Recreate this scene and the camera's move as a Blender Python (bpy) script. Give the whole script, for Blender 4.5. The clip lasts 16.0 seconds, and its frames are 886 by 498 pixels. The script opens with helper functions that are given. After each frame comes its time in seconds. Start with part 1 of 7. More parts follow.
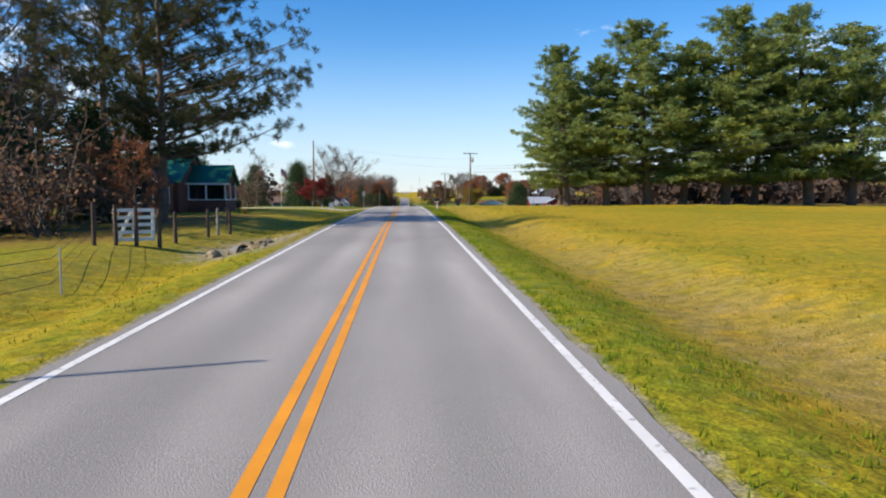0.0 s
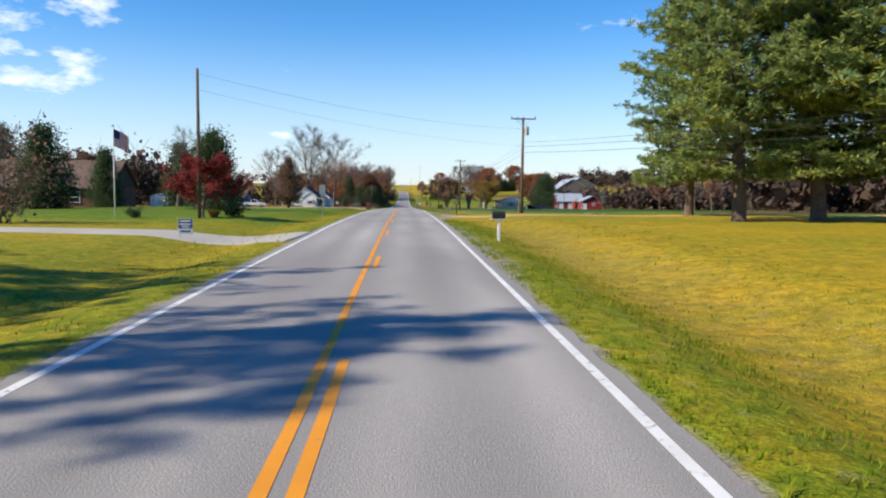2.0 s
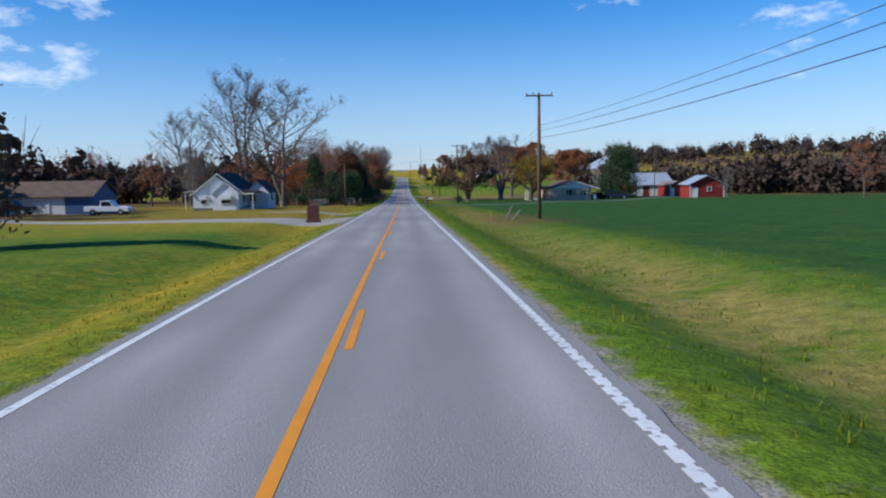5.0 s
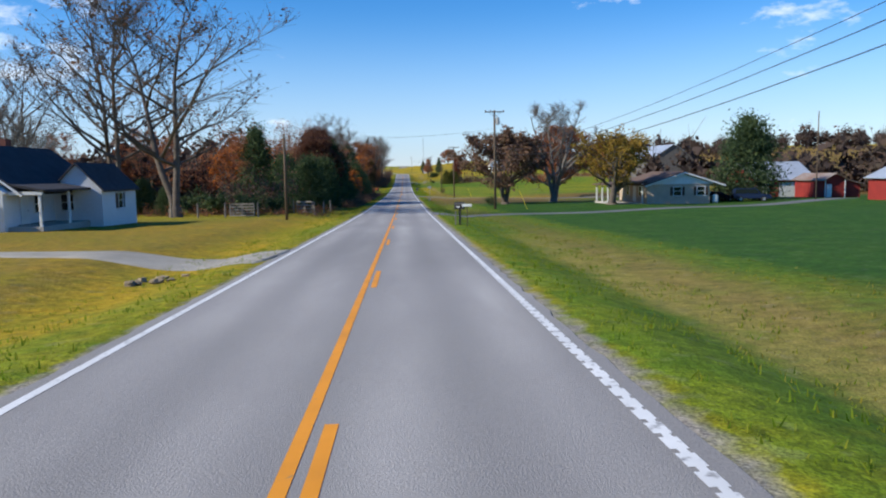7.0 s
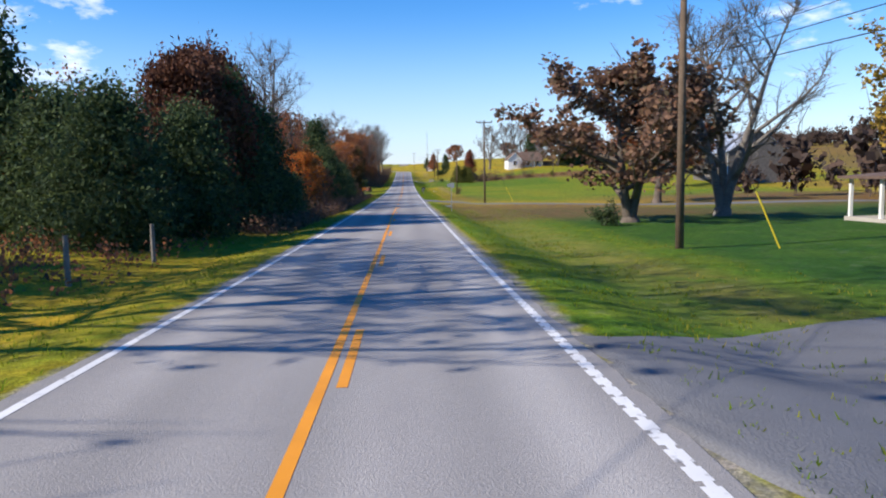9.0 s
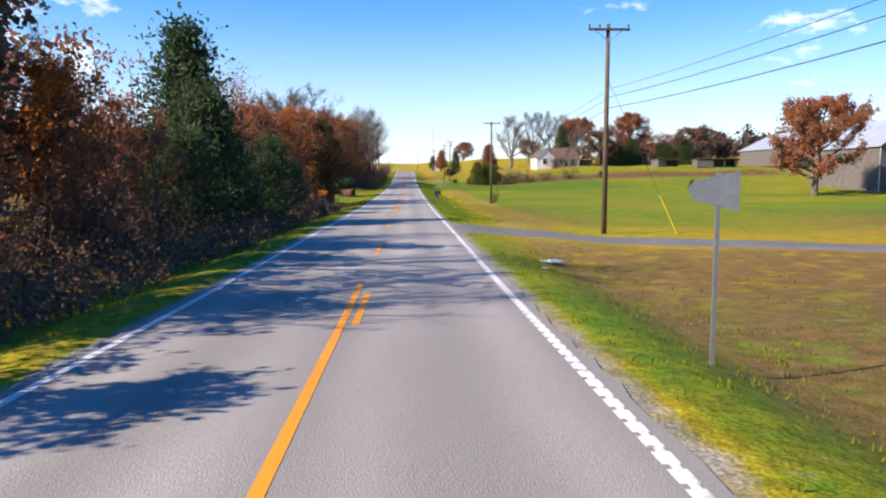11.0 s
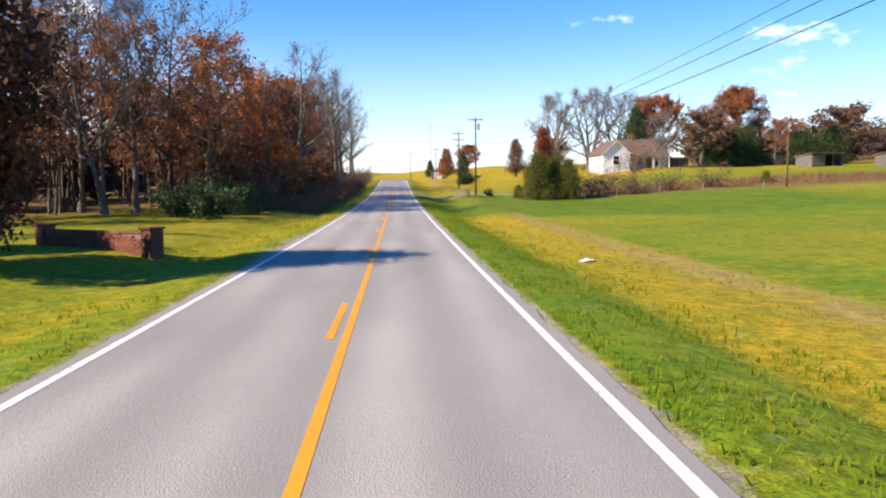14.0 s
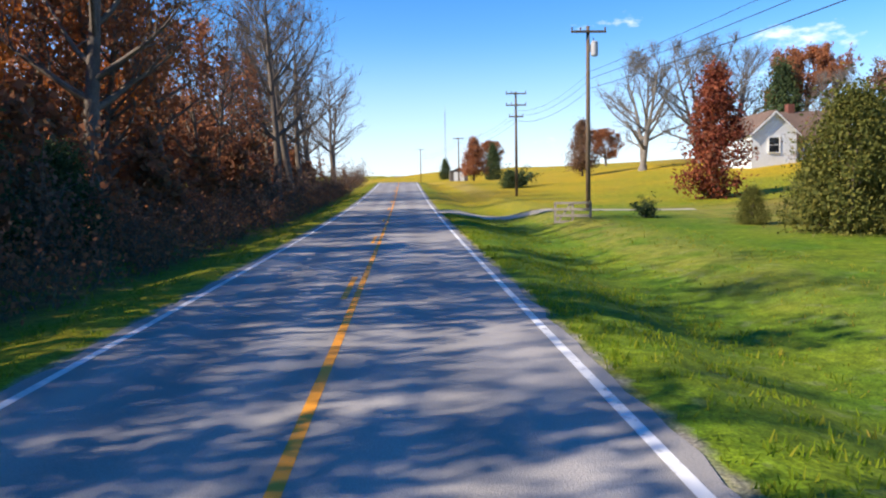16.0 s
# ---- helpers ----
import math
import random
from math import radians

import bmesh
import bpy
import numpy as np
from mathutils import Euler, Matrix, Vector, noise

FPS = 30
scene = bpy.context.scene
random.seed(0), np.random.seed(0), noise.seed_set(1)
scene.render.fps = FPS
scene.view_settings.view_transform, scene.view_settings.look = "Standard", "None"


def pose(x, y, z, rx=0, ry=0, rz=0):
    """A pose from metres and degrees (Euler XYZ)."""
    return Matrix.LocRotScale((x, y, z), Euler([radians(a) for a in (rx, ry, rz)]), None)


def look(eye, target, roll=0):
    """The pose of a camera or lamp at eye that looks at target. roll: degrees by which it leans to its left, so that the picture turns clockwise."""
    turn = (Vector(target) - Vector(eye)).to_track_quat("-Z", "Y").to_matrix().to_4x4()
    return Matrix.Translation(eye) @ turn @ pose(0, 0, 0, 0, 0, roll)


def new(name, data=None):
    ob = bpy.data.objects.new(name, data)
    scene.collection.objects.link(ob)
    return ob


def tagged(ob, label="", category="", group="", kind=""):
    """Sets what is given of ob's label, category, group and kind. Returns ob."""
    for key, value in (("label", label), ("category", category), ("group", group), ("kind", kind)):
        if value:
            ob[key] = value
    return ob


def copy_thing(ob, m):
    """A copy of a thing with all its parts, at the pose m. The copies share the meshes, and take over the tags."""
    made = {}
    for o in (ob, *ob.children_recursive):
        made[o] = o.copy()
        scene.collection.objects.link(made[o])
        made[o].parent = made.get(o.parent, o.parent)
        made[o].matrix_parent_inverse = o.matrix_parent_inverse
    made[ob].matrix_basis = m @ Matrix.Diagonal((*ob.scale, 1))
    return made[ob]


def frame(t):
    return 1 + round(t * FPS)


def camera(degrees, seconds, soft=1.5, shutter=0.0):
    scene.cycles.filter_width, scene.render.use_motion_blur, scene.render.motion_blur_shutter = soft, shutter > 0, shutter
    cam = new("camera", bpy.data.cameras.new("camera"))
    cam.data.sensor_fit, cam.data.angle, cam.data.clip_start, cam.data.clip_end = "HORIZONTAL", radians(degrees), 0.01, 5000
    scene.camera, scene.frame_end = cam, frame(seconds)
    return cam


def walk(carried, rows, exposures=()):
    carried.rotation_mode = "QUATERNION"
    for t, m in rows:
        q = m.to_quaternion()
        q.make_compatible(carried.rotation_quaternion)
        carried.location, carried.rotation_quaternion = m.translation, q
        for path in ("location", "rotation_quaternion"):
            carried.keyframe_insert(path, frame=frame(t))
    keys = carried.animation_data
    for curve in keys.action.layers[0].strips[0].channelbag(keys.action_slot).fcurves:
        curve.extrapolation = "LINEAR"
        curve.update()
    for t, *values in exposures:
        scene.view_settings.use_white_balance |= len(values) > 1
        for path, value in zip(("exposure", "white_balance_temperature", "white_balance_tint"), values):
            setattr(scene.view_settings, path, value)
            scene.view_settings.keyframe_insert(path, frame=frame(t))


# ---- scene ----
cam = camera(63.03, 16.0, soft=2.1)
PATH = [
    (0.00, pose(1.048, 0.000, 2.200, 85.852, 0.196, -2.915)),
    (0.50, pose(1.022, 14.642, 2.386, 86.022, 0.464, -2.652)),
    (1.00, pose(0.988, 29.283, 2.618, 86.024, -0.204, -2.592)),
    (1.50, pose(0.968, 43.912, 2.738, 85.792, -0.224, -2.803)),
    (2.00, pose(0.915, 58.510, 2.802, 85.319, -0.607, -2.999)),
    (2.50, pose(0.916, 73.084, 2.961, 85.350, -0.068, -3.276)),
    (3.00, pose(0.940, 87.607, 2.985, 85.257, 0.171, -3.231)),
    (3.50, pose(0.953, 102.129, 2.973, 84.864, 0.467, -3.148)),
    (4.00, pose(0.994, 116.765, 2.867, 84.354, 0.857, -3.000)),
    (4.50, pose(0.987, 131.613, 2.649, 84.289, 0.902, -3.027)),
    (5.00, pose(0.970, 146.753, 2.399, 84.132, 1.007, -3.093)),
    (5.50, pose(0.950, 161.991, 2.105, 83.946, 1.133, -3.171)),
    (6.00, pose(0.933, 177.128, 1.748, 83.789, 1.238, -3.237)),
    (6.50, pose(0.926, 191.970, 1.376, 83.724, 1.282, -3.264)),
    (7.00, pose(0.947, 206.598, 0.995, 84.020, 0.964, -3.038)),
    (7.50, pose(0.963, 221.191, 0.715, 84.100, 0.868, -2.929)),
    (8.00, pose(0.944, 235.772, 0.349, 83.853, 0.994, -2.902)),
    (8.50, pose(0.951, 250.447, 0.023, 83.914, 0.967, -2.913)),
    (9.00, pose(0.968, 265.263, -0.309, 84.060, 0.901, -2.939)),
    (9.50, pose(0.989, 280.141, -0.620, 84.234, 0.822, -2.971)),
    (10.00, pose(1.006, 295.008, -0.862, 84.380, 0.756, -2.997)),
    (10.50, pose(1.013, 309.788, -1.038, 84.441, 0.729, -3.008)),
    (11.00, pose(1.043, 324.498, -1.211, 84.260, 0.028, -2.755)),
    (11.50, pose(1.021, 339.183, -1.433, 84.042, 0.097, -2.829)),
    (12.00, pose(0.992, 353.853, -1.564, 85.496, 0.406, -2.938)),
    (12.50, pose(0.947, 368.571, -1.679, 84.743, 0.525, -2.940)),
    (13.00, pose(0.846, 383.366, -1.835, 84.703, -1.039, -2.847)),
    (13.50, pose(0.880, 398.187, -1.891, 85.149, 0.129, -3.370)),
    (14.00, pose(0.961, 413.093, -1.885, 85.262, 0.526, -3.569)),
    (14.50, pose(1.022, 428.026, -1.862, 85.041, 0.430, -3.274)),
    (15.00, pose(0.982, 443.019, -1.866, 85.350, 0.267, -3.321)),
    (15.50, pose(1.031, 458.099, -1.749, 85.268, 0.048, -3.243)),
    (16.00, pose(1.075, 473.195, -1.572, 85.666, 0.968, -3.018)),
]
EXPOSURES = [(0.0, 0.5, 7200, 9), (1.5, 0.53, 7200, 8), (2.5, 0.44, 6800, 8), (3.3, 0.12, 6200, 8), (4.0, -0.08, 5750, 7), (6.5, 0.2, 6250, 7), (8.0, 0.38, 6450, 8), (10.3, 0.74, 6900, 15),
             (12.0, 0.9, 7600, 14), (13.5, 0.84, 7500, 14), (14.2, 1.0, 7800, 14), (14.8, 0.98, 7800, 14), (15.2, 0.78, 7400, 14), (16.0, 0.85, 7150, 13)]
walk(cam, PATH, EXPOSURES)

# ---- light ----
SUN_DIR = Vector((-0.786, -0.222, 0.578)).normalized()   # towards the sun: low, behind and to the left
sun_data = bpy.data.lights.new("sun", "SUN")
sun_data.energy, sun_data.angle, sun_data.color = 5.0, radians(0.53), (1.0, 0.93, 0.82)
sun = new("sun", sun_data)
sun.matrix_world = look((0, 0, 60), Vector((0, 0, 60)) - SUN_DIR)

world = bpy.data.worlds.new("sky")
scene.world = world
world.use_nodes = True
wn = world.node_tree
wn.nodes.clear()
sky = wn.nodes.new("ShaderNodeTexSky")
sky.sky_type, sky.sun_disc = "NISHITA", False
sky.sun_elevation = math.asin(SUN_DIR.z)
sky.sun_rotation = math.atan2(SUN_DIR.x, SUN_DIR.y)
sky.air_density, sky.dust_density, sky.ozone_density = 1.0, 0.0, 3.5
rich = wn.nodes.new("ShaderNodeHueSaturation")
rich.inputs["Saturation"].default_value = 1.4
rich.inputs["Hue"].default_value = 0.511
# a few small fair-weather clouds
wco = wn.nodes.new("ShaderNodeTexCoord")
wmap = wn.nodes.new("ShaderNodeMapping")
wmap.inputs["Scale"].default_value = (8.0, 8.0, 20.0)
cn = wn.nodes.new("ShaderNodeTexNoise")
cn.inputs["Scale"].default_value, cn.inputs["Detail"].default_value, cn.inputs["Roughness"].default_value = 1.0, 6.0, 0.62
cr = wn.nodes.new("ShaderNodeMapRange")
cr.inputs["From Min"].default_value, cr.inputs["From Max"].default_value = 0.67, 0.86
cm = wn.nodes.new("ShaderNodeMix")
cm.data_type = "RGBA"
cm.inputs["B"].default_value = (7.5, 7.6, 8.0, 1)
bg = wn.nodes.new("ShaderNodeBackground")
bg.inputs["Strength"].default_value = 0.134
wo = wn.nodes.new("ShaderNodeOutputWorld")
wn.links.new(wco.outputs["Generated"], wmap.inputs["Vector"])
wn.links.new(wmap.outputs["Vector"], cn.inputs["Vector"])
# two small banks of cumulus: one over the gardens, a lower one over the fields
last = cn.outputs["Fac"]
for way, near, far, more in (((-0.50, 1.0, 0.215), 1.5, 7.5, 0.17), ((0.57, 1.0, 0.135), 1.0, 8.0, 0.11)):
    bank, wide, puff = wn.nodes.new("ShaderNodeVectorMath"), wn.nodes.new("ShaderNodeMapRange"), wn.nodes.new("ShaderNodeMath")
    bank.operation, wide.interpolation_type, puff.operation = "DOT_PRODUCT", "SMOOTHSTEP", "ADD"
    bank.inputs[1].default_value = Vector(way).normalized()
    wide.inputs["From Min"].default_value, wide.inputs["From Max"].default_value = math.cos(radians(far)), math.cos(radians(near))
    wide.inputs["To Min"].default_value, wide.inputs["To Max"].default_value = 0.0, more
    wn.links.new(wco.outputs["Generated"], bank.inputs[0])
    wn.links.new(bank.outputs["Value"], wide.inputs["Value"])
    wn.links.new(last, puff.inputs[0])
    wn.links.new(wide.outputs["Result"], puff.inputs[1])
    last = puff.outputs[0]
wn.links.new(last, cr.inputs["Value"])
wn.links.new(cr.outputs["Result"], cm.inputs["Factor"])
# pale haze low in the sky, all round
sepw = wn.nodes.new("ShaderNodeSeparateXYZ")
low = wn.nodes.new("ShaderNodeMapRange")
low.interpolation_type = "SMOOTHSTEP"
low.inputs["From Min"].default_value, low.inputs["From Max"].default_value = 0.0, 0.22
low.inputs["To Min"].default_value, low.inputs["To Max"].default_value = 0.62, 0.0
hz = wn.nodes.new("ShaderNodeMix")
hz.data_type = "RGBA"
hz.inputs["B"].default_value = (2.75, 3.6, 5.9, 1)
wn.links.new(wco.outputs["Generated"], sepw.inputs["Vector"])
wn.links.new(sepw.outputs["Z"], low.inputs["Value"])
wn.links.new(low.outputs["Result"], hz.inputs["Factor"])
wn.links.new(sky.outputs["Color"], rich.inputs["Color"])
wn.links.new(rich.outputs["Color"], hz.inputs["A"])
wn.links.new(hz.outputs["Result"], cm.inputs["A"])
wn.links.new(cm.outputs["Result"], bg.inputs["Color"])
wn.links.new(bg.outputs["Background"], wo.inputs["Surface"])

# ---- ground form ----
KNOT_Z = [0.0, 0.28, 0.56, 0.68, 0.76, 0.79, 0.63, 0.34, -0.04, -0.51, -1.0, -1.44, -1.92, -2.39, -2.81, -3.13, -3.34, -3.66,
          -3.79, -3.99, -4.08, -4.09, -4.04, -3.92, -3.7, -3.35, -2.85, -2.17, -1.31, -0.38, 0.58, 1.0, 1.1, 1.2, 1.6, 2.2]
KNOT_Y = [20.0 * i for i in range(36)]


def step(a, b, v):
    v = np.clip((np.asarray(v, float) - a) / (b - a), 0, 1)
    return v * v * (3 - 2 * v)


FINE_Y = np.arange(-400.0, 3200.0, 1.0)
FINE_Z = np.interp(FINE_Y, [-400, -60] + KNOT_Y + [820, 1100, 3200], [-4, -0.9] + KNOT_Z + [7.6, 8.5, 6])
BOX = np.ones(13) / 13
FINE_Z = np.convolve(np.pad(FINE_Z, 6, mode="edge"), BOX, "valid")


def road_z(y):
    return np.interp(y, FINE_Y, FINE_Z)


def road_x(y):
    """The road is straight up to the far crest and bends to the left behind it."""
    return -0.0016 * np.maximum(np.asarray(y, float) - 598, 0) ** 2 * (np.asarray(y, float) < 760)


def ground(x, y):
    x, y = np.asarray(x, float), np.asarray(y, float)
    u = x - road_x(y)
    a = np.abs(u)
    right = u > 0
    base = road_z(y)
    # verge, shallow ditch, bank
    ditch_r = 0.42 + 0.12 * np.sin(y * 0.043) - 0.30 * step(100, 112, y) * (1 - step(134, 150, y)) - 0.30 * step(345, 354, y) * (1 - step(370, 378, y))
    ditch_l = 0.26 + 0.10 * np.sin(y * 0.037 + 1) - 0.2 * step(196, 202, y) * (1 - step(216, 222, y))
    d = np.where(right, ditch_r, ditch_l)
    mid = np.where(right, 6.6, 6.0)
    bank = np.where(right, np.interp(y, [150, 210, 300, 400, 445, 480, 510, 560], [0.12, -0.2, -0.34, -0.48, -0.48, -0.2, 0.3, 0.12]), 0.12)
    z = -0.05 * step(3.5, 4.6, a) - d * step(4.2, mid, a) + (d + bank) * step(mid + 0.5, mid + 4.0, a)
    # the road's rise and dip fade into the land
    soft = np.interp(y, [-400, 0, 60, 140, 220, 330, 420, 500, 600, 700, 820, 1100, 3200],
                     [-4, 0, 0.7, 0.35, -1.4, -3.2, -4.0, -3.3, 0.6, 3.0, 7.6, 8.5, 6])
    z = z + base + (soft - base) * step(20, 90, a)
    # hills: fields to the right of the far crest, low ridge round the horizon
    z = z + step(440, 560, y) * (3.2 * step(14, 60, u) + 9 * step(60, 330, u))
    z = z + 12 * step(380, 800, u) * (1 - 0.6 * step(900, 1800, y)) + 3 * step(260, 600, -u)
    z = z + 0.10 * np.sin(x * 0.21 + y * 0.05) * step(8, 25, a) + 0.5 * np.sin(x * 0.031 + 1.3) * np.sin(y * 0.023) * step(25, 90, a)
    return z


def gz(x, y):
    return float(ground(x, y))


# ---- mesh helpers ----
class Geo:
    """Gathers vertices and faces of one part."""

    def __init__(self):
        self.v, self.f, self.n = [], [], 0

    def add(self, verts, faces):
        self.v.append(np.asarray(verts, float).reshape(-1, 3))
        self.f += [[i + self.n for i in f] for f in faces]
        self.n += len(self.v[-1])
        return self

    def box(self, x0, y0, z0, x1, y1, z1, m=None):
        v = np.array([(x, y, z) for z in (z0, z1) for y in (y0, y1) for x in (x0, x1)], float)
        if m is not None:
            v = np.array([m @ Vector(p) for p in v])
        return self.add(v, [(0, 2, 3, 1), (4, 5, 7, 6), (0, 1, 5, 4), (1, 3, 7, 5), (3, 2, 6, 7), (2, 0, 4, 6)])

    def tube(self, pts, radii, sides=6, caps=True):
        v, q = tube_arrays(np.asarray(pts, float), np.asarray(radii, float), sides)
        f = [tuple(r) for r in q]
        if caps:
            f += [tuple(range(sides))[::-1], tuple(range(len(v) - sides, len(v)))]
        return self.add(v, f)

    def prism(self, outline, y0, y1, m=None):
        """An outline in x and z, drawn out along y."""
        n = len(outline)
        v = np.array([(x, y, z) for y in (y0, y1) for x, z in outline], float)
        if m is not None:
            v = np.array([m @ Vector(p) for p in v])
        f = [tuple(range(n)), tuple(range(n, 2 * n))[::-1]] + [(i, i + n, (i + 1) % n + n, (i + 1) % n) for i in range(n)]
        return self.add(v, f)

    def mesh(self, name, bevel=0.0, smooth=False):
        me = bpy.data.meshes.new(name)
        me.from_pydata(np.concatenate(self.v).tolist(), [], self.f)
        bm = bmesh.new()
        bm.from_mesh(me)
        bmesh.ops.recalc_face_normals(bm, faces=bm.faces)
        if bevel:
            bmesh.ops.bevel(bm, geom=bm.edges[:] + bm.verts[:], offset=bevel, segments=2, affect="EDGES", clamp_overlap=True)
        bm.to_mesh(me)
        bm.free()
        if smooth:
            me.polygons.foreach_set("use_smooth", [True] * len(me.polygons))
        return me


def tube_arrays(p, r, sides):
    d = np.gradient(p, axis=0)
    d /= np.linalg.norm(d, axis=1)[:, None] + 1e-9
    ref = np.where(np.abs(d[:, 2:3]) > 0.9, np.array([[1.0, 0, 0]]), np.array([[0, 0, 1.0]]))
    u = np.cross(d, ref)
    u /= np.linalg.norm(u, axis=1)[:, None] + 1e-9
    w = np.cross(d, u)
    a = np.arange(sides) * 2 * np.pi / sides
    v = p[:, None, :] + r[:, None, None] * (np.cos(a)[None, :, None] * u[:, None, :] + np.sin(a)[None, :, None] * w[:, None, :])
    n = len(p)
    i = np.arange(n - 1)[:, None] * sides + np.arange(sides)[None, :]
    j = np.arange(n - 1)[:, None] * sides + (np.arange(sides)[None, :] + 1) % sides
    q = np.stack([i, j, j + sides, i + sides], 2).reshape(-1, 4)
    return v.reshape(-1, 3), q


def quad_mesh(name, v, q, smooth=False):
    """A mesh out of arrays of vertices and four-sided faces."""
    v, q = np.asarray(v, np.float32), np.asarray(q, np.int32)
    me = bpy.data.meshes.new(name)
    me.vertices.add(len(v))
    me.vertices.foreach_set("co", v.ravel())
    me.loops.add(q.size)
    me.loops.foreach_set("vertex_index", q.ravel())
    me.polygons.add(len(q))
    me.polygons.foreach_set("loop_start", np.arange(0, q.size, 4, dtype=np.int32))
    me.polygons.foreach_set("loop_total", np.full(len(q), 4, np.int32))
    me.polygons.foreach_set("use_smooth", np.full(len(q), smooth))
    me.update(calc_edges=True)
    return me


def thing(name, m, label, category, group=""):
    ob = tagged(new(name), label, category, group)
    ob.empty_display_size = 0.3
    ob.matrix_world = m
    return ob


def part(name, geo, mat, parent=None, label="", bevel=0.0, smooth=False):
    me = geo.mesh(name, bevel, smooth) if isinstance(geo, Geo) else geo
    if not me.materials:
        me.materials.append(mat)
    ob = new(name, me)
    if parent:
        ob.parent = parent
    return tagged(ob, label)


# ---- materials ----
def material(name, base, rough=0.8, metal=0.0, vary=None, scale=1.0, detail_scale=12.0, bump=0.0, island=None, bump_scale=None, object_random=0.0, spec=0.3, thin=0.0):
    """Procedural surface: two scales of noise between base and vary, fine relief; island: colours picked by piece."""
    mat = bpy.data.materials.new(name)
    mat.use_nodes = True
    t = mat.node_tree
    N, L = t.nodes, t.links
    b = N["Principled BSDF"]
    b.inputs["Roughness"].default_value, b.inputs["Metallic"].default_value = rough, metal
    b.inputs["Specular IOR Level"].default_value = spec
    co = N.new("ShaderNodeTexCoord")
    src = None
    if island:
        g = N.new("ShaderNodeNewGeometry")
        ramp = N.new("ShaderNodeValToRGB")
        ramp.color_ramp.interpolation = "LINEAR"
        els = ramp.color_ramp.elements
        while len(els) < len(island):
            els.new(0.5)
        for i, c in enumerate(island):
            els[i].position, els[i].color = i / (len(island) - 1), (*c, 1)
        L.new(g.outputs["Random Per Island"], ramp.inputs["Fac"])
        src = ramp.outputs["Color"]
    if vary:
        n1, n2 = N.new("ShaderNodeTexNoise"), N.new("ShaderNodeTexNoise")
        n1.inputs["Scale"].default_value, n1.inputs["Detail"].default_value = scale, 5
        n2.inputs["Scale"].default_value, n2.inputs["Detail"].default_value = detail_scale, 4
        add = N.new("ShaderNodeMath")
        add.operation = "MULTIPLY_ADD"
        add.inputs[1].default_value = 0.45
        L.new(co.outputs["Object"], n1.inputs["Vector"])
        L.new(co.outputs["Object"], n2.inputs["Vector"])
        L.new(n2.outputs["Fac"], add.inputs[0])
        sc = N.new("ShaderNodeMath")
        sc.operation = "MULTIPLY"
        sc.inputs[1].default_value = 0.55
        L.new(n1.outputs["Fac"], sc.inputs[0])
        L.new(sc.outputs[0], add.inputs[2])
        mr = N.new("ShaderNodeMapRange")
        mr.inputs["From Min"].default_value, mr.inputs["From Max"].default_value = 0.36, 0.64
        L.new(add.outputs[0], mr.inputs["Value"])
        mx = N.new("ShaderNodeMix")
        mx.data_type = "RGBA"
        mx.inputs["A"].default_value, mx.inputs["B"].default_value = (*base, 1), (*vary, 1)
        L.new(mr.outputs["Result"], mx.inputs["Factor"])
        if src:
            m2 = N.new("ShaderNodeMix")
            m2.data_type, m2.blend_type = "RGBA", "MIX"
            m2.inputs["Factor"].default_value = 0.6
            L.new(src, m2.inputs["A"])
            L.new(mx.outputs["Result"], m2.inputs["B"])
            src = m2.outputs["Result"]
        else:
            src = mx.outputs["Result"]
    if object_random:
        oi = N.new("ShaderNodeObjectInfo")
        hs = N.new("ShaderNodeHueSaturation")
        mr2 = N.new("ShaderNodeMapRange")
        mr2.inputs["To Min"].default_value, mr2.inputs["To Max"].default_value = 1 - object_random, 1 + object_random
        L.new(oi.outputs["Random"], mr2.inputs["Value"])
        L.new(mr2.outputs["Result"], hs.inputs["Value"])
        if src:
            L.new(src, hs.inputs["Color"])
        else:
            hs.inputs["Color"].default_value = (*base, 1)
        src = hs.outputs["Color"]
    if src:
        L.new(src, b.inputs["Base Color"])
    else:
        b.inputs["Base Color"].default_value = (*base, 1)
    if bump:
        nb = N.new("ShaderNodeTexNoise")
        nb.inputs["Scale"].default_value, nb.inputs["Detail"].default_value = bump_scale or detail_scale, 6
        L.new(co.outputs["Object"], nb.inputs["Vector"])
        bp = N.new("ShaderNodeBump")
        bp.inputs["Strength"].default_value, bp.inputs["Distance"].default_value = bump, 0.05
        L.new(nb.outputs["Fac"], bp.inputs["Height"])
        L.new(bp.outputs["Normal"], b.inputs["Normal"])
    if thin:
        # light that passes through thin leaves
        tr, sh = N.new("ShaderNodeBsdfTranslucent"), N.new("ShaderNodeMixShader")
        sh.inputs["Fac"].default_value = thin
        if src:
            L.new(src, tr.inputs["Color"])
        else:
            tr.inputs["Color"].default_value = (*base, 1)
        L.new(b.outputs["BSDF"], sh.inputs[1])
        L.new(tr.outputs["BSDF"], sh.inputs[2])
        L.new(sh.outputs["Shader"], N["Material Output"].inputs["Surface"])
    return mat


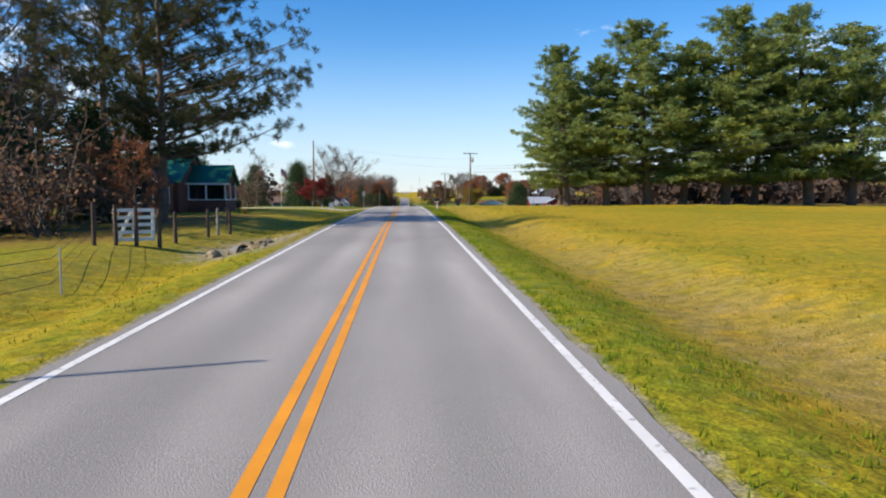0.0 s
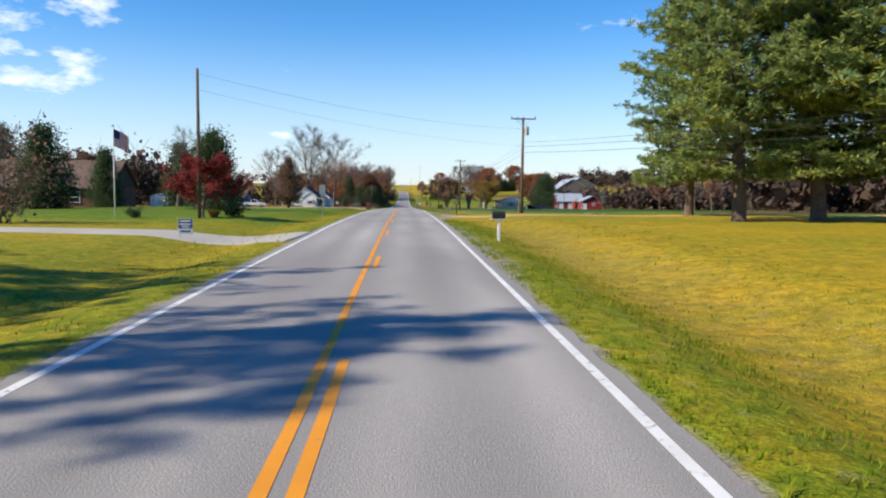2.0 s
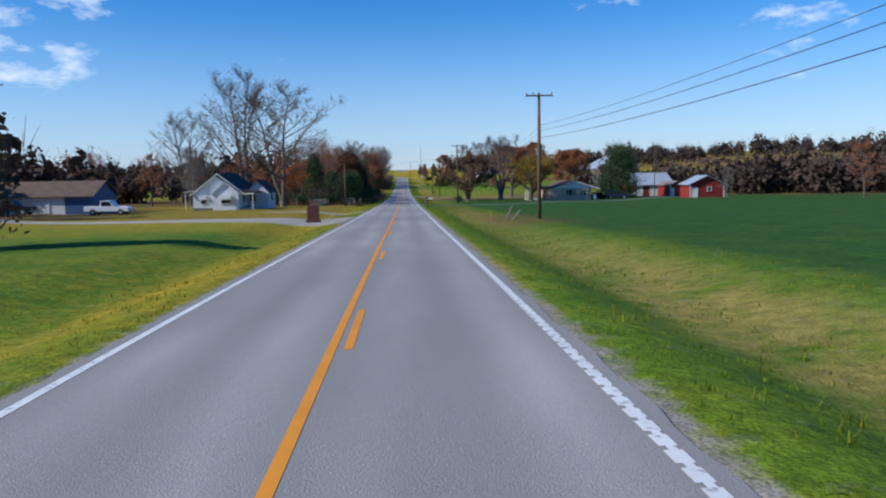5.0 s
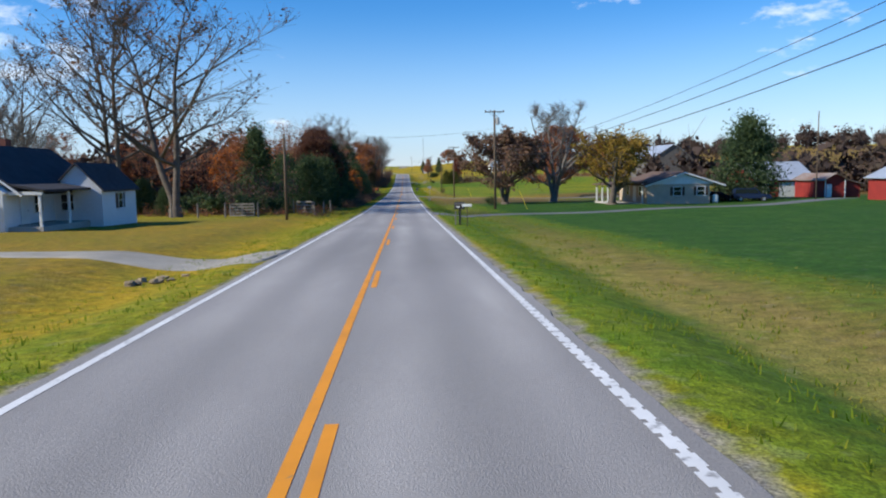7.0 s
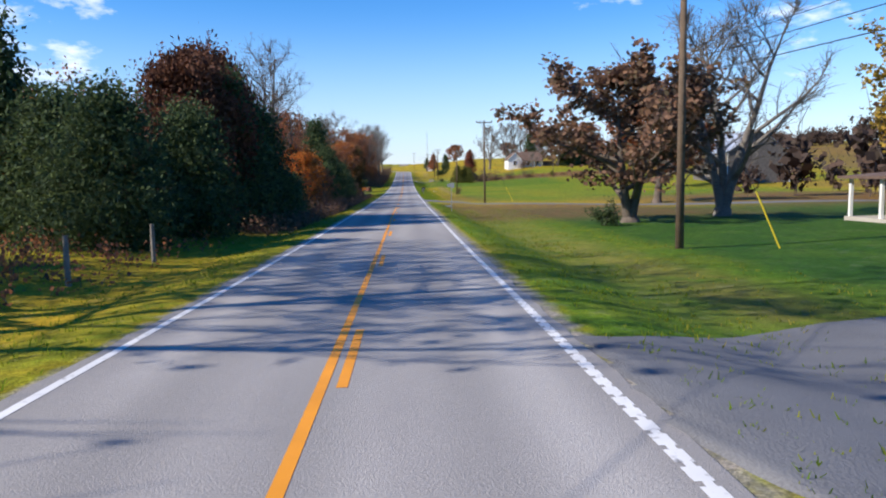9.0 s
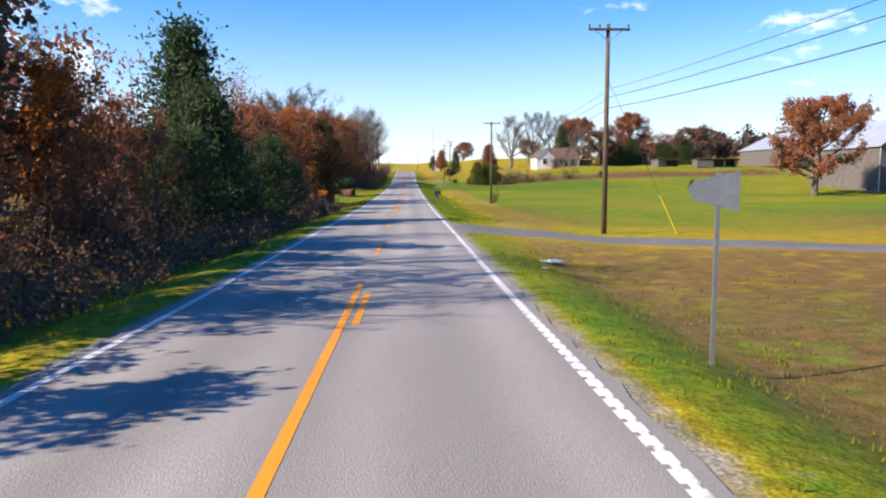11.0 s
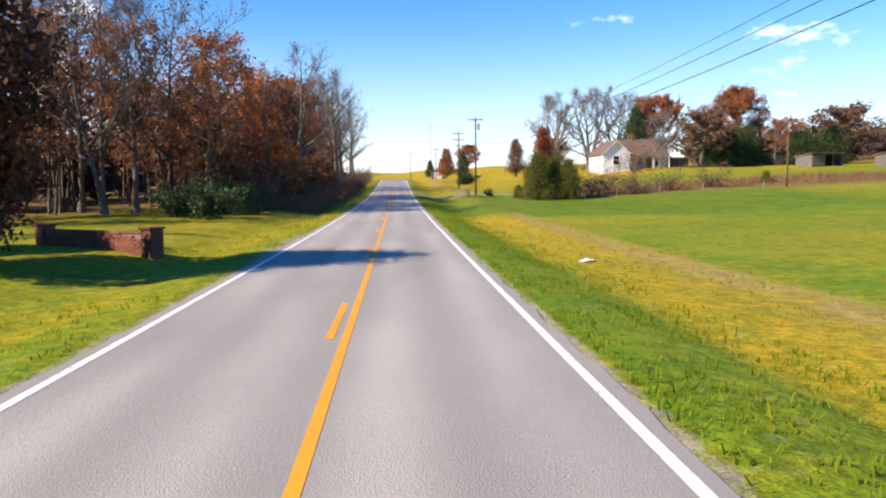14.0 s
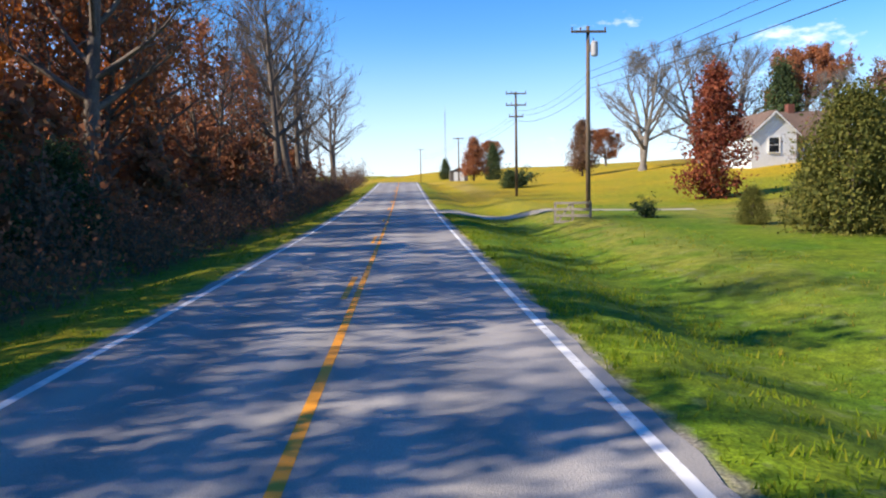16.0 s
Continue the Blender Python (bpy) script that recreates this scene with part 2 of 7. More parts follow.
def band_relief(mat, axis, period, depth=0.012):
    """Regular laps across a surface (clapboards, metal ribs), as fine relief."""
    N, L = mat.node_tree.nodes, mat.node_tree.links
    co, sep = N.new("ShaderNodeTexCoord"), N.new("ShaderNodeSeparateXYZ")
    fr, mul = N.new("ShaderNodeMath"), N.new("ShaderNodeMath")
    mul.operation, fr.operation = "MULTIPLY", "FRACT"
    mul.inputs[1].default_value = 1 / period
    L.new(co.outputs["Object"], sep.inputs["Vector"])
    L.new(sep.outputs["XYZ".index(axis)], mul.inputs[0])
    L.new(mul.outputs[0], fr.inputs[0])
    bp = N.new("ShaderNodeBump")
    bp.inputs["Strength"].default_value, bp.inputs["Distance"].default_value = 1.0, depth
    L.new(fr.outputs[0], bp.inputs["Height"])
    L.new(bp.outputs["Normal"], N["Principled BSDF"].inputs["Normal"])
    return mat


def blend_node(N, L, fac, a, b):
    mx = N.new("ShaderNodeMix")
    mx.data_type = "RGBA"
    for key, val in (("A", a), ("B", b)):
        if isinstance(val, tuple):
            mx.inputs[key].default_value = (*val, 1)
        else:
            L.new(val, mx.inputs[key])
    L.new(fac, mx.inputs["Factor"])
    return mx.outputs["Result"]


def noise_node(N, L, co, scale, lo, hi, detail=5, stretch=None):
    n, r = N.new("ShaderNodeTexNoise"), N.new("ShaderNodeMapRange")
    n.inputs["Scale"].default_value, n.inputs["Detail"].default_value = scale, detail
    r.inputs["From Min"].default_value, r.inputs["From Max"].default_value = lo, hi
    if stretch:
        mp = N.new("ShaderNodeMapping")
        mp.inputs["Scale"].default_value = stretch
        L.new(co, mp.inputs["Vector"])
        co = mp.outputs["Vector"]
    L.new(co, n.inputs["Vector"])
    L.new(n.outputs["Fac"], r.inputs["Value"])
    return r.outputs["Result"]


def grass_material():
    mat = bpy.data.materials.new("grass_ground")
    mat.use_nodes = True
    N, L = mat.node_tree.nodes, mat.node_tree.links
    b = N["Principled BSDF"]
    b.inputs["Roughness"].default_value, b.inputs["Specular IOR Level"].default_value = 0.9, 0.1
    co = N.new("ShaderNodeTexCoord").outputs["Object"]
    lush, dirt, crop, litter_at, grit_at = [N.new("ShaderNodeAttribute") for _ in range(5)]
    grit_at.attribute_name = "grit"
    litter_at.attribute_name = "litter"
    lush.attribute_name, dirt.attribute_name, crop.attribute_name = "lush", "dirt", "crop"
    big = noise_node(N, L, co, 0.05, 0.36, 0.66, 6)
    mid = noise_node(N, L, co, 0.45, 0.38, 0.66, 6)
    fine = noise_node(N, L, co, 6.0, 0.36, 0.66, 4)
    tiny = noise_node(N, L, co, 28.0, 0.35, 0.65, 3)
    dry = blend_node(N, L, mid, (0.41, 0.258, 0.015), (0.295, 0.225, 0.015))
    green = blend_node(N, L, mid, (0.090, 0.165, 0.009), (0.165, 0.205, 0.012))
    f1 = N.new("ShaderNodeMath")
    f1.operation, f1.use_clamp = "MULTIPLY_ADD", True
    f1.inputs[1].default_value = 0.55
    clump = noise_node(N, L, co, 1.6, 0.34, 0.66, 6)
    patch = N.new("ShaderNodeMath")
    patch.operation = "MULTIPLY_ADD"
    patch.inputs[1].default_value = 0.7
    L.new(clump, patch.inputs[0])
    tip = N.new("ShaderNodeMath")
    tip.operation = "SUBTRACT"
    tip.inputs[1].default_value = 0.35
    L.new(big, tip.inputs[0])
    L.new(tip.outputs[0], patch.inputs[2])
    L.new(patch.outputs[0], f1.inputs[0])
    sub = N.new("ShaderNodeMath")
    sub.operation = "MULTIPLY_ADD"
    sub.inputs[1].default_value, sub.inputs[2].default_value = 1.25, -0.25
    L.new(lush.outputs["Fac"], sub.inputs[0])
    L.new(sub.outputs[0], f1.inputs[2])
    col = blend_node(N, L, f1.outputs[0], dry, green)
    young = blend_node(N, L, mid, (0.028, 0.080, 0.010), (0.050, 0.105, 0.012))
    col = blend_node(N, L, crop.outputs["Fac"], col, young)
    straw = blend_node(N, L, fine, (0.38, 0.28, 0.085), (0.19, 0.14, 0.036))
    f2 = N.new("ShaderNodeMath")
    f2.operation, f2.use_clamp = "MULTIPLY", True
    L.new(dirt.outputs["Fac"], f2.inputs[0])
    k = noise_node(N, L, co, 0.8, 0.30, 0.52, 6)
    L.new(k, f2.inputs[1])
    col = blend_node(N, L, f2.outputs[0], col, straw)
    # fallen leaves
    fallen = blend_node(N, L, fine, (0.20, 0.105, 0.045), (0.11, 0.065, 0.03))
    f3 = N.new("ShaderNodeMath")
    f3.operation, f3.use_clamp = "MULTIPLY", True
    L.new(litter_at.outputs["Fac"], f3.inputs[0])
    L.new(noise_node(N, L, co, 1.1, 0.26, 0.50, 6), f3.inputs[1])
    col = blend_node(N, L, f3.outputs[0], col, fallen)
    # loose grey grit along the road edge
    grey = blend_node(N, L, fine, (0.34, 0.30, 0.25), (0.21, 0.185, 0.155))
    f4 = N.new("ShaderNodeMath")
    f4.operation, f4.use_clamp = "MULTIPLY_ADD", True
    f4.inputs[1].default_value = 1.6
    shift = N.new("ShaderNodeMapRange")
    shift.inputs["To Min"].default_value, shift.inputs["To Max"].default_value = -0.75, 0.15
    L.new(noise_node(N, L, co, 2.2, 0.32, 0.66, 7), shift.inputs["Value"])
    L.new(grit_at.outputs["Fac"], f4.inputs[0])
    L.new(shift.outputs["Result"], f4.inputs[2])
    col = blend_node(N, L, f4.outputs[0], col, grey)
    dark = blend_node(N, L, tiny, (0.55, 0.55, 0.55), (1.35, 1.35, 1.35))
    mul = N.new("ShaderNodeMix")
    mul.data_type, mul.blend_type = "RGBA", "MULTIPLY"
    mul.inputs["Factor"].default_value = 0.8
    L.new(col, mul.inputs["A"])
    L.new(dark, mul.inputs["B"])
    dark2 = blend_node(N, L, fine, (0.72, 0.74, 0.7), (1.2, 1.2, 1.2))
    mul2 = N.new("ShaderNodeMix")
    mul2.data_type, mul2.blend_type = "RGBA", "MULTIPLY"
    mul2.inputs["Factor"].default_value = 0.8
    L.new(mul.outputs["Result"], mul2.inputs["A"])
    L.new(dark2, mul2.inputs["B"])
    # thin and thick places in the sward
    mul3 = N.new("ShaderNodeMix")
    mul3.data_type, mul3.blend_type = "RGBA", "MULTIPLY"
    mul3.inputs["Factor"].default_value = 0.75
    L.new(mul2.outputs["Result"], mul3.inputs["A"])
    L.new(blend_node(N, L, noise_node(N, L, co, 2.7, 0.34, 0.62, 6), (0.66, 0.70, 0.66), (1.22, 1.2, 1.2)), mul3.inputs["B"])
    L.new(mul3.outputs["Result"], b.inputs["Base Color"])
    bp = N.new("ShaderNodeBump")
    bp.inputs["Strength"].default_value, bp.inputs["Distance"].default_value = 0.6, 0.07
    hb = N.new("ShaderNodeTexNoise")
    hb.inputs["Scale"].default_value, hb.inputs["Detail"].default_value = 11.0, 7
    L.new(co, hb.inputs["Vector"])
    L.new(hb.outputs["Fac"], bp.inputs["Height"])
    L.new(bp.outputs["Normal"], b.inputs["Normal"])
    return mat


def asphalt_material():
    mat = bpy.data.materials.new("asphalt")
    mat.use_nodes = True
    N, L = mat.node_tree.nodes, mat.node_tree.links
    b = N["Principled BSDF"]
    b.inputs["Roughness"].default_value, b.inputs["Specular IOR Level"].default_value = 0.82, 0.3
    co = N.new("ShaderNodeTexCoord").outputs["Object"]
    grain = noise_node(N, L, co, 55.0, 0.3, 0.7, 4)
    stain = noise_node(N, L, co, 0.5, 0.35, 0.7, 6, (1.0, 0.18, 1.0))
    blot = noise_node(N, L, co, 0.07, 0.4, 0.65, 4)
    # polished wheel paths run along each lane
    sep = N.new("ShaderNodeSeparateXYZ")
    L.new(co, sep.inputs["Vector"])
    cosn, mulx = N.new("ShaderNodeMath"), N.new("ShaderNodeMath")
    mulx.operation, cosn.operation = "MULTIPLY", "COSINE"
    mulx.inputs[1].default_value = 2 * math.pi / 1.62
    L.new(sep.outputs["X"], mulx.inputs[0])
    L.new(mulx.outputs[0], cosn.inputs[0])
    wh = N.new("ShaderNodeMapRange")
    wh.inputs["From Min"].default_value, wh.inputs["From Max"].default_value = -1, 1
    L.new(cosn.outputs[0], wh.inputs["Value"])
    base = blend_node(N, L, wh.outputs["Result"], (0.37, 0.345, 0.322), (0.27, 0.253, 0.237))
    base = blend_node(N, L, stain, base, (0.255, 0.238, 0.226))
    mul = N.new("ShaderNodeMix")
    mul.data_type, mul.blend_type = "RGBA", "MULTIPLY"
    mul.inputs["Factor"].default_value = 0.38
    L.new(base, mul.inputs["A"])
    L.new(blend_node(N, L, grain, (0.6, 0.6, 0.6), (1.35, 1.35, 1.35)), mul.inputs["B"])
    mul2 = N.new("ShaderNodeMix")
    mul2.data_type, mul2.blend_type = "RGBA", "MULTIPLY"
    mul2.inputs["Factor"].default_value = 0.5
    L.new(mul.outputs["Result"], mul2.inputs["A"])
    L.new(blend_node(N, L, blot, (0.8, 0.8, 0.8), (1.15, 1.15, 1.15)), mul2.inputs["B"])
    L.new(mul2.outputs["Result"], b.inputs["Base Color"])
    bp = N.new("ShaderNodeBump")
    bp.inputs["Strength"].default_value, bp.inputs["Distance"].default_value = 0.5, 0.01
    L.new(grain, bp.inputs["Height"])
    L.new(bp.outputs["Normal"], b.inputs["Normal"])
    return mat


def worn_paint(name, col, under, wear=0.42):
    mat = bpy.data.materials.new(name)
    mat.use_nodes = True
    N, L = mat.node_tree.nodes, mat.node_tree.links
    b = N["Principled BSDF"]
    b.inputs["Roughness"].default_value = 0.7
    co = N.new("ShaderNodeTexCoord").outputs["Object"]
    w = noise_node(N, L, co, 9.0, wear - 0.12, wear + 0.02, 8)
    v = noise_node(N, L, co, 1.2, 0.3, 0.7, 4)
    L.new(blend_node(N, L, w, under, blend_node(N, L, v, col, tuple(c * 0.82 for c in col))), b.inputs["Base Color"])
    return mat


GRASS = grass_material()
ASPHALT = asphalt_material()
WHITE_LINE = worn_paint("white_road_paint", (0.72, 0.71, 0.69), (0.25, 0.24, 0.235), 0.40)
YELLOW_LINE = worn_paint("yellow_road_paint", (0.76, 0.285, 0.010), (0.30, 0.2, 0.1), 0.32)
GRAVEL = material("gravel", (0.40, 0.365, 0.31), 0.95, vary=(0.27, 0.245, 0.20), scale=0.7, detail_scale=25, bump=0.9)
CONCRETE = material("pale_concrete", (0.42, 0.385, 0.335), 0.9, vary=(0.33, 0.305, 0.265), scale=0.4, detail_scale=9, bump=0.2)
OLD_ASPHALT = material("old_drive_asphalt", (0.16, 0.16, 0.165), 0.9, vary=(0.11, 0.11, 0.115), scale=0.5, detail_scale=30, bump=0.4)
GREY_EDGE = material("pale_worn_asphalt", (0.33, 0.30, 0.27), 0.95, vary=(0.22, 0.20, 0.18), scale=0.6, detail_scale=22, bump=0.5)
DIRT = material("bare_straw_dirt", (0.56, 0.36, 0.13), 0.95, vary=(0.42, 0.27, 0.085), scale=0.5, detail_scale=9, bump=0.8)
BARK = material("grey_brown_bark", (0.163, 0.130, 0.104), 0.95, vary=(0.085, 0.068, 0.056), scale=2.0, detail_scale=14, bump=0.8)
PALE_BARK = material("pale_grey_bark", (0.22, 0.195, 0.17), 0.95, vary=(0.12, 0.105, 0.09), scale=2.0, detail_scale=12, bump=0.7)
PINE_BARK = material("red_brown_pine_bark", (0.15, 0.105, 0.075), 0.95, vary=(0.075, 0.055, 0.045), scale=2.5, detail_scale=12, bump=0.9)
NEEDLE = material("pine_needles", (0.058, 0.140, 0.079), 0.7, vary=(0.351, 0.354, 0.058), scale=0.34, detail_scale=1.3, island=[(0.085, 0.189, 0.095), (0.130, 0.244, 0.100), (0.234, 0.305, 0.079), (0.390, 0.378, 0.063), (0.111, 0.220, 0.105)], thin=0.38, spec=0.25)
DARK_NEEDLE = material("dull_pine_needles", (0.024, 0.042, 0.026), 0.8, vary=(0.115, 0.10, 0.03), scale=0.3, detail_scale=1.2, island=[(0.026, 0.044, 0.024), (0.050, 0.068, 0.026), (0.105, 0.092, 0.032), (0.060, 0.080, 0.034)], thin=0.35, spec=0.2)
CEDAR_LEAF = material("cedar_scales", (0.03, 0.05, 0.02), 0.8, island=[(0.034, 0.056, 0.030), (0.066, 0.102, 0.042), (0.10, 0.135, 0.046)], thin=0.35, spec=0.2)
OLIVE_LEAF = material("olive_cedar_scales", (0.07, 0.08, 0.02), 0.8, island=[(0.060, 0.072, 0.020), (0.125, 0.135, 0.030), (0.20, 0.18, 0.042)], thin=0.35, spec=0.2)
ORANGE_LEAF = material("orange_leaves", (0.30, 0.085, 0.022), 0.7, vary=(0.66, 0.24, 0.04), scale=0.6, detail_scale=2.5, island=[(0.250, 0.069, 0.022), (0.525, 0.150, 0.027), (0.650, 0.237, 0.044), (0.325, 0.112, 0.037)], thin=0.35, spec=0.2)
RUST_LEAF = material("rust_brown_leaves", (0.172, 0.086, 0.052), 0.75, vary=(0.483, 0.172, 0.063), scale=0.35, detail_scale=1.6, island=[(0.167, 0.078, 0.051), (0.313, 0.128, 0.069), (0.469, 0.167, 0.069), (0.235, 0.107, 0.062)], thin=0.35, spec=0.2)
RED_LEAF = material("dark_red_leaves", (0.2, 0.03, 0.02), 0.7, island=[(0.12, 0.020, 0.022), (0.23, 0.030, 0.028), (0.31, 0.044, 0.036), (0.16, 0.032, 0.028)], thin=0.35, spec=0.2)
BRICK_LEAF = material("brick_red_leaves", (0.2, 0.05, 0.03), 0.7, island=[(0.10, 0.030, 0.020), (0.24, 0.055, 0.032), (0.33, 0.095, 0.045), (0.15, 0.060, 0.030)], thin=0.35, spec=0.2)
GOLD_LEAF = material("golden_brown_leaves", (0.25, 0.16, 0.03), 0.75, island=[(0.182, 0.119, 0.028), (0.364, 0.231, 0.042), (0.448, 0.280, 0.042), (0.126, 0.112, 0.028)], thin=0.35, spec=0.2)
FAR_LEAF = material("far_woods_leaves", (0.07, 0.05, 0.04), 0.9, island=[(0.060, 0.045, 0.039), (0.076, 0.053, 0.043), (0.094, 0.060, 0.045), (0.068, 0.055, 0.042)], thin=0.12, spec=0.1)
MAPLE_LEAF = material("dark_russet_leaves", (0.055, 0.034, 0.024), 0.8, vary=(0.19, 0.075, 0.038), scale=0.45, detail_scale=2.0, island=[(0.062, 0.030, 0.025), (0.115, 0.050, 0.034), (0.17, 0.072, 0.040), (0.082, 0.044, 0.030)], thin=0.18, spec=0.15)
DARK_LEAF = material("dark_olive_brown_leaves", (0.045, 0.05, 0.024), 0.8, vary=(0.20, 0.10, 0.035), scale=0.4, detail_scale=2.0, island=[(0.04, 0.05, 0.024), (0.075, 0.07, 0.03), (0.16, 0.09, 0.036), (0.055, 0.062, 0.028)], thin=0.3, spec=0.15)
WOODS_LEAF = material("dull_russet_leaves", (0.150, 0.090, 0.075), 0.85, island=[(0.143, 0.078, 0.054), (0.285, 0.120, 0.069), (0.405, 0.158, 0.075), (0.188, 0.117, 0.063)], thin=0.5, spec=0.15)
DUSK_LEAF = material("dull_brown_leaves", (0.135, 0.081, 0.068), 0.85, island=[(0.108, 0.070, 0.054), (0.196, 0.112, 0.078), (0.257, 0.142, 0.089), (0.135, 0.105, 0.061)], thin=0.35, spec=0.15)
POLE_WOOD = material("weathered_pole_wood", (0.165, 0.115, 0.075), 0.9, vary=(0.085, 0.06, 0.042), scale=1.5, detail_scale=18, bump=0.5)
GREY_WOOD = material("grey_weathered_wood", (0.26, 0.235, 0.20), 0.9, vary=(0.15, 0.13, 0.11), scale=2.0, detail_scale=16, bump=0.5)
BROWN_WOOD = material("dark_stained_wood", (0.09, 0.06, 0.042), 0.85, vary=(0.05, 0.036, 0.028), scale=2, detail_scale=16, bump=0.4)
WIRE = material("dark_cable", (0.03, 0.03, 0.032), 0.6)
GALV = material("galvanised_steel", (0.42, 0.43, 0.44), 0.5, 0.75, vary=(0.33, 0.34, 0.35), scale=3, detail_scale=20)
SIGN_BACK = material("dull_aluminium_sign_back", (0.36, 0.38, 0.40), 0.55, 0.5, vary=(0.28, 0.30, 0.32), scale=3, detail_scale=15)
PORCELAIN = material("brown_porcelain", (0.12, 0.06, 0.04), 0.25)
GREY_PAINT = material("grey_tank_paint", (0.42, 0.43, 0.44), 0.5, vary=(0.34, 0.34, 0.34), scale=2, detail_scale=9)
BLACK_PAINT = material("black_box_paint", (0.012, 0.012, 0.014), 0.4, vary=(0.03, 0.03, 0.032), scale=3, detail_scale=15)
WHITE_PAINT = material("white_paint", (0.78, 0.78, 0.76), 0.6, vary=(0.64, 0.64, 0.62), scale=1.0, detail_scale=9)
WHITE_SIDING = band_relief(material("white_clapboard", (0.78, 0.79, 0.80), 0.6, vary=(0.68, 0.69, 0.70), scale=0.6, detail_scale=7), "Z", 0.13)
BRICK = material("red_brown_brick", (0.22, 0.080, 0.055), 0.9, vary=(0.14, 0.055, 0.042), scale=1.5, detail_scale=7, bump=0.5, object_random=0.25)
TAN_BRICK = material("tan_brick", (0.55, 0.43, 0.32), 0.9, vary=(0.44, 0.34, 0.25), scale=1.2, detail_scale=8, bump=0.4)
MORTAR = material("grey_mortar", (0.20, 0.165, 0.14), 0.95, vary=(0.14, 0.115, 0.10), scale=3, detail_scale=20, bump=0.5)
GREEN_ROOF = band_relief(material("green_metal_roof", (0.015, 0.135, 0.070), 0.45, vary=(0.012, 0.105, 0.058), scale=0.6, detail_scale=5), "X", 0.4)
DARK_SHINGLE = material("dark_shingles", (0.050, 0.048, 0.055), 0.9, vary=(0.030, 0.029, 0.033), scale=1.0, detail_scale=10, bump=0.6)
BROWN_SHINGLE = material("brown_shingles", (0.16, 0.105, 0.080), 0.95, vary=(0.10, 0.068, 0.054), scale=1.0, detail_scale=10, bump=0.6)
TIN_ROOF = band_relief(material("pale_tin_roof", (0.52, 0.56, 0.60), 0.4, 0.35, vary=(0.42, 0.44, 0.46), scale=0.5, detail_scale=4), "Y", 0.5)
RUSTY_TIN = material("rusty_tin_roof", (0.34, 0.29, 0.25), 0.6, 0.2, vary=(0.22, 0.11, 0.06), scale=0.4, detail_scale=3)
RED_BOARD = band_relief(material("red_barn_boards", (0.30, 0.030, 0.022), 0.8, vary=(0.20, 0.024, 0.02), scale=0.8, detail_scale=7), "Y", 0.3)
GREY_BOARD = material("grey_barn_boards", (0.17, 0.15, 0.135), 0.9, vary=(0.09, 0.08, 0.072), scale=1.5, detail_scale=8, bump=0.5)
WINDOW_GLASS = material("dark_window_glass", (0.012, 0.016, 0.02), 0.05, spec=0.6)
BLUE_PAINT = material("faded_blue_paint", (0.05, 0.11, 0.24), 0.6, vary=(0.04, 0.085, 0.19), scale=1, detail_scale=8)
RUBBER = material("tyre_rubber", (0.015, 0.015, 0.016), 0.85)
CAR_WHITE = material("white_car_paint", (0.74, 0.75, 0.76), 0.25, spec=0.5)
CAR_BLACK = material("black_car_paint", (0.012, 0.013, 0.018), 0.2, spec=0.5)
CAR_BLUE = material("dark_blue_car_paint", (0.012, 0.022, 0.06), 0.2, spec=0.5)
STONE = material("tan_limestone", (0.32, 0.245, 0.15), 0.9, vary=(0.17, 0.13, 0.085), scale=2, detail_scale=10, bump=0.8, object_random=0.2)
ORANGE_SIGN = material("orange_sign_sheeting", (0.85, 0.24, 0.02), 0.45, vary=(0.75, 0.21, 0.02), scale=2, detail_scale=9)
FLAG_RED = material("flag_red_cloth", (0.50, 0.03, 0.035), 0.8)
FLAG_BLUE = material("flag_blue_cloth", (0.02, 0.035, 0.14), 0.8)
FLAG_WHITE = material("flag_white_cloth", (0.75, 0.74, 0.72), 0.8)
GRASS_BLADE = material("grass_blades", (0.12, 0.13, 0.02), 0.85, island=[(0.10, 0.17, 0.016), (0.17, 0.21, 0.018), (0.30, 0.25, 0.026), (0.40, 0.30, 0.06)], thin=0.5, spec=0.1)
GREEN_BLADE = material("green_grass_blades", (0.12, 0.13, 0.02), 0.85, island=[(0.115, 0.20, 0.014), (0.18, 0.25, 0.018), (0.30, 0.29, 0.030)], thin=0.5, spec=0.1)

# ---- ground and road ----
xs = np.concatenate([-np.geomspace(1500, 62, 26), np.arange(-60, -14, 2.0), np.arange(-14, -4.5, 0.4), np.arange(-4.4, -3.6, 0.15), np.arange(-3.5, 3.6, 1.0),
                     np.arange(3.65, 4.5, 0.15), np.arange(4.6, 14.1, 0.4), np.arange(16, 61, 2.0), np.geomspace(62, 1500, 26)])
ys = np.concatenate([np.arange(-400, -40, 30.0), np.arange(-40, 660, 2.2), np.arange(660, 1000, 20.0), np.geomspace(1000, 3000, 14)])
GX, GY = np.meshgrid(xs, ys)
OX = GX + road_x(GY) * (np.abs(GX) < 61)
GZ = ground(OX, GY)
GZ = np.where(np.abs(GX) < 3.3, GZ - 0.10, np.where(np.abs(GX) < 3.7, GZ - 0.02, GZ))
nx, ny = len(xs), len(ys)
idx = np.arange(nx * ny).reshape(ny, nx)
gq = np.stack([idx[:-1, :-1], idx[:-1, 1:], idx[1:, 1:], idx[1:, :-1]], 2).reshape(-1, 4)
ground_me = quad_mesh("ground", np.stack([OX, GY, GZ], 2).reshape(-1, 3), gq, True)
ground_me.materials.append(GRASS)
A = np.abs(GX)
lush = 0.15 + 0.25 * step(-3, -8, GX) * (1 - 0.9 * step(198, 206, GY) * step(296, 286, GY))
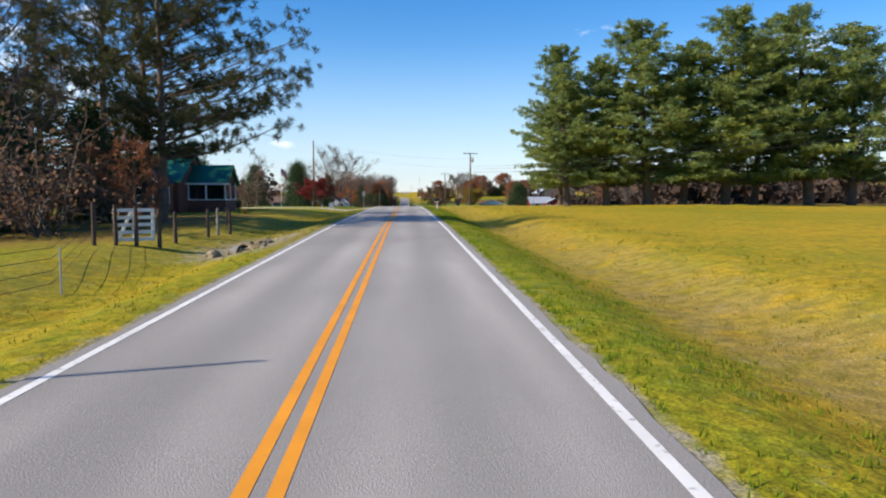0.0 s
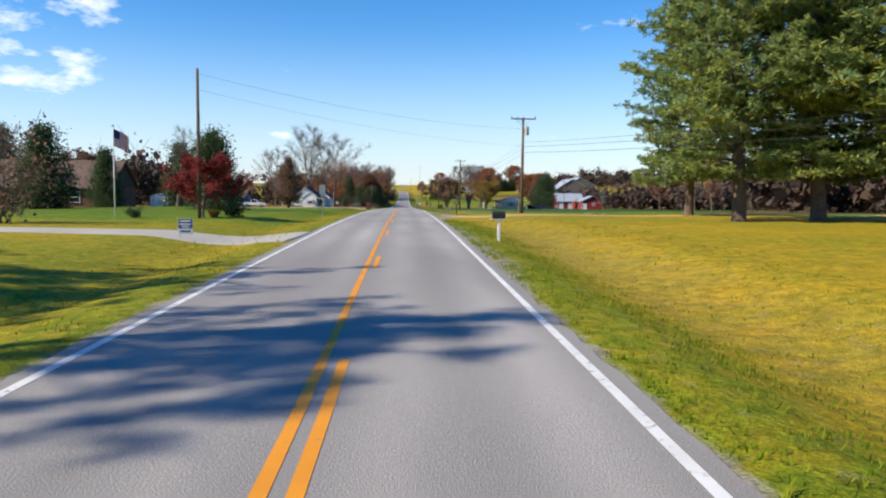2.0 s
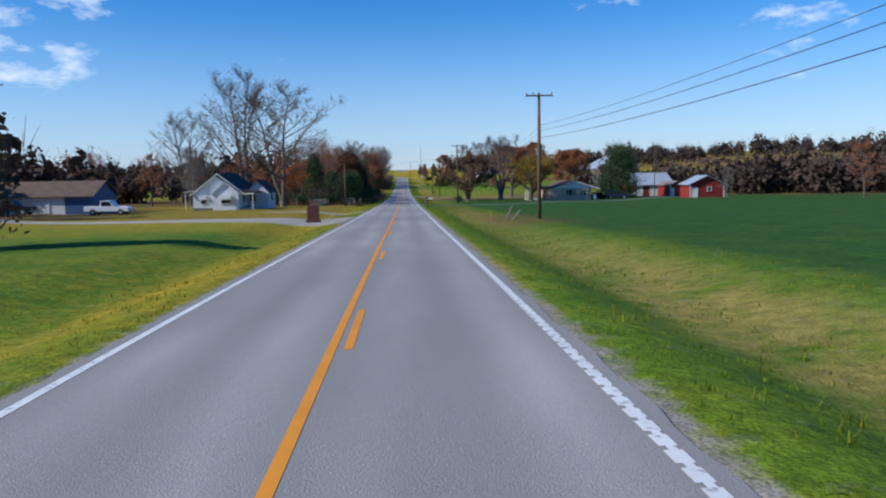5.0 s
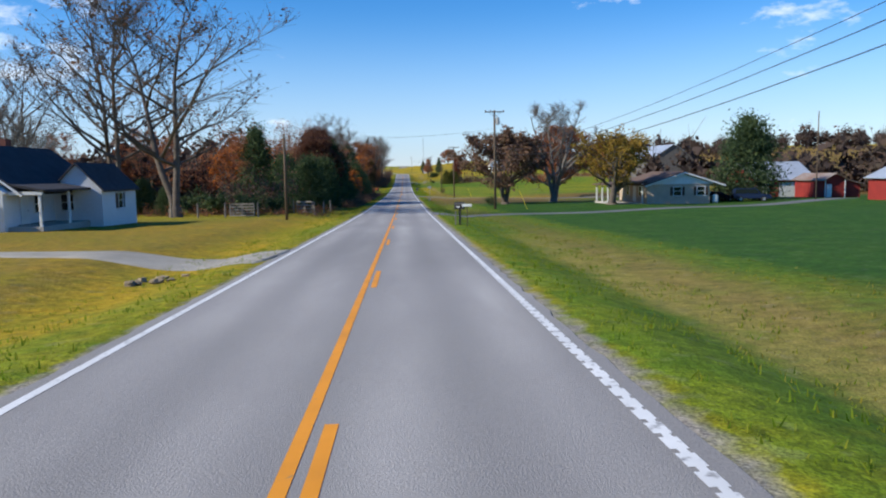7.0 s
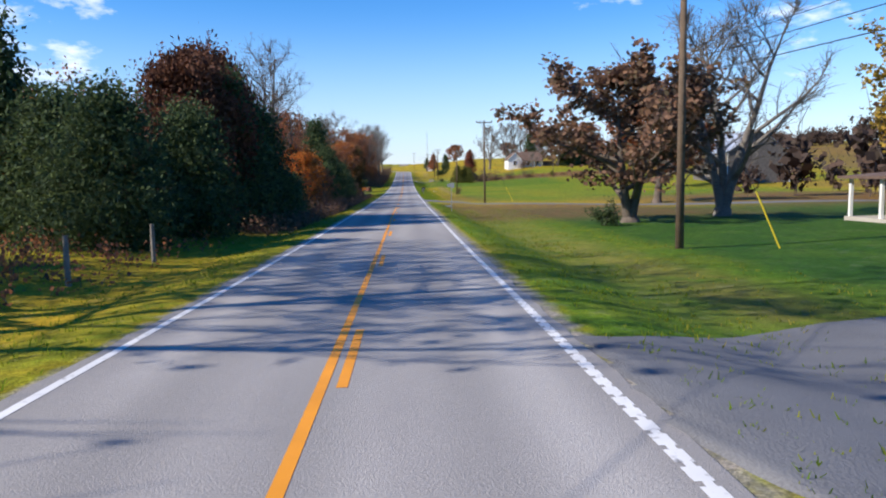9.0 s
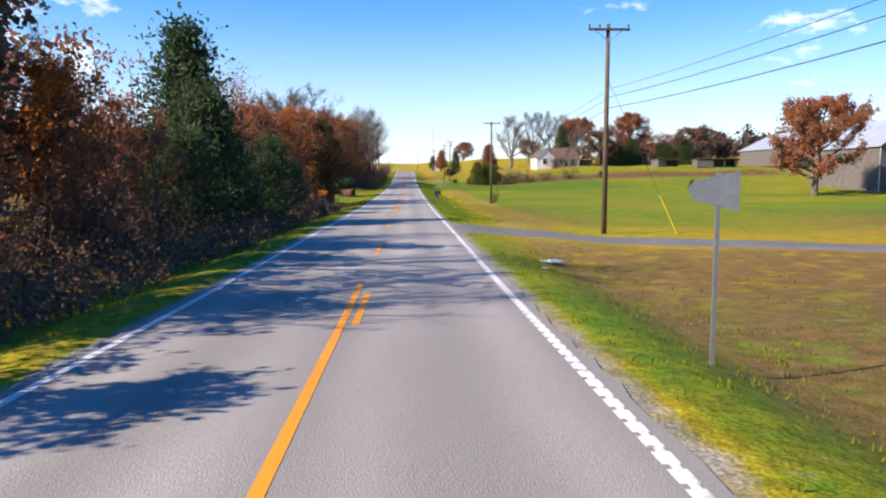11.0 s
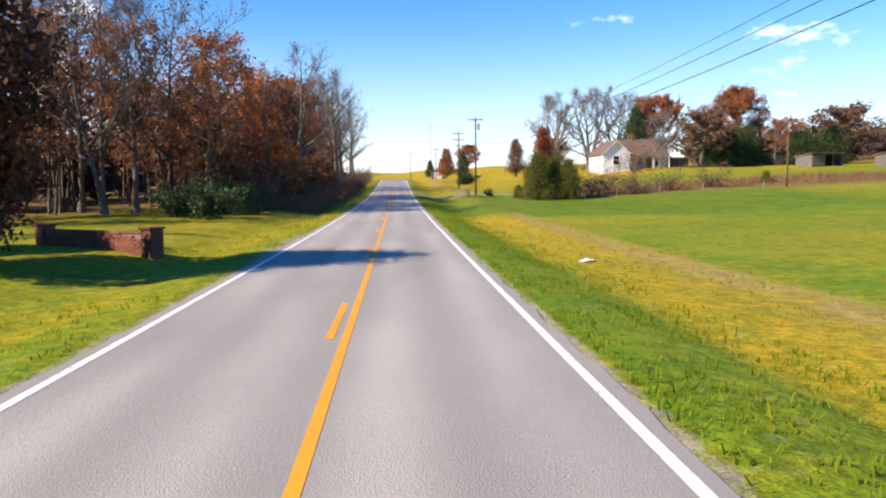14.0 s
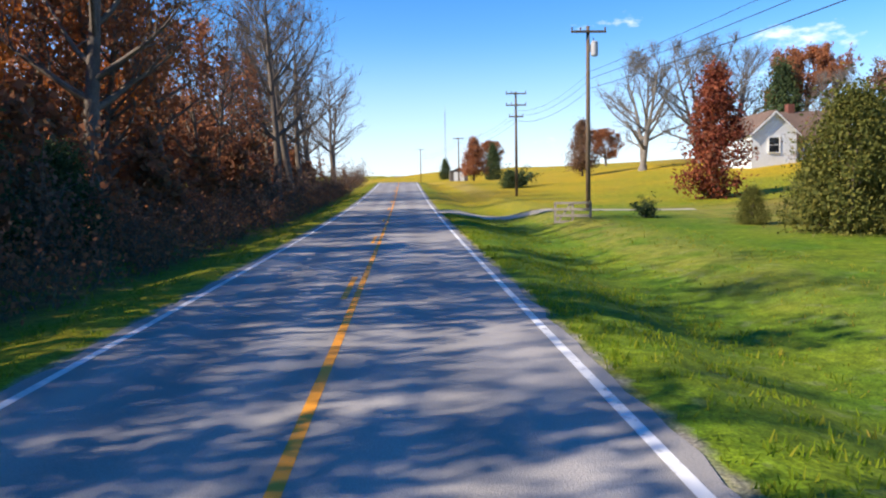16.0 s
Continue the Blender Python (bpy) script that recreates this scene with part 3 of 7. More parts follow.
lush = np.maximum(lush, 0.5 * step(6.0, 4.4, A))
WX = GX + 9 * np.sin(GY * 0.021) + 5 * np.sin(GY * 0.057 + 1)
WY = GY + np.sin(GX * 0.02) * 14 * step(60, 120, A)
crop = step(140, 152, WY) * (1 - step(335, 345, WY)) * step(9.5, 13, GX) * step(250, 205, WX)        # young crop
crop = np.maximum(crop, 0.35 * step(4.0, 5.5, A) * step(120, 150, GY) * (1 - step(330, 350, GY)) * np.where(GX > 0, 1, 0.2))
lush = np.maximum(lush, 0.8 * step(130, 150, WY) * (1 - step(335, 350, WY)) * step(3.4, 4, GX) * step(330, 220, WX))
lush = np.maximum(lush, 0.85 * step(92, 106, WY) * step(-4, -7, GX) * (1 - step(180, 198, WY)) * step(-170, -90, WX))
crop = np.maximum(crop, 0.3 * step(100, 120, WY) * step(-7, -12, GX) * (1 - step(180, 198, WY)) * step(-120, -80, WX))
lush = np.maximum(lush, 0.62 * step(362, 372, GY) * (1 - step(520, 540, GY)) * step(10, 13, GX) * step(95, 70, GX))
lush = np.maximum(lush, 0.5 * step(440, 460, GY) * step(3, 4, A) * step(556, 536, GY))
lush = np.maximum(lush, 0.85 * step(366, 376, GY) * step(520, 500, GY) * step(3.2, 3.8, GX) * step(7.6, 5.6, GX))
lush = np.maximum(lush, 0.5 * step(3.4, 3.8, GX) * step(6.4, 4.6, GX) * step(118, 100, GY))
dirt = 0.9 * step(5.8, 6.6, GX - 2.2 * step(366, 380, GY)) * step(10.5, 8.2, GX - 1.6 * step(366, 380, GY)) * (0.45 + 0.25 * np.sin(GY * 0.09) + 0.25 * np.sin(GY * 0.031 + 2))
dirt = np.maximum(dirt, 0.5 * step(6.6, 8, -GX) * step(12, 9, -GX) * (0.3 + 0.4 * np.sin(GY * 0.05)) * (GY < 100))
dirt = np.maximum(dirt, 0.15 * step(330, 336, GY) * step(362, 355, GY) * step(9, 14, GX) * step(60, 45, GX))
dirt = np.maximum(dirt, 0.6 * step(496, 504, GY) * step(524, 514, GY) * step(14, 18, GX))
fall = 0.95 * step(5.4, 7.2, -GX) * step(45, 30, -GX) * np.maximum(step(300, 308, GY) * step(402, 396, GY), step(476, 484, GY) * step(640, 620, GY))
fall = np.maximum(fall, 0.85 * step(4.6, 6.5, GX) * step(312, 324, GY) * step(358, 350, GY) * step(40, 22, GX))
fall = np.maximum(fall, 0.50 * step(6.5, 8.5, GX) * step(366, 376, GY) * step(412, 400, GY) * step(18, 12, GX))
fall = np.maximum(fall, 0.75 * step(9, 12, -GX) * step(60, 40, -GX) * step(24, 30, GY) * step(66, 58, GY))
fall = np.maximum(fall, 0.85 * step(85, 115, WX) * step(112, 135, WY) * step(480, 430, WY))
fall = np.maximum(fall, 0.85 * step(125, 160, GX) * step(420, 480, GY) * step(640, 600, GY))
fall = np.maximum(fall, 0.85 * step(498, 503, GY) * step(522, 514, GY) * step(20, 26, GX) * step(110, 90, GX))
fall = np.maximum(fall, 0.7 * step(7.2, 8.6, GX) * step(15, 11, GX) * step(194, 200, GY) * step(226, 212, GY))
fall = np.maximum(fall, 0.4 * step(6.5, 9, -GX) * step(34, 22, -GX) * step(203, 212, GY) * step(276, 262, GY))
fall = np.maximum(fall, 0.35 * step(7, 8.2, GX) * step(11, 9, GX) * step(196, 204, GY) * step(300, 280, GY))
fall = np.maximum(fall, 0.25 * step(5.9, 6.8, GX) * step(8.6, 7.8, GX) * step(5, 9, GY) * step(26, 16, GY))
fall = np.maximum(fall, 0.14 * step(5.6, 6.6, GX) * step(10, 8.5, GX) * step(108, 96, GY) * (0.6 + 0.4 * np.sin(GY * 0.21)))
dirt = np.maximum(dirt, 0.75 * step(6.0, 7.0, GX) * step(10.5, 8.5, GX) * step(60, 40, GY) * (0.6 + 0.4 * np.sin(GY * 0.31)))
dirt = np.maximum(dirt, 1.1 * step(3.6, 5, GX) * step(18, 12, GX) * step(112, 116.5, GY - 0.3 * (GX - 4)) * step(126, 122.5, GY - 0.25 * (GX - 4)))
# greener field here; the crop tone darkens it for the woods' shade
lush = np.maximum(lush, 1.0 * step(462, 474, GY) * step(524, 512, GY) * step(3.4, 4, GX) * step(60, 40, GX))
crop = np.maximum(crop, 0.3 * step(466, 478, GY) * step(522, 512, GY) * step(3.8, 5, GX) * step(60, 40, GX))
lush = np.maximum(lush, 0.75 * step(4.0, 5.0, GX) * step(126, 132, GY) * step(152, 146, GY))
dirt = np.maximum(dirt, 1.0 * step(-3.3, -3.8, GX) * step(-6.8, -5.6, GX) * step(25, 28, GY) * step(46, 36, GY))
reach_r = 3.62 + 0.72 * step(72, 80, GY) * step(104, 97, GY) + 0.15 * step(108, 114, GY) * step(142, 132, GY) + 0.16 * step(142, 150, GY) * step(380, 352, GY)
reach_l = 3.6 + 0.5 * step(434, 438, GY) * step(450, 446, GY) + 0.7 * step(196, 200, GY) * step(216, 212, GY)
band = step(5.4, 6.6, GX) * step(10.6, 9.4, GX) * step(372, 400, GY) * step(484, 470, GY)     # golden dry strip beside the field
lush, crop = lush * (1 - 0.9 * band) + 0.08 * band, crop * (1 - 0.9 * band)
dirt = np.maximum(dirt, 1.1 * step(9.2, 10.2, GX) * step(12.2, 11.2, GX) * step(404, 414, GY) * step(482, 470, GY)) * (1 - 0.8 * band)
grit = np.clip(1 - (A - 3.3) / (np.where(GX > 0, reach_r, reach_l) - 3.3), 0, 1) ** 0.7
# wheel-worn gravel where the dirt lane leaves the road
TRACK = [(3.6, 139, 0.6), (4.15, 134, 0.6), (4.75, 130, 0.6), (5.05, 127, 0.65), (4.75, 123, 0.8), (4.5, 120.5, 0.95), (4.6, 118, 0.75), (4.3, 115, 0.6), (3.7, 112, 0.5)]
for (ax, ay, aw), (bx, by, bw) in zip(TRACK, TRACK[1:]):
    k = np.clip(((GX - ax) * (bx - ax) + (GY - ay) * (by - ay)) / ((bx - ax) ** 2 + (by - ay) ** 2), 0, 1)
    grit = np.maximum(grit, 0.95 * step(aw, aw * 0.3, np.hypot(GX - ax - k * (bx - ax), GY - ay - k * (by - ay))))
grit = np.maximum(grit, 0.62 * step(-3.6, -4.3, GX) * step(-8.4, -6.2, GX) * step(23.5, 27, GY) * step(40, 32, GY))     # bare trodden earth round the broken stones
FAR_WOODS = [  # line, trees, height, spread, seed, label
    ([(70, 170), (95, 200), (130, 260), (160, 300)], 112, 12, 7, 1, "dull brown woods behind the fields"),
    ([(100, 140), (140, 150), (220, 170), (330, 200)], 128, 12, 7, 2, "dull brown woods behind the pines"),
    ([(60, 360), (110, 350), (170, 360), (240, 400)], 176, 13, 9, 3, "brown wooded rise behind the farm"),
    ([(105, 330), (125, 300), (150, 280), (200, 300)], 72, 15, 6, 4, "russet wood edge behind the crop field"),
    ([(130, 700), (200, 680), (300, 650), (420, 600)], 192, 13, 12, 5, "distant wooded ridge in dull autumn brown"),
    ([(80, 600), (130, 620), (190, 610)], 72, 11, 8, 6, "russet trees at the far field's edge"),
    ([(-60, 235), (-80, 290), (-100, 330), (-60, 340)], 144, 13, 9, 7, "russet woods behind the white house"),
    ([(-90, 160), (-120, 200), (-170, 240), (-120, 290)], 144, 12, 10, 8, "brown woods behind the gardens"),
    ([(-60, 70), (-70, 110), (-90, 140)], 80, 12, 8, 9, "brown woods behind the brick house"),
    ([(-44, 310), (-46, 400), (-40, 430), (-46, 470), (-42, 560), (-34, 640)], 150, 13, 6, 10, "deep brown woods behind the roadside trees"),
    ([(-500, 300), (-300, 500), (-150, 700)], 144, 14, 20, 11, "distant brown woods"),
]
for line, _, _, spread, _, _ in FAR_WOODS:
    for (ax, ay), (bx, by) in zip(line, line[1:]):
        k = np.clip(((GX - ax) * (bx - ax) + (GY - ay) * (by - ay)) / ((bx - ax) ** 2 + (by - ay) ** 2), 0, 1)
        gap = np.hypot(GX - ax - k * (bx - ax), GY - ay - k * (by - ay))
        fall = np.maximum(fall, step(spread * 4 + 10, spread * 1.6, gap) * step(20, 30, A))
for key, val in (("grit", grit), ("litter", fall), ("lush", lush), ("dirt", np.clip(dirt, 0, 1)), ("crop", crop)):
    at = ground_me.attributes.new(key, "FLOAT", "POINT")
    at.data.foreach_set("value", val.astype(np.float32).ravel())
tagged(new("ground", ground_me), "mown autumn grass verges and rolling fields", "ground", kind="structure")

ROAD_Y = np.concatenate([np.arange(-60, 640, 2.5), np.arange(640, 730, 5.0)])


def strip(name, mat, left, right, y0, y1, lift, jag=0.0, thick=0.0, seed=0):
    """A ribbon along the road between two offsets from its middle."""
    yy = np.unique(np.concatenate([[y0, y1], ROAD_Y[(ROAD_Y > y0) & (ROAD_Y < y1)]])) if jag == 0 else np.arange(y0, y1, 0.6)
    r = np.random.RandomState(seed)
    if callable(left):
        left, right = left(yy), right(yy)
    l, q = left + jag * r.uniform(-1, 1, len(yy)), right + jag * r.uniform(-1, 1, len(yy))
    z = road_z(yy) + lift
    x = road_x(yy)
    cols = [np.stack([x + l, yy, z], 1), np.stack([x + q, yy, z], 1)]
    if thick:
        cols = [cols[0] + (-0.02, 0, -thick)] + cols + [cols[1] + (0.02, 0, -thick)]
    n, k = len(yy), len(cols)
    v = np.stack(cols, 1).reshape(-1, 3)
    i = np.arange(n * k).reshape(n, k)
    me = quad_mesh(name, v, np.stack([i[:-1, :-1], i[:-1, 1:], i[1:, 1:], i[1:, :-1]], 2).reshape(-1, 4))
    me.materials.append(mat)
    return new(name, me)


road = tagged(strip("road", ASPHALT, -3.40, 3.40, -60, 728, 0.0, 0.05, 0.14), "two-lane rural asphalt road with worn wheel paths", "road", kind="structure")


def marking(name, mat, left, right, y0, y1, label="", jag=0.0):
    ob = strip(name, mat, left, right, y0, y1, 0.005, jag)
    ob.parent = road
    return tagged(ob, label)


marking("edge_line", WHITE_LINE, -3.20, -3.07, -60, 728, "worn white edge line")
marking("edge_line", WHITE_LINE, 3.07, 3.20, -60, 86, "worn white edge line")
marking("edge_line", WHITE_LINE, 3.07, 3.20, 376, 728, "worn white edge line")


def scalloped_line(y0, y1, pitch=0.38):
    """White edge line laid over milled rumble cuts: each cut bites a notch out of it."""
    n = int((y1 - y0) / pitch)
    yy = y0 + np.arange(n * 4) // 4 * pitch + np.tile([0, 0.27, 0.271, 0.359], n) * pitch / 0.36
    l = 3.05 + np.tile([0, 0, 0.055, 0.055], n)
    r = 3.215 - np.tile([0, 0, 0.03, 0.03], n)
    z = road_z(yy) + 0.005
    v = np.stack([np.stack([l, yy, z], 1), np.stack([r, yy, z], 1)], 1).reshape(-1, 3)
    i = np.arange(len(yy) * 2).reshape(-1, 2)
    me = quad_mesh("edge_line", v, np.stack([i[:-1, 0], i[:-1, 1], i[1:, 1], i[1:, 0]], 1))
    me.materials.append(WHITE_LINE)
    ob = new("edge_line", me)
    ob.parent = road
    tagged(ob, "white edge line notched by rumble cuts")


scalloped_line(86, 376)
# yellow centre lines: a solid pair, then one solid with dashes on the other side
PAINT_Y = [0, 40, 66, 95, 125, 160, 214, 243, 290, 318, 341, 349, 362, 375, 381, 406, 436, 480, 540]
PAINT_X = [-0.15, -0.185, -0.07, -0.13, -0.11, -0.08, 0.0, 0.0, -0.04, -0.08, -0.04, 0.03, 0.0, -0.05, 0.12, 0.17, 0.15, 0.08, 0.10]


def centre_paint(name, off, y0, y1, label=""):
    """A yellow line beside the slightly wandering middle of the road."""
    marking(name, YELLOW_LINE, lambda y: np.interp(y, PAINT_Y, PAINT_X) + off - 0.065, lambda y: np.interp(y, PAINT_Y, PAINT_X) + off + 0.065, y0, y1, label)


centre_paint("centre_line", 0.0, -60, 341, "solid yellow centre line")
centre_paint("centre_line", 0.255, -60, 67.3, "solid yellow centre line")
centre_paint("centre_line", 0.0, 381.2, 728, "solid yellow centre line")
DASHES = ([(77.3 + 13.13 * i, 0.23) for i in range(4)] + [(130.0 + 13.29 * i, 0.23) for i in range(7)] + [(222.5 + 12.75 * i, 0.205) for i in range(3)]
          + [(260.6 + 12.57 * i, 0.23) for i in range(7)] + [(347.7, 0.0), (361.4, 0.0), (373.6, 0.0)]
          + [(385.6 + 12.7 * i, -0.24) for i in range(16)])
for y0, off in DASHES:
    centre_paint("centre_dash", off, y0, y0 + 3.35)
# tar patches and a thin crack seal
TAR = material("fresh_tar", (0.035, 0.035, 0.038), 0.6, vary=(0.055, 0.055, 0.057), scale=2, detail_scale=15)


def blot(name, mat, x, y, rx, ry, seed, lift=0.007):
    r = np.random.RandomState(seed)
    a = np.linspace(0, 2 * np.pi, 14, endpoint=False)
    k = r.uniform(0.6, 1.15, 14)
    px, py = x + rx * k * np.cos(a), y + ry * k * np.sin(a)
    v = np.stack([px, py, road_z(py) + lift], 1)
    g = Geo().add(np.concatenate([[[x, y, float(road_z(y)) + lift]], v]), [(0, i + 1, (i + 1) % 14 + 1) for i in range(14)])
    part(name, g, mat, road)


blot("tar_patch", TAR, 1.55, 132.6, 0.62, 0.22, 1)
blot("tar_patch", TAR, 0.95, 130.2, 0.22, 0.18, 2)
blot("tar_patch", TAR, 0.9, 133.8, 0.15, 0.10, 3)

# ---- plants ----
def limb(r, p, d, length, n, wander, lift):
    """A bent line of n steps from p along d."""
    out, d = [np.array(p, float)], np.array(d, float)
    for _ in range(n):
        d = d + r.normal(0, wander, 3) + (0, 0, lift)
        d /= np.linalg.norm(d)
        out.append(out[-1] + d * length / n)
    return np.array(out)


class Wood:
    """Gathers tubes into one mesh."""

    def __init__(self):
        self.v, self.q, self.n = [], [], 0

    def tube(self, pts, r0, r1, sides):
        k = np.linspace(0, 1, len(pts))
        v, q = tube_arrays(pts, r0 + (r1 - r0) * k, sides)
        self.v.append(v)
        self.q.append(q + self.n)
        self.n += len(v)

    def mesh(self, name):
        return quad_mesh(name, np.concatenate(self.v), np.concatenate(self.q), True)


def leaf_quads(r, pts, size, lens=1.0, flat=0.0):
    """Small four-sided leaves at points, turned at random; lens stretches, flat lays them level."""
    n = len(pts)
    a, b = r.normal(size=(n, 3)), r.normal(size=(n, 3))
    a[:, 2] *= 1 - flat
    b[:, 2] *= 1 - flat
    a /= np.linalg.norm(a, axis=1)[:, None]
    b -= (a * b).sum(1)[:, None] * a
    b /= np.linalg.norm(b, axis=1)[:, None]
    s = size * r.uniform(0.6, 1.35, (n, 1))
    a, b = a * s * lens, b * s / lens * 0.8
    v = np.stack([pts + a, pts + b, pts - a, pts - b], 1).reshape(-1, 3)
    return v, np.arange(4 * n).reshape(n, 4)


def needle_tufts(r, centres, per, length, slim=0.11):
    """Narrow blades that burst outwards and a little upwards from each shoot."""
    n = len(centres) * per
    c = np.repeat(centres, per, 0)
    d = r.normal(size=(n, 3)) + (0, 0, 0.35)
    d /= np.linalg.norm(d, axis=1)[:, None]
    s = np.cross(d, r.normal(size=(n, 3)))
    s /= np.linalg.norm(s, axis=1)[:, None]
    ln = length * r.uniform(0.6, 1.3, (n, 1))
    w = s * ln * slim
    v = np.stack([c, c + d * ln * 0.55 + w, c + d * ln, c + d * ln * 0.55 - w], 1).reshape(-1, 3)
    return v, np.arange(4 * n).reshape(n, 4)


def broadleaf(seed, h, trunk_r, limbs, subs, twigs, crown_w, first=0.25, up=0.55, leaves=0, leaf=0.12, forks=1, twig_r=0.012, twig_len=0.16, spread=0.35, twig_n=1, fine=True):
    """Trunk, limbs, branches and twigs; leaves hang about the twigs. Gives the wood and the leaf arrays."""
    r = np.random.RandomState(seed)
    w = Wood()
    tips = []
    tops = []
    for f in range(forks):
        lean = r.normal(0, 0.05 + 0.10 * (forks > 1), 2)
        p = limb(r, (0, 0, -0.1), (lean[0], lean[1], 1), h * r.uniform(0.86, 0.97), 9, 0.035, 0.03)
        w.tube(p, trunk_r * (1.0 if forks == 1 else 0.75), trunk_r * 0.08, 7)
        w.tube(np.array([p[0] + (0, 0, -0.2), p[0] + (0, 0, 0.25), p[1] * 0.5 + p[0] * 0.5]), trunk_r * 1.5, trunk_r * 0.95, 7)
        tops.append(p)
    for i in range(limbs):
        p = tops[i % forks]
        t = first + (0.97 - first) * ((i + r.uniform(0, 1)) / limbs)
        k = t * (len(p) - 1)
        o = p[int(k)] + (p[min(int(k) + 1, len(p) - 1)] - p[int(k)]) * (k % 1)
        a = i * 2.4 + r.uniform(-0.5, 0.5)
        prof = math.sin(math.pi * min(1, (t - first) / (1 - first) * 0.8 + 0.25)) ** 0.8
        length = crown_w * (0.35 + 0.75 * prof) * r.uniform(0.8, 1.15)
        rise = up * (0.7 + 0.8 * t)
        q = limb(r, o, (math.cos(a), math.sin(a), rise), length, 6, 0.11, 0.05)
        lr = max(trunk_r * (1 - t) * 0.55 + 0.02, 0.028)
        w.tube(q, lr, 0.012, 5 if fine else 4)
        for j in range(subs):
            u = 0.22 + 0.78 * (j + r.uniform(0, 1)) / subs
            k2 = min(u * 6, 5.99)
            o2 = q[int(k2)] + (q[int(k2) + 1] - q[int(k2)]) * (k2 % 1)
            d0 = q[int(k2) + 1] - q[int(k2)]
            d0 = d0 / np.linalg.norm(d0) + r.normal(0, 0.55, 3) + (0, 0, 0.25)
            l2 = length * spread * (1.15 - 0.55 * u) * r.uniform(0.7, 1.3)
            b = limb(r, o2, d0 / np.linalg.norm(d0), l2, 4, 0.14, 0.06)
            w.tube(b if fine else b[::2], max(lr * 0.42 * (1 - 0.6 * u), 0.014), twig_r * 0.6, 3)
            for m in range(twigs):
                k3 = min((0.15 + 0.85 * (m + r.uniform(0, 1)) / twigs) * 4, 3.99)
                o3 = b[int(k3)] + (b[int(k3) + 1] - b[int(k3)]) * (k3 % 1)
                d1 = b[int(k3) + 1] - b[int(k3)]
                d1 = d1 / np.linalg.norm(d1) + r.normal(0, 0.6, 3) + (0, 0, 0.2)
                c = limb(r, o3, d1 / np.linalg.norm(d1), h * twig_len * 0.4 * r.uniform(0.5, 1.2), twig_n, 0.16, 0.04)
                w.tube(c, twig_r, twig_r * 0.35, 3)
                tips.append(c if twig_n > 1 else np.array([c[0] * 0.35 + c[1] * 0.65, c[1]]))
    tips = np.concatenate(tips)
    out = None
    if leaves:
        pts = tips[r.randint(0, len(tips), leaves)] + r.normal(0, leaf * 1.6, (leaves, 3))
        out = leaf_quads(r, pts, leaf)
    return w, out


def pine(seed, h, trunk_r, width, first, tiers, tufts, needle=0.26, droop=-0.02, one_side=0.0, ragged=0.25, per=9, slim=0.11):
    """Tall pine: whorls of level limbs, flat sprays of needle tufts with sky between them."""
    r = np.random.RandomState(seed)
    w = Wood()
    p = limb(r, (0, 0, -0.1), (r.normal(0, 0.02) + 0.03 * one_side, 0, 1), h, 10, 0.012, 0.02)
    w.tube(p, trunk_r, trunk_r * 0.1, 8)
    w.tube(np.array([p[0] - (0, 0, 0.2), p[0] + (0, 0, 0.4)]), trunk_r * 1.4, trunk_r, 8)
    pts = []
    for i in range(tiers):
        t = first + (0.985 - first) * (i + r.uniform(-0.3, 0.3)) / tiers
        t = min(max(t, first), 0.985)
        k = t * 10
        o = p[int(k)] + (p[min(int(k) + 1, 10)] - p[int(k)]) * (k % 1)
        s = (t - first) / (1 - first)
        prof = (0.55 + 0.45 * math.sin(min(1, s * 3.2) * math.pi / 2)) * (1 - s) ** 0.6 + 0.05
        for j in range(r.randint(3, 6)):
            a = r.uniform(0, 2 * math.pi)
            side = 1 + one_side * math.cos(a)
            length = width * prof * r.uniform(1 - ragged * 2, 1 + ragged) * side
            if length < 0.3:
                continue
            q = limb(r, o, (math.cos(a), math.sin(a), 0.12 + 0.5 * s), length, 6, 0.07, droop + 0.03)
            w.tube(q, max(0.02, trunk_r * 0.25 * (1 - s) + 0.015), 0.012, 4)
            n = max(4, int(tufts * length / width))
            for m in range(n):
                u = 0.30 + 0.70 * (m + r.uniform(0, 1)) / n
                k2 = min(u * 6, 5.99)
                o2 = q[int(k2)] + (q[int(k2) + 1] - q[int(k2)]) * (k2 % 1)
                off = r.normal(0, 1, 3) * (0.34 * length * 0.36 * (1.25 - u) + 0.12, 0.34 * length * 0.36 * (1.25 - u) + 0.12, 0.13)
                pts.append(o2 + off)
                if r.uniform() < 0.35:
                    w.tube(np.array([o2, o2 + off * 0.5 + (0, 0, 0.03), o2 + off]), 0.014, 0.006, 3)
    pts = np.array(pts)
    return w, needle_tufts(r, pts, per, needle, slim)


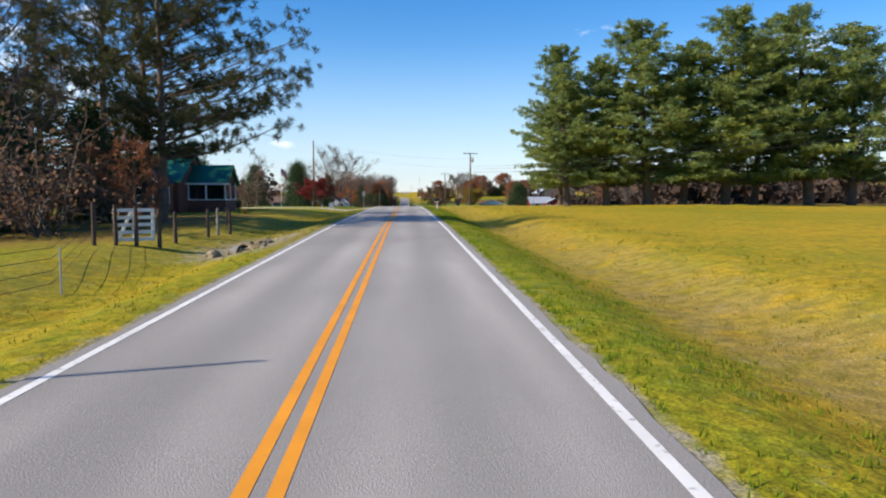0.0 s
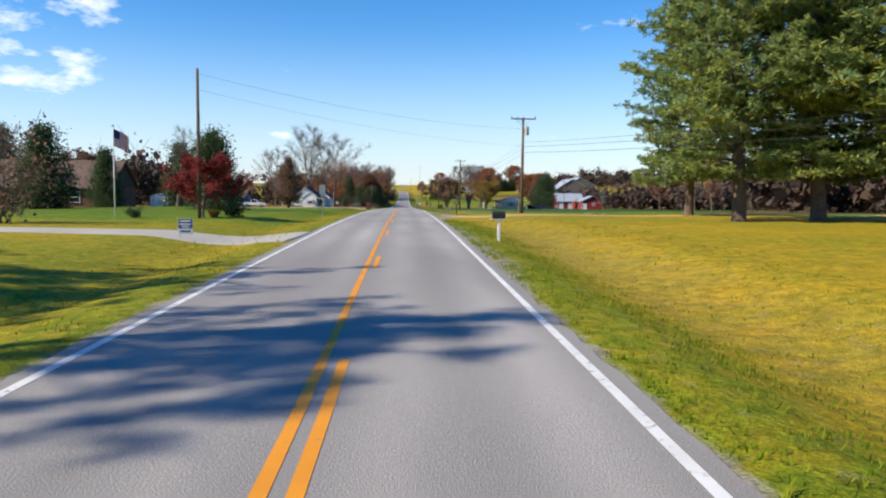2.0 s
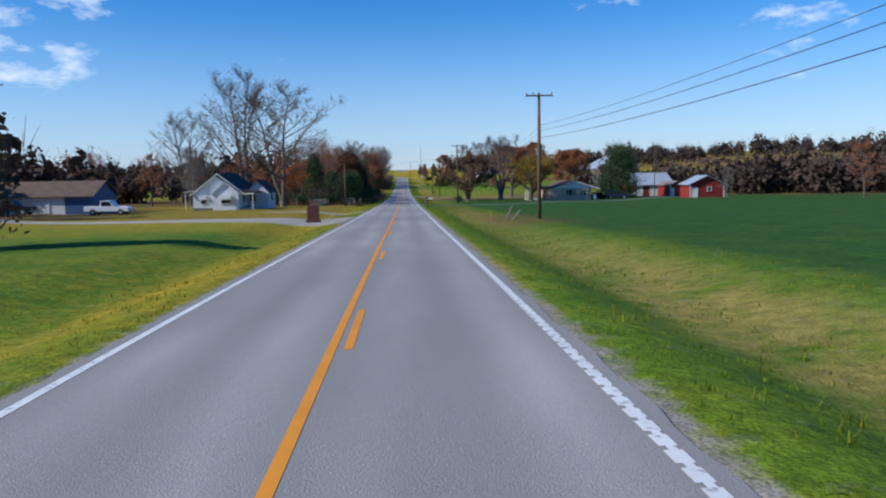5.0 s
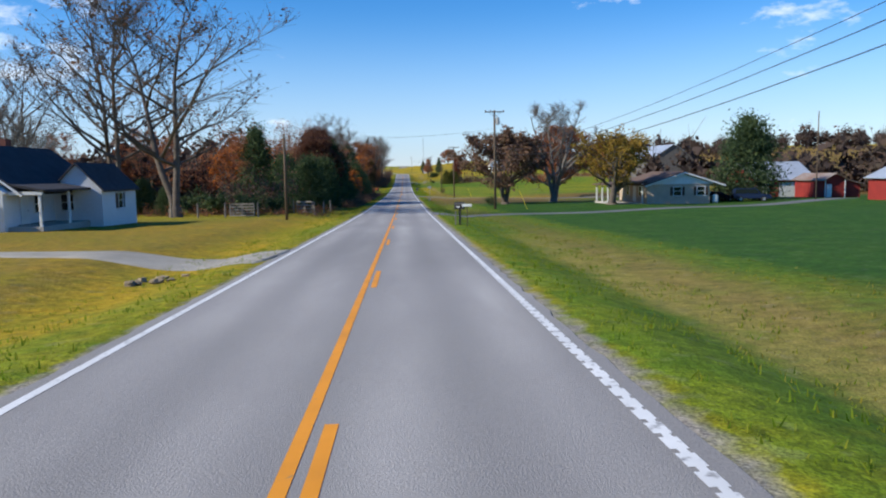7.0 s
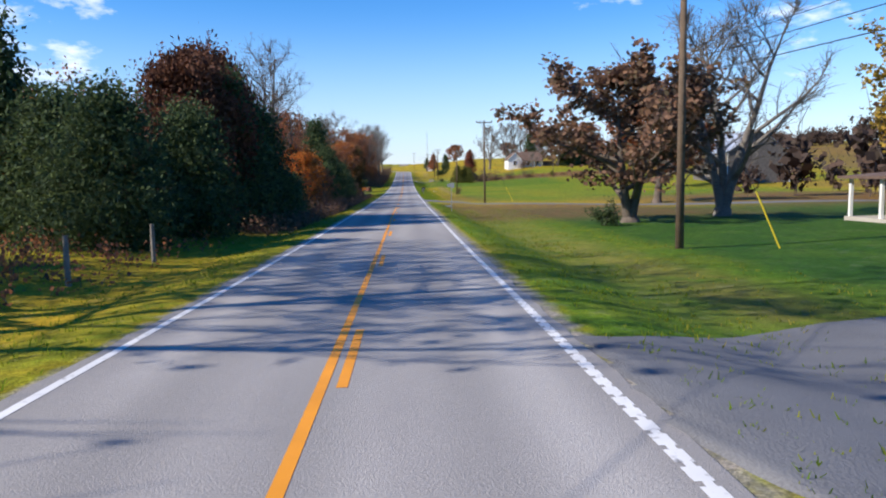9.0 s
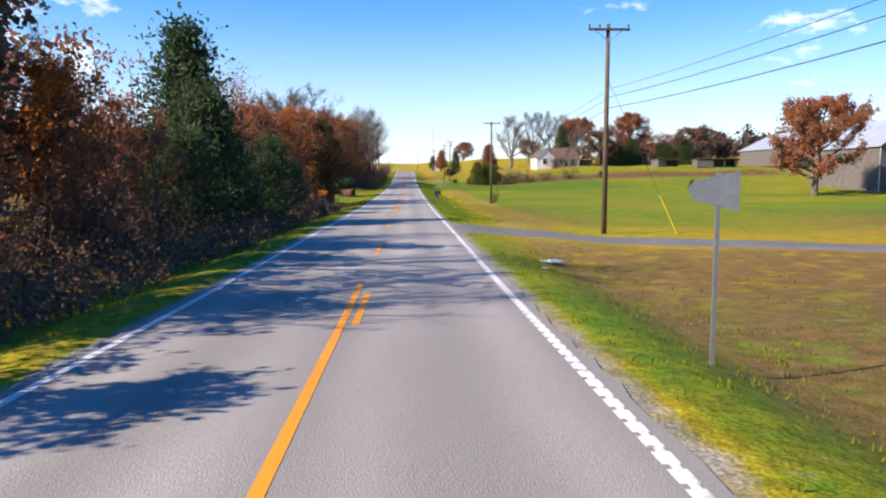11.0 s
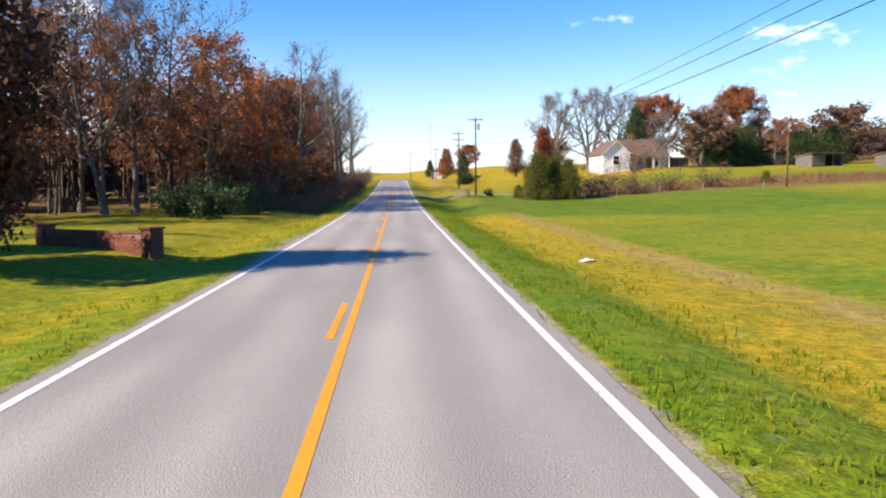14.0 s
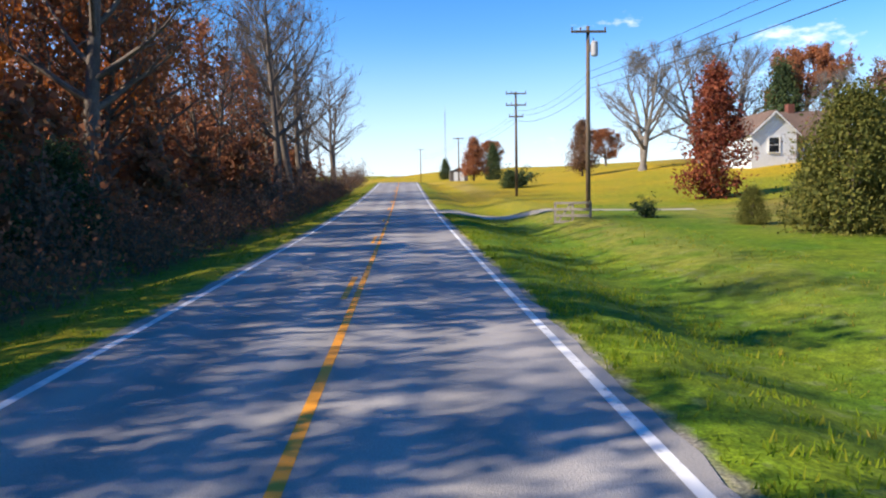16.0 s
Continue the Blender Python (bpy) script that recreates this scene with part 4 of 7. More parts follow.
def cone_bush(seed, h, width, leaves, leaf, base=0.06, trunk_r=0.15, bumpy=0.3, point=0.8, round_top=False):
    """Cedar or dense small tree: foliage packed in lumps round a stem, open at its edge."""
    r = np.random.RandomState(seed)
    w = Wood()
    p = limb(r, (0, 0, -0.1), (0, 0, 1), h * 0.93, 8, 0.02, 0.02)
    w.tube(p, trunk_r, 0.02, 6)
    lumps = 150
    t = r.uniform(0, 1, lumps) ** (1.1 if not round_top else 0.9)
    a = r.uniform(0, 2 * np.pi, lumps)
    if round_top:
        rad = np.sqrt(np.maximum(0, 1 - (2 * t - 0.95) ** 2 / 1.15))
    else:
        rad = np.minimum(1, t * 7 + 0.45) * (1 - t) ** point
    rr = width * rad * r.uniform(0.35, 1.0 + bumpy * 0.5, lumps)
    c = np.stack([rr * np.cos(a), rr * np.sin(a), h * (base + (1 - base) * t)], 1)
    for i in range(0, lumps, 3):
        k = min(max(0.05, c[i, 2] / h - 0.12) * 8 / 0.93, 7.9)
        o = p[int(k)]
        w.tube(np.array([o, (o + c[i]) / 2 + (0, 0, -0.05 * h * 0.1), c[i]]), trunk_r * 0.25, 0.008, 3)
    per = leaves // lumps
    sz = width * (0.10 + 0.20 * bumpy) * r.uniform(0.7, 1.4, lumps)
    pts = np.repeat(c, per, 0) + r.normal(0, 1, (lumps * per, 3)) * np.repeat(sz, per)[:, None] * (1, 1, 1.05 if not round_top else 0.8)
    pts[:, 2] = np.maximum(pts[:, 2], 0.05)
    return w, leaf_quads(r, pts, leaf, 1.3)


def shrub(seed, h, width, leaves, leaf, stems=22):
    r = np.random.RandomState(seed)
    w = Wood()
    tips = []
    for i in range(stems):
        a = r.uniform(0, 2 * np.pi)
        q = limb(r, (r.normal(0, width * 0.12), r.normal(0, width * 0.12), -0.05), (math.cos(a) * 0.7, math.sin(a) * 0.7, r.uniform(0.6, 1.5)), h * r.uniform(0.6, 1.15), 5, 0.16, -0.02)
        q[:, :2] *= width / h * 0.9
        w.tube(q[::2] if len(q) % 2 else q, 0.022, 0.006, 3)
        tips.append(q[2:])
        for m in range(5):
            o = q[r.randint(2, 6)]
            b = limb(r, o, r.normal(0, 1, 3) + (0, 0, 0.5), h * 0.3, 1, 0.2, 0.0)
            w.tube(b, 0.010, 0.004, 3)
            tips.append(b)
    tips = np.concatenate(tips)
    out = None
    if leaves:
        pts = tips[r.randint(0, len(tips), leaves)] + r.normal(0, h * 0.07, (leaves, 3))
        pts[:, 2] = np.maximum(pts[:, 2], 0.03)
        out = leaf_quads(r, pts, leaf)
    return w, out


PROTO = {}


def plant(kind, x, y, s=1.0, turn=None, name="tree", wide=1.0, dz=0.0, label=None, group=""):
    """Sets one plant of a kind; plants of one kind share their meshes."""
    make, bark, foliage, text, cat = KINDS[kind]
    rr = random.Random(int(x * 73 + y * 131))
    a = rr.uniform(0, 360) if turn is None else turn
    m = pose(x, y, gz(x, y) + dz, 0, 0, a) @ Matrix.Diagonal((s * wide, s * wide, s, 1))
    if kind in PROTO:
        ob = copy_thing(PROTO[kind], m)
        ob.name = name
    else:
        wood, leaves = make()
        ob = thing(name, m, text, cat)
        part("trunk", wood.mesh("trunk"), bark, ob)
        if leaves is not None:
            part("crown", quad_mesh("crown", *leaves), foliage, ob)
        PROTO[kind] = ob
    tagged(ob, label or text, cat, group)
    return ob


KINDS = {
    "bare_tall": (lambda: broadleaf(3, 17, 0.34, 18, 6, 6, 4.8, 0.28, 0.75, 250, 0.09, twig_r=0.016, twig_len=0.2, fine=False), BARK, DUSK_LEAF, "tall bare deciduous tree with fine grey twigs", "tree"),
    "bare_wide": (lambda: broadleaf(8, 16, 0.27, 26, 9, 8, 6.0, 0.22, 0.6, 900, 0.10, forks=2, twig_r=0.015, twig_len=0.18), BARK, DUSK_LEAF, "spreading leafless tree with many forked limbs", "tree"),
    "bare_pale": (lambda: broadleaf(12, 12, 0.30, 24, 10, 9, 4.4, 0.16, 0.85, 900, 0.045, forks=3, twig_r=0.014, twig_len=0.18), PALE_BARK, DUSK_LEAF, "pale bare tree with upright branches", "tree"),
    "bare_thin": (lambda: broadleaf(17, 15, 0.17, 12, 4, 4, 2.8, 0.32, 0.9, 160, 0.10, twig_r=0.014, twig_len=0.22, fine=False), BARK, DUSK_LEAF, "slender bare woodland tree", "tree"),
    "rust": (lambda: broadleaf(21, 13, 0.24, 16, 5, 4, 3.9, 0.18, 0.6, 3200, 0.12, twig_r=0.013, twig_len=0.2, fine=False), BARK, RUST_LEAF, "woodland tree with thinning rust-brown leaves", "tree"),
    "rust_tall": (lambda: broadleaf(25, 17, 0.30, 17, 5, 4, 4.3, 0.22, 0.7, 3000, 0.13, twig_r=0.014, twig_len=0.2, fine=False), BARK, RUST_LEAF, "tall oak with rust-brown autumn leaves", "tree"),
    "orange": (lambda: broadleaf(29, 8, 0.14, 16, 6, 4, 3.0, 0.12, 0.6, 5000, 0.095, twig_len=0.2), BARK, ORANGE_LEAF, "young tree with bright orange autumn leaves", "tree"),
    "oak": (lambda: broadleaf(33, 14, 0.50, 28, 9, 6, 6.6, 0.16, 0.42, 24000, 0.14), BARK, RUST_LEAF, "broad field oak with dense russet leaves", "tree"),
    "gold": (lambda: broadleaf(37, 7.5, 0.48, 28, 8, 5, 5.3, 0.22, 0.75, 12000, 0.10, forks=2), BARK, GOLD_LEAF, "low rounded tree with golden brown leaves", "tree"),
    "red_maple": (lambda: broadleaf(41, 4.6, 0.13, 20, 8, 5, 3.3, 0.16, 0.45, 12000, 0.08), BARK, RED_LEAF, "small spreading maple with dark red leaves", "tree"),
    "red_cone": (lambda: cone_bush(44, 9.5, 2.3, 10000, 0.12, 0.06, 0.2, 0.28, 0.6), BARK, BRICK_LEAF, "narrow pyramidal tree with brick-red autumn leaves", "tree"),
    "pear": (lambda: cone_bush(45, 6.0, 2.0, 7000, 0.11, 0.16, 0.16, 0.3, 0.7), BARK, RUST_LEAF, "small ornamental tree with reddish brown leaves", "tree"),
    "dusk_round": (lambda: broadleaf(47, 7.5, 0.32, 22, 7, 5, 4.2, 0.16, 0.5, 8000, 0.125, forks=2), BARK, DUSK_LEAF, "rounded tree with dull brown leaves", "tree"),
    "ball_maple": (lambda: cone_bush(51, 10.2, 3.9, 36000, 0.125, 0.13, 0.3, 0.20, round_top=True), BARK, MAPLE_LEAF, "dense rounded maple with dark russet leaves", "tree"),
    "dark_oak": (lambda: cone_bush(53, 10.4, 3.9, 36000, 0.125, 0.12, 0.32, 0.20, round_top=True), BARK, DARK_LEAF, "dense rounded tree with dark olive-brown leaves", "tree"),
    "white_pine_a": (lambda: pine(55, 26.0, 0.42, 7.0, 0.13, 42, 34, 0.44, per=18), PINE_BARK, NEEDLE, "tall white pine with layered green boughs", "tree"),
    "white_pine_b": (lambda: pine(58, 27.0, 0.45, 7.4, 0.13, 41, 34, 0.44, ragged=0.34, per=18), PINE_BARK, NEEDLE, "tall white pine with layered green boughs", "tree"),
    "scrub_pine": (lambda: pine(61, 17, 0.34, 6.4, 0.20, 25, 19, 0.33, 0.0, 0.7, 0.3, 40, 0.06), PINE_BARK, DARK_NEEDLE, "ragged old pine with sparse dark boughs", "tree"),
    "dusk_cone": (lambda: cone_bush(46, 7.8, 2.2, 9000, 0.11, 0.17, 0.16, 0.3, 0.55), BARK, DUSK_LEAF, "oval lawn tree with dark dull leaves", "tree"),
    "cedar": (lambda: cone_bush(64, 9, 2.6, 12500, 0.11, 0.03, 0.18, 0.3, 0.7), BARK, CEDAR_LEAF, "dark green eastern cedar", "tree"),
    "cedar_wide": (lambda: cone_bush(67, 8, 3.6, 17000, 0.115, 0.03, 0.2, 0.32, 0.5), BARK, CEDAR_LEAF, "broad dark evergreen tree", "tree"),
    "olive_cedar": (lambda: cone_bush(70, 6.5, 2.8, 17000, 0.085, 0.02, 0.15, 0.35, 0.5), BARK, OLIVE_LEAF, "olive green cedar bush", "tree"),
    "shrub_dusk": (lambda: shrub(73, 2.2, 1.6, 900, 0.045, 14), BARK, DUSK_LEAF, "tangled brown roadside shrub", "shrub"),
    "shrub_green": (lambda: shrub(76, 1.5, 1.2, 1800, 0.065, 12), BARK, CEDAR_LEAF, "low dark green leafy shrub", "shrub"),
    "shrub_gold": (lambda: shrub(79, 1.2, 1.0, 1200, 0.065, 12), BARK, GOLD_LEAF, "low yellow-brown garden shrub", "shrub"),
}

# white pines along the edge of the field
for i, (x, y, s) in enumerate([(28.3, 127, 0.88), (26.2, 112, 0.92), (32.4, 112, 1.0), (38.6, 111, 1.13), (45.0, 113, 1.12), (51.4, 112, 1.22), (58.0, 116, 1.15), (64.4, 111, 1.28), (72.0, 112, 1.26)]):
    plant("white_pine_a" if i % 2 == 0 else "white_pine_b", x, y, s, wide=1.27, group="row of white pines")
# old pines and bare trees by the gate
plant("scrub_pine", -14.0, 45.6, 1.0, -12)
plant("scrub_pine", -16.0, 48.6, 1.05, 40)
plant("scrub_pine", -24.2, 62.8, 1.2, 200)
# three more pines, added for the shade they cast over the lawn
plant("scrub_pine", -23.5, 39.5, 0.95, 80)
plant("scrub_pine", -29.5, 47.0, 1.1, 150)
plant("scrub_pine", -31.5, 66.5, 1.15, 30)
for x, y, k, s in [(-21, 38, "bare_wide", 0.9), (-27, 44, "bare_tall", 1.0), (-33, 52, "bare_tall", 0.95), (-26, 34, "rust", 0.8), (-36, 40, "bare_wide", 0.9), (-40, 58, "rust_tall", 0.8)]:
    plant(k, x, y, s)
for x, y, k, s in [(-20.5, 37, "cedar_wide", 0.75), (-25, 40, "cedar_wide", 0.9), (-31, 43, "cedar", 1.1), (-17.5, 36, "shrub_dusk", 1.8), (-15.2, 33, "shrub_dusk", 1.5), (-19, 31, "shrub_dusk", 1.4), (-17.8, 47, "shrub_dusk", 1.7), (-21, 52, "cedar", 0.8), (-16.2, 41, "rust", 0.45),
                   (-24.5, 46, "cedar_wide", 1.25), (-29, 52, "cedar_wide", 1.3), (-35, 47, "cedar_wide", 1.35), (-41, 50, "cedar", 1.4), (-27, 37, "cedar_wide", 0.9),
                   (-22, 30, "shrub_dusk", 1.2), (-24, 35, "rust", 0.55), (-13.2, 39, "rust", 0.45), (-28, 31, "shrub_dusk", 1.6), (-33, 34, "shrub_dusk", 1.8)]:
    plant(k, x, y, s, name="shrub" if k.startswith("shrub") else "tree")
# gardens beyond the brick house
for x, y, k, s, w in [(-12.5, 107.4, "red_maple", 0.78, 1.0), (-10.8, 108.2, "shrub_green", 0.95, 1.0), (-11.7, 106.8, "shrub_gold", 0.5, 1.2), (-16, 104.5, "shrub_green", 0.5, 1.2), (-18.8, 134, "cedar_wide", 1.22, 0.88), (-36, 150, "cedar", 0.7, 1.1),
                   (-36, 180, "cedar", 1.0, 1.2), (-49, 151, "bare_wide", 0.7, 1.0), (-34, 172, "bare_tall", 0.75, 1.1), (-37, 137, "cedar", 0.85, 1.4), (-19.6, 96, "shrub_dusk", 1.35, 0.9),
                   (-18.2, 178.5, "dusk_cone", 1.0, 1.0), (-62, 205, "dusk_round", 1.3, 1.1), (-70, 190, "cedar", 1.3, 1.2), (-78, 215, "bare_wide", 0.9, 1.0),
                   (-18.5, 84, "shrub_green", 0.9, 1.0), (-12.6, 62, "shrub_gold", 0.8, 0.7)]:
    plant(k, x, y, s, wide=w, name="shrub" if k.startswith("shrub") else "tree")
# trees round the white house
plant("bare_wide", -27.9, 281, 1.65, 40)
plant("bare_wide", -20.2, 274.5, 1.4, 60, wide=1.5)
plant("bare_wide", -39, 285, 1.2, 80)
plant("bare_pale", -36, 276, 0.9, 80)
# five entries from (-14, 276) on are added to darken the shaded yard
for i, (x, y, k, s) in enumerate([(-17.5, 299, "cedar", 1.0), (-19, 300, "rust", 0.9), (-28, 298, "rust_tall", 0.7), (-34, 305, "rust", 1.0), (-42, 300, "rust_tall", 0.75), (-24, 312, "orange", 1.1), (-50, 296, "rust", 1.0), (-58, 290, "rust_tall", 0.8), (-66, 300, "rust", 1.0), (-14, 276, "shrub_green", 1.6), (-18, 280, "shrub_green", 1.8), (-22.5, 279, "cedar_wide", 0.42), (-12.2, 281, "shrub_green", 1.3), (-26, 283, "cedar_wide", 0.55), (-13, 283, "shrub_dusk", 1.4), (-17, 284, "shrub_dusk", 1.3), (-22, 286, "shrub_green", 1.6), (-11.5, 279, "shrub_green", 1.4)]):
    plant(k, x, y, s, name="shrub" if k.startswith("shrub") else "tree")
# trees by the farm on the other side
for x, y, k, s, w in [(15.6, 312, "dusk_round", 1.0, 1.1), (23.6, 316, "bare_pale", 1.4, 1.35), (27.7, 299.0, "gold", 1.02, 1.3), (48.6, 305, "cedar_wide", 1.75, 0.98), (13.2, 309, "shrub_green", 1.0, 1.0), (63, 283, "bare_pale", 0.55, 1.0)]:
    plant(k, x, y, s, wide=w, name="shrub" if k.startswith("shrub") else "tree")
# bare and russet trees at the wood edge behind the crop
for x, y, k, s in [(75, 240, "bare_wide", 0.75), (82, 246, "rust_tall", 0.85), (88, 243, "bare_tall", 0.95), (95, 251, "rust", 1.0), (70, 252, "rust", 0.8)]:
    plant(k, x, y, s)
# oak at the field's edge, oak in the far field
plant("oak", 31.5, 352, 1.0, 30)
plant("oak", 68.0, 441, 1.15, 120)
plant("shrub_dusk", 12.0, 416.4, 0.55, 20, name="shrub", wide=0.7, label="brown vine tangle at the foot of a pole")
# hedge and garden of the farmhouse
for x, y, k, s, w in [(17.8, 499.5, "olive_cedar", 0.78, 0.95), (20.2, 501.0, "olive_cedar", 0.95, 1.0), (21.4, 499.5, "olive_cedar", 0.88, 0.95), (24.6, 513, "cedar_wide", 0.32, 1.3), (16.2, 504, "olive_cedar", 0.30, 1.2), (23.6, 525, "red_cone", 0.98, 1.0), (54, 573, "cedar", 1.3, 1.0), (38, 584, "bare_pale", 1.75, 1.25), (46, 582, "bare_pale", 1.8, 1.2), (54, 588, "bare_pale", 1.7, 1.2), (59.5, 577, "oak", 1.15, 0.8), (78, 577, "oak", 1.25, 0.85), (67, 566, "bare_pale", 1.25, 1.2), (76, 566, "cedar_wide", 1.3, 1.2), (90, 572, "rust", 1.0, 1.3), (86, 562, "cedar_wide", 1.1, 1.3), (51, 549, "bare_pale", 0.6, 1.0), (63, 559, "dusk_round", 1.1, 1.1), (70, 561, "cedar_wide", 1.15, 1.2), (81, 563, "rust", 0.95, 1.2), (92, 561, "cedar_wide", 1.2, 1.3), (97, 566, "dusk_round", 1.2, 1.2), (47.5, 552, "shrub_dusk", 1.5, 1.0),
                      (30.0, 590, "dusk_cone", 1.1, 1.0), (14.2, 610, "pear", 1.25, 1.0), (14.6, 566, "cedar_wide", 0.36, 1.5), (16.2, 569, "shrub_green", 1.7, 1.4), (13.6, 695, "cedar", 0.6, 1.2), (21.5, 640, "cedar", 0.8, 1.0), (62, 690, "oak", 0.8, 1.0), (34, 760, "oak", 0.9, 1.0),
                      (25.2, 503.5, "shrub_dusk", 1.1, 1.5), (27.5, 504.5, "shrub_dusk", 1.0, 1.5), (18.6, 503.2, "olive_cedar", 0.55, 1.1), (66, 560, "cedar_wide", 1.0, 1.3), (58, 566, "bare_pale", 1.1, 1.2), (50, 507, "olive_cedar", 0.28, 1.3), (59, 470, "olive_cedar", 0.3, 1.3), (30.5, 502, "shrub_dusk", 0.9, 1.5), (35, 503, "shrub_dusk", 0.8, 1.6), (41, 504, "shrub_dusk", 0.9, 1.5), (13.0, 508.5, "shrub_green", 0.7, 1.0)]:
    plant(k, x, y, s, wide=w, name="shrub" if k.startswith("shrub") else "tree")
# woods along the road on the left: thin edge trees, deeper trees behind them
wr = random.Random(5)
kinds_near = ["rust", "bare_thin", "rust_tall", "bare_thin", "rust", "bare_thin"]
kinds_far = ["bare_tall", "bare_thin", "rust_tall", "bare_thin", "bare_tall", "bare_thin", "rust"]
for y0, y1 in ((312, 394), (475, 610)):
    y = y0
    while y < y1:
        far = y > 440
        edge = 10.5 if not far else 13.5 - 4.0 * float(step(470, 510, y))
        for row in range(2):
            if wr.random() < 0.8:
                k = wr.choice(kinds_far if far else kinds_near)
                x = -edge - row * 5.0 - wr.uniform(0, 3.2)
                sc = wr.uniform(0.62, 0.85) if not far else wr.uniform(0.95, 1.3)
                if 350 < y < 381:
                    k, sc = ("bare_thin", sc * 0.85) if row == 0 else ("rust", sc * 0.8)
                plant(k, x, y + wr.uniform(-2, 2), sc, group="roadside woods")
        if y > 345 or y < 325:
            plant("shrub_dusk", -edge + 1.5 + wr.uniform(-1.2, 1.6), y + wr.uniform(-3, 3), wr.uniform(0.6, 1.1), name="shrub", group="roadside brush")
        y += 5.6 if not far else 6.4
plant("bare_wide", -20.5, 483, 1.45, 70)
plant("bare_wide", -27, 479, 1.35, 10)
plant("bare_wide", -22.5, 472.5, 1.3, 140)
# maples below y 400 and cedars near 315 are added to shade the road
for x, y, k, s, w in [(-10.4, 294, "cedar_wide", 0.95, 1.05), (-13.8, 297, "cedar_wide", 1.0, 1.1), (-9.4, 301, "cedar_wide", 0.95, 1.0), (-8.9, 313.5, "cedar_wide", 1.15, 1.0), (-8.1, 320, "cedar_wide", 0.55, 1.0), (-8.3, 324.5, "cedar_wide", 0.52, 1.1), (-8.6, 341.5, "rust", 0.36, 1.1), (-8.2, 346.5, "rust", 0.36, 1.1), (-8.8, 331, "orange", 0.62, 1.2), (-9.4, 336.5, "orange", 0.7, 1.15), (-10.2, 317.5, "cedar_wide", 1.15, 0.95), (-9.2, 308, "cedar", 0.85, 1.1), (-10.8, 306.5, "ball_maple", 0.90, 0.8), (-11.4, 311.5, "ball_maple", 1.12, 0.8), (-11.2, 316, "ball_maple", 1.02, 0.8), (-9.8, 322, "bare_tall", 0.8, 1.0), (-13.5, 286, "cedar_wide", 0.5, 1.2), (-20, 320, "orange", 1.0, 0.8),
                      (-10.8, 335.5, "orange", 0.68, 1.1), (-12.5, 340, "orange", 0.8, 1.0), (-14.5, 347, "dusk_round", 1.0, 1.0), (-12.8, 334, "bare_tall", 0.75, 1.0), (-11.5, 350, "orange", 0.75, 1.0), (-14.5, 342, "bare_tall", 0.95, 1.0), (-15.5, 352, "bare_tall", 0.8, 1.0),
                      (-8.6, 353, "rust", 0.42, 1.0), (-9.2, 358.5, "cedar_wide", 0.72, 1.0), (-9.6, 363.0, "cedar_wide", 1.1, 0.95), (-8.0, 371, "cedar_wide", 0.66, 1.0), (-11.2, 356, "rust", 0.55, 1.0), (-11.2, 365.5, "cedar", 1.06, 1.05), (-9.1, 378.5, "cedar_wide", 0.86, 1.0), (-11.5, 384, "rust_tall", 0.6, 1.0), (-12.6, 380, "cedar_wide", 0.88, 1.1),
                      (-10.4, 398.2, "rust_tall", 0.74, 1.35), (-12, 401.5, "orange", 1.15, 1.0), (-8.9, 386, "cedar_wide", 0.62, 1.0), (-13.0, 391, "rust", 0.68, 1.0), (-9.5, 408.0, "dark_oak", 0.88, 0.72), (-15.2, 406, "rust_tall", 0.62, 1.0), (-14, 396, "ball_maple", 0.95, 0.9), (-14, 386, "rust", 0.75, 1.0), (-14.5, 401, "rust_tall", 0.8, 1.0), (-12.1, 433.8, "ball_maple", 0.93, 1.18), (-21.0, 438, "ball_maple", 0.9, 1.0), (-26, 424, "bare_tall", 0.8, 1.0), (-30, 444, "bare_wide", 1.0, 1.0),
                      (-11.9, 464, "shrub_green", 1.9, 1.0), (-15.2, 467, "shrub_green", 1.7, 1.0), (-11.4, 485, "rust_tall", 0.9, 0.9), (-10.4, 488, "orange", 0.75, 0.8), (-10.8, 470, "cedar_wide", 0.36, 1.2), (-12.8, 471.5, "cedar_wide", 0.42, 1.1), (-14.8, 470, "cedar_wide", 0.36, 1.2), (-15.2, 481.5, "rust_tall", 1.22, 1.0), (-17.5, 489, "rust_tall", 1.35, 1.1), (-10.5, 498, "cedar_wide", 0.55, 1.0), (-10.9, 493, "cedar", 0.5, 1.2), (-14, 494, "orange", 1.35, 0.7), (-12.5, 507, "rust_tall", 1.05, 0.9), (-15, 513, "orange", 1.9, 0.7), (-12, 521, "rust", 1.2, 0.9), (-17, 503, "orange", 1.9, 0.6), (-9.0, 532, "bare_tall", 1.2, 0.9), (-8.8, 538, "bare_tall", 1.25, 0.9), (-9.2, 546, "bare_tall", 1.2, 0.9), (-8.6, 575, "bare_tall", 1.1, 1.0)]:
    plant(k, x, y, s, wide=w, name="shrub" if k.startswith("shrub") else "tree")
leaner = plant("bare_pale", -7.6, 336.5, 0.42, 0)
leaner.matrix_world = leaner.matrix_world @ pose(0, 0, 0, -8, 32, 0)


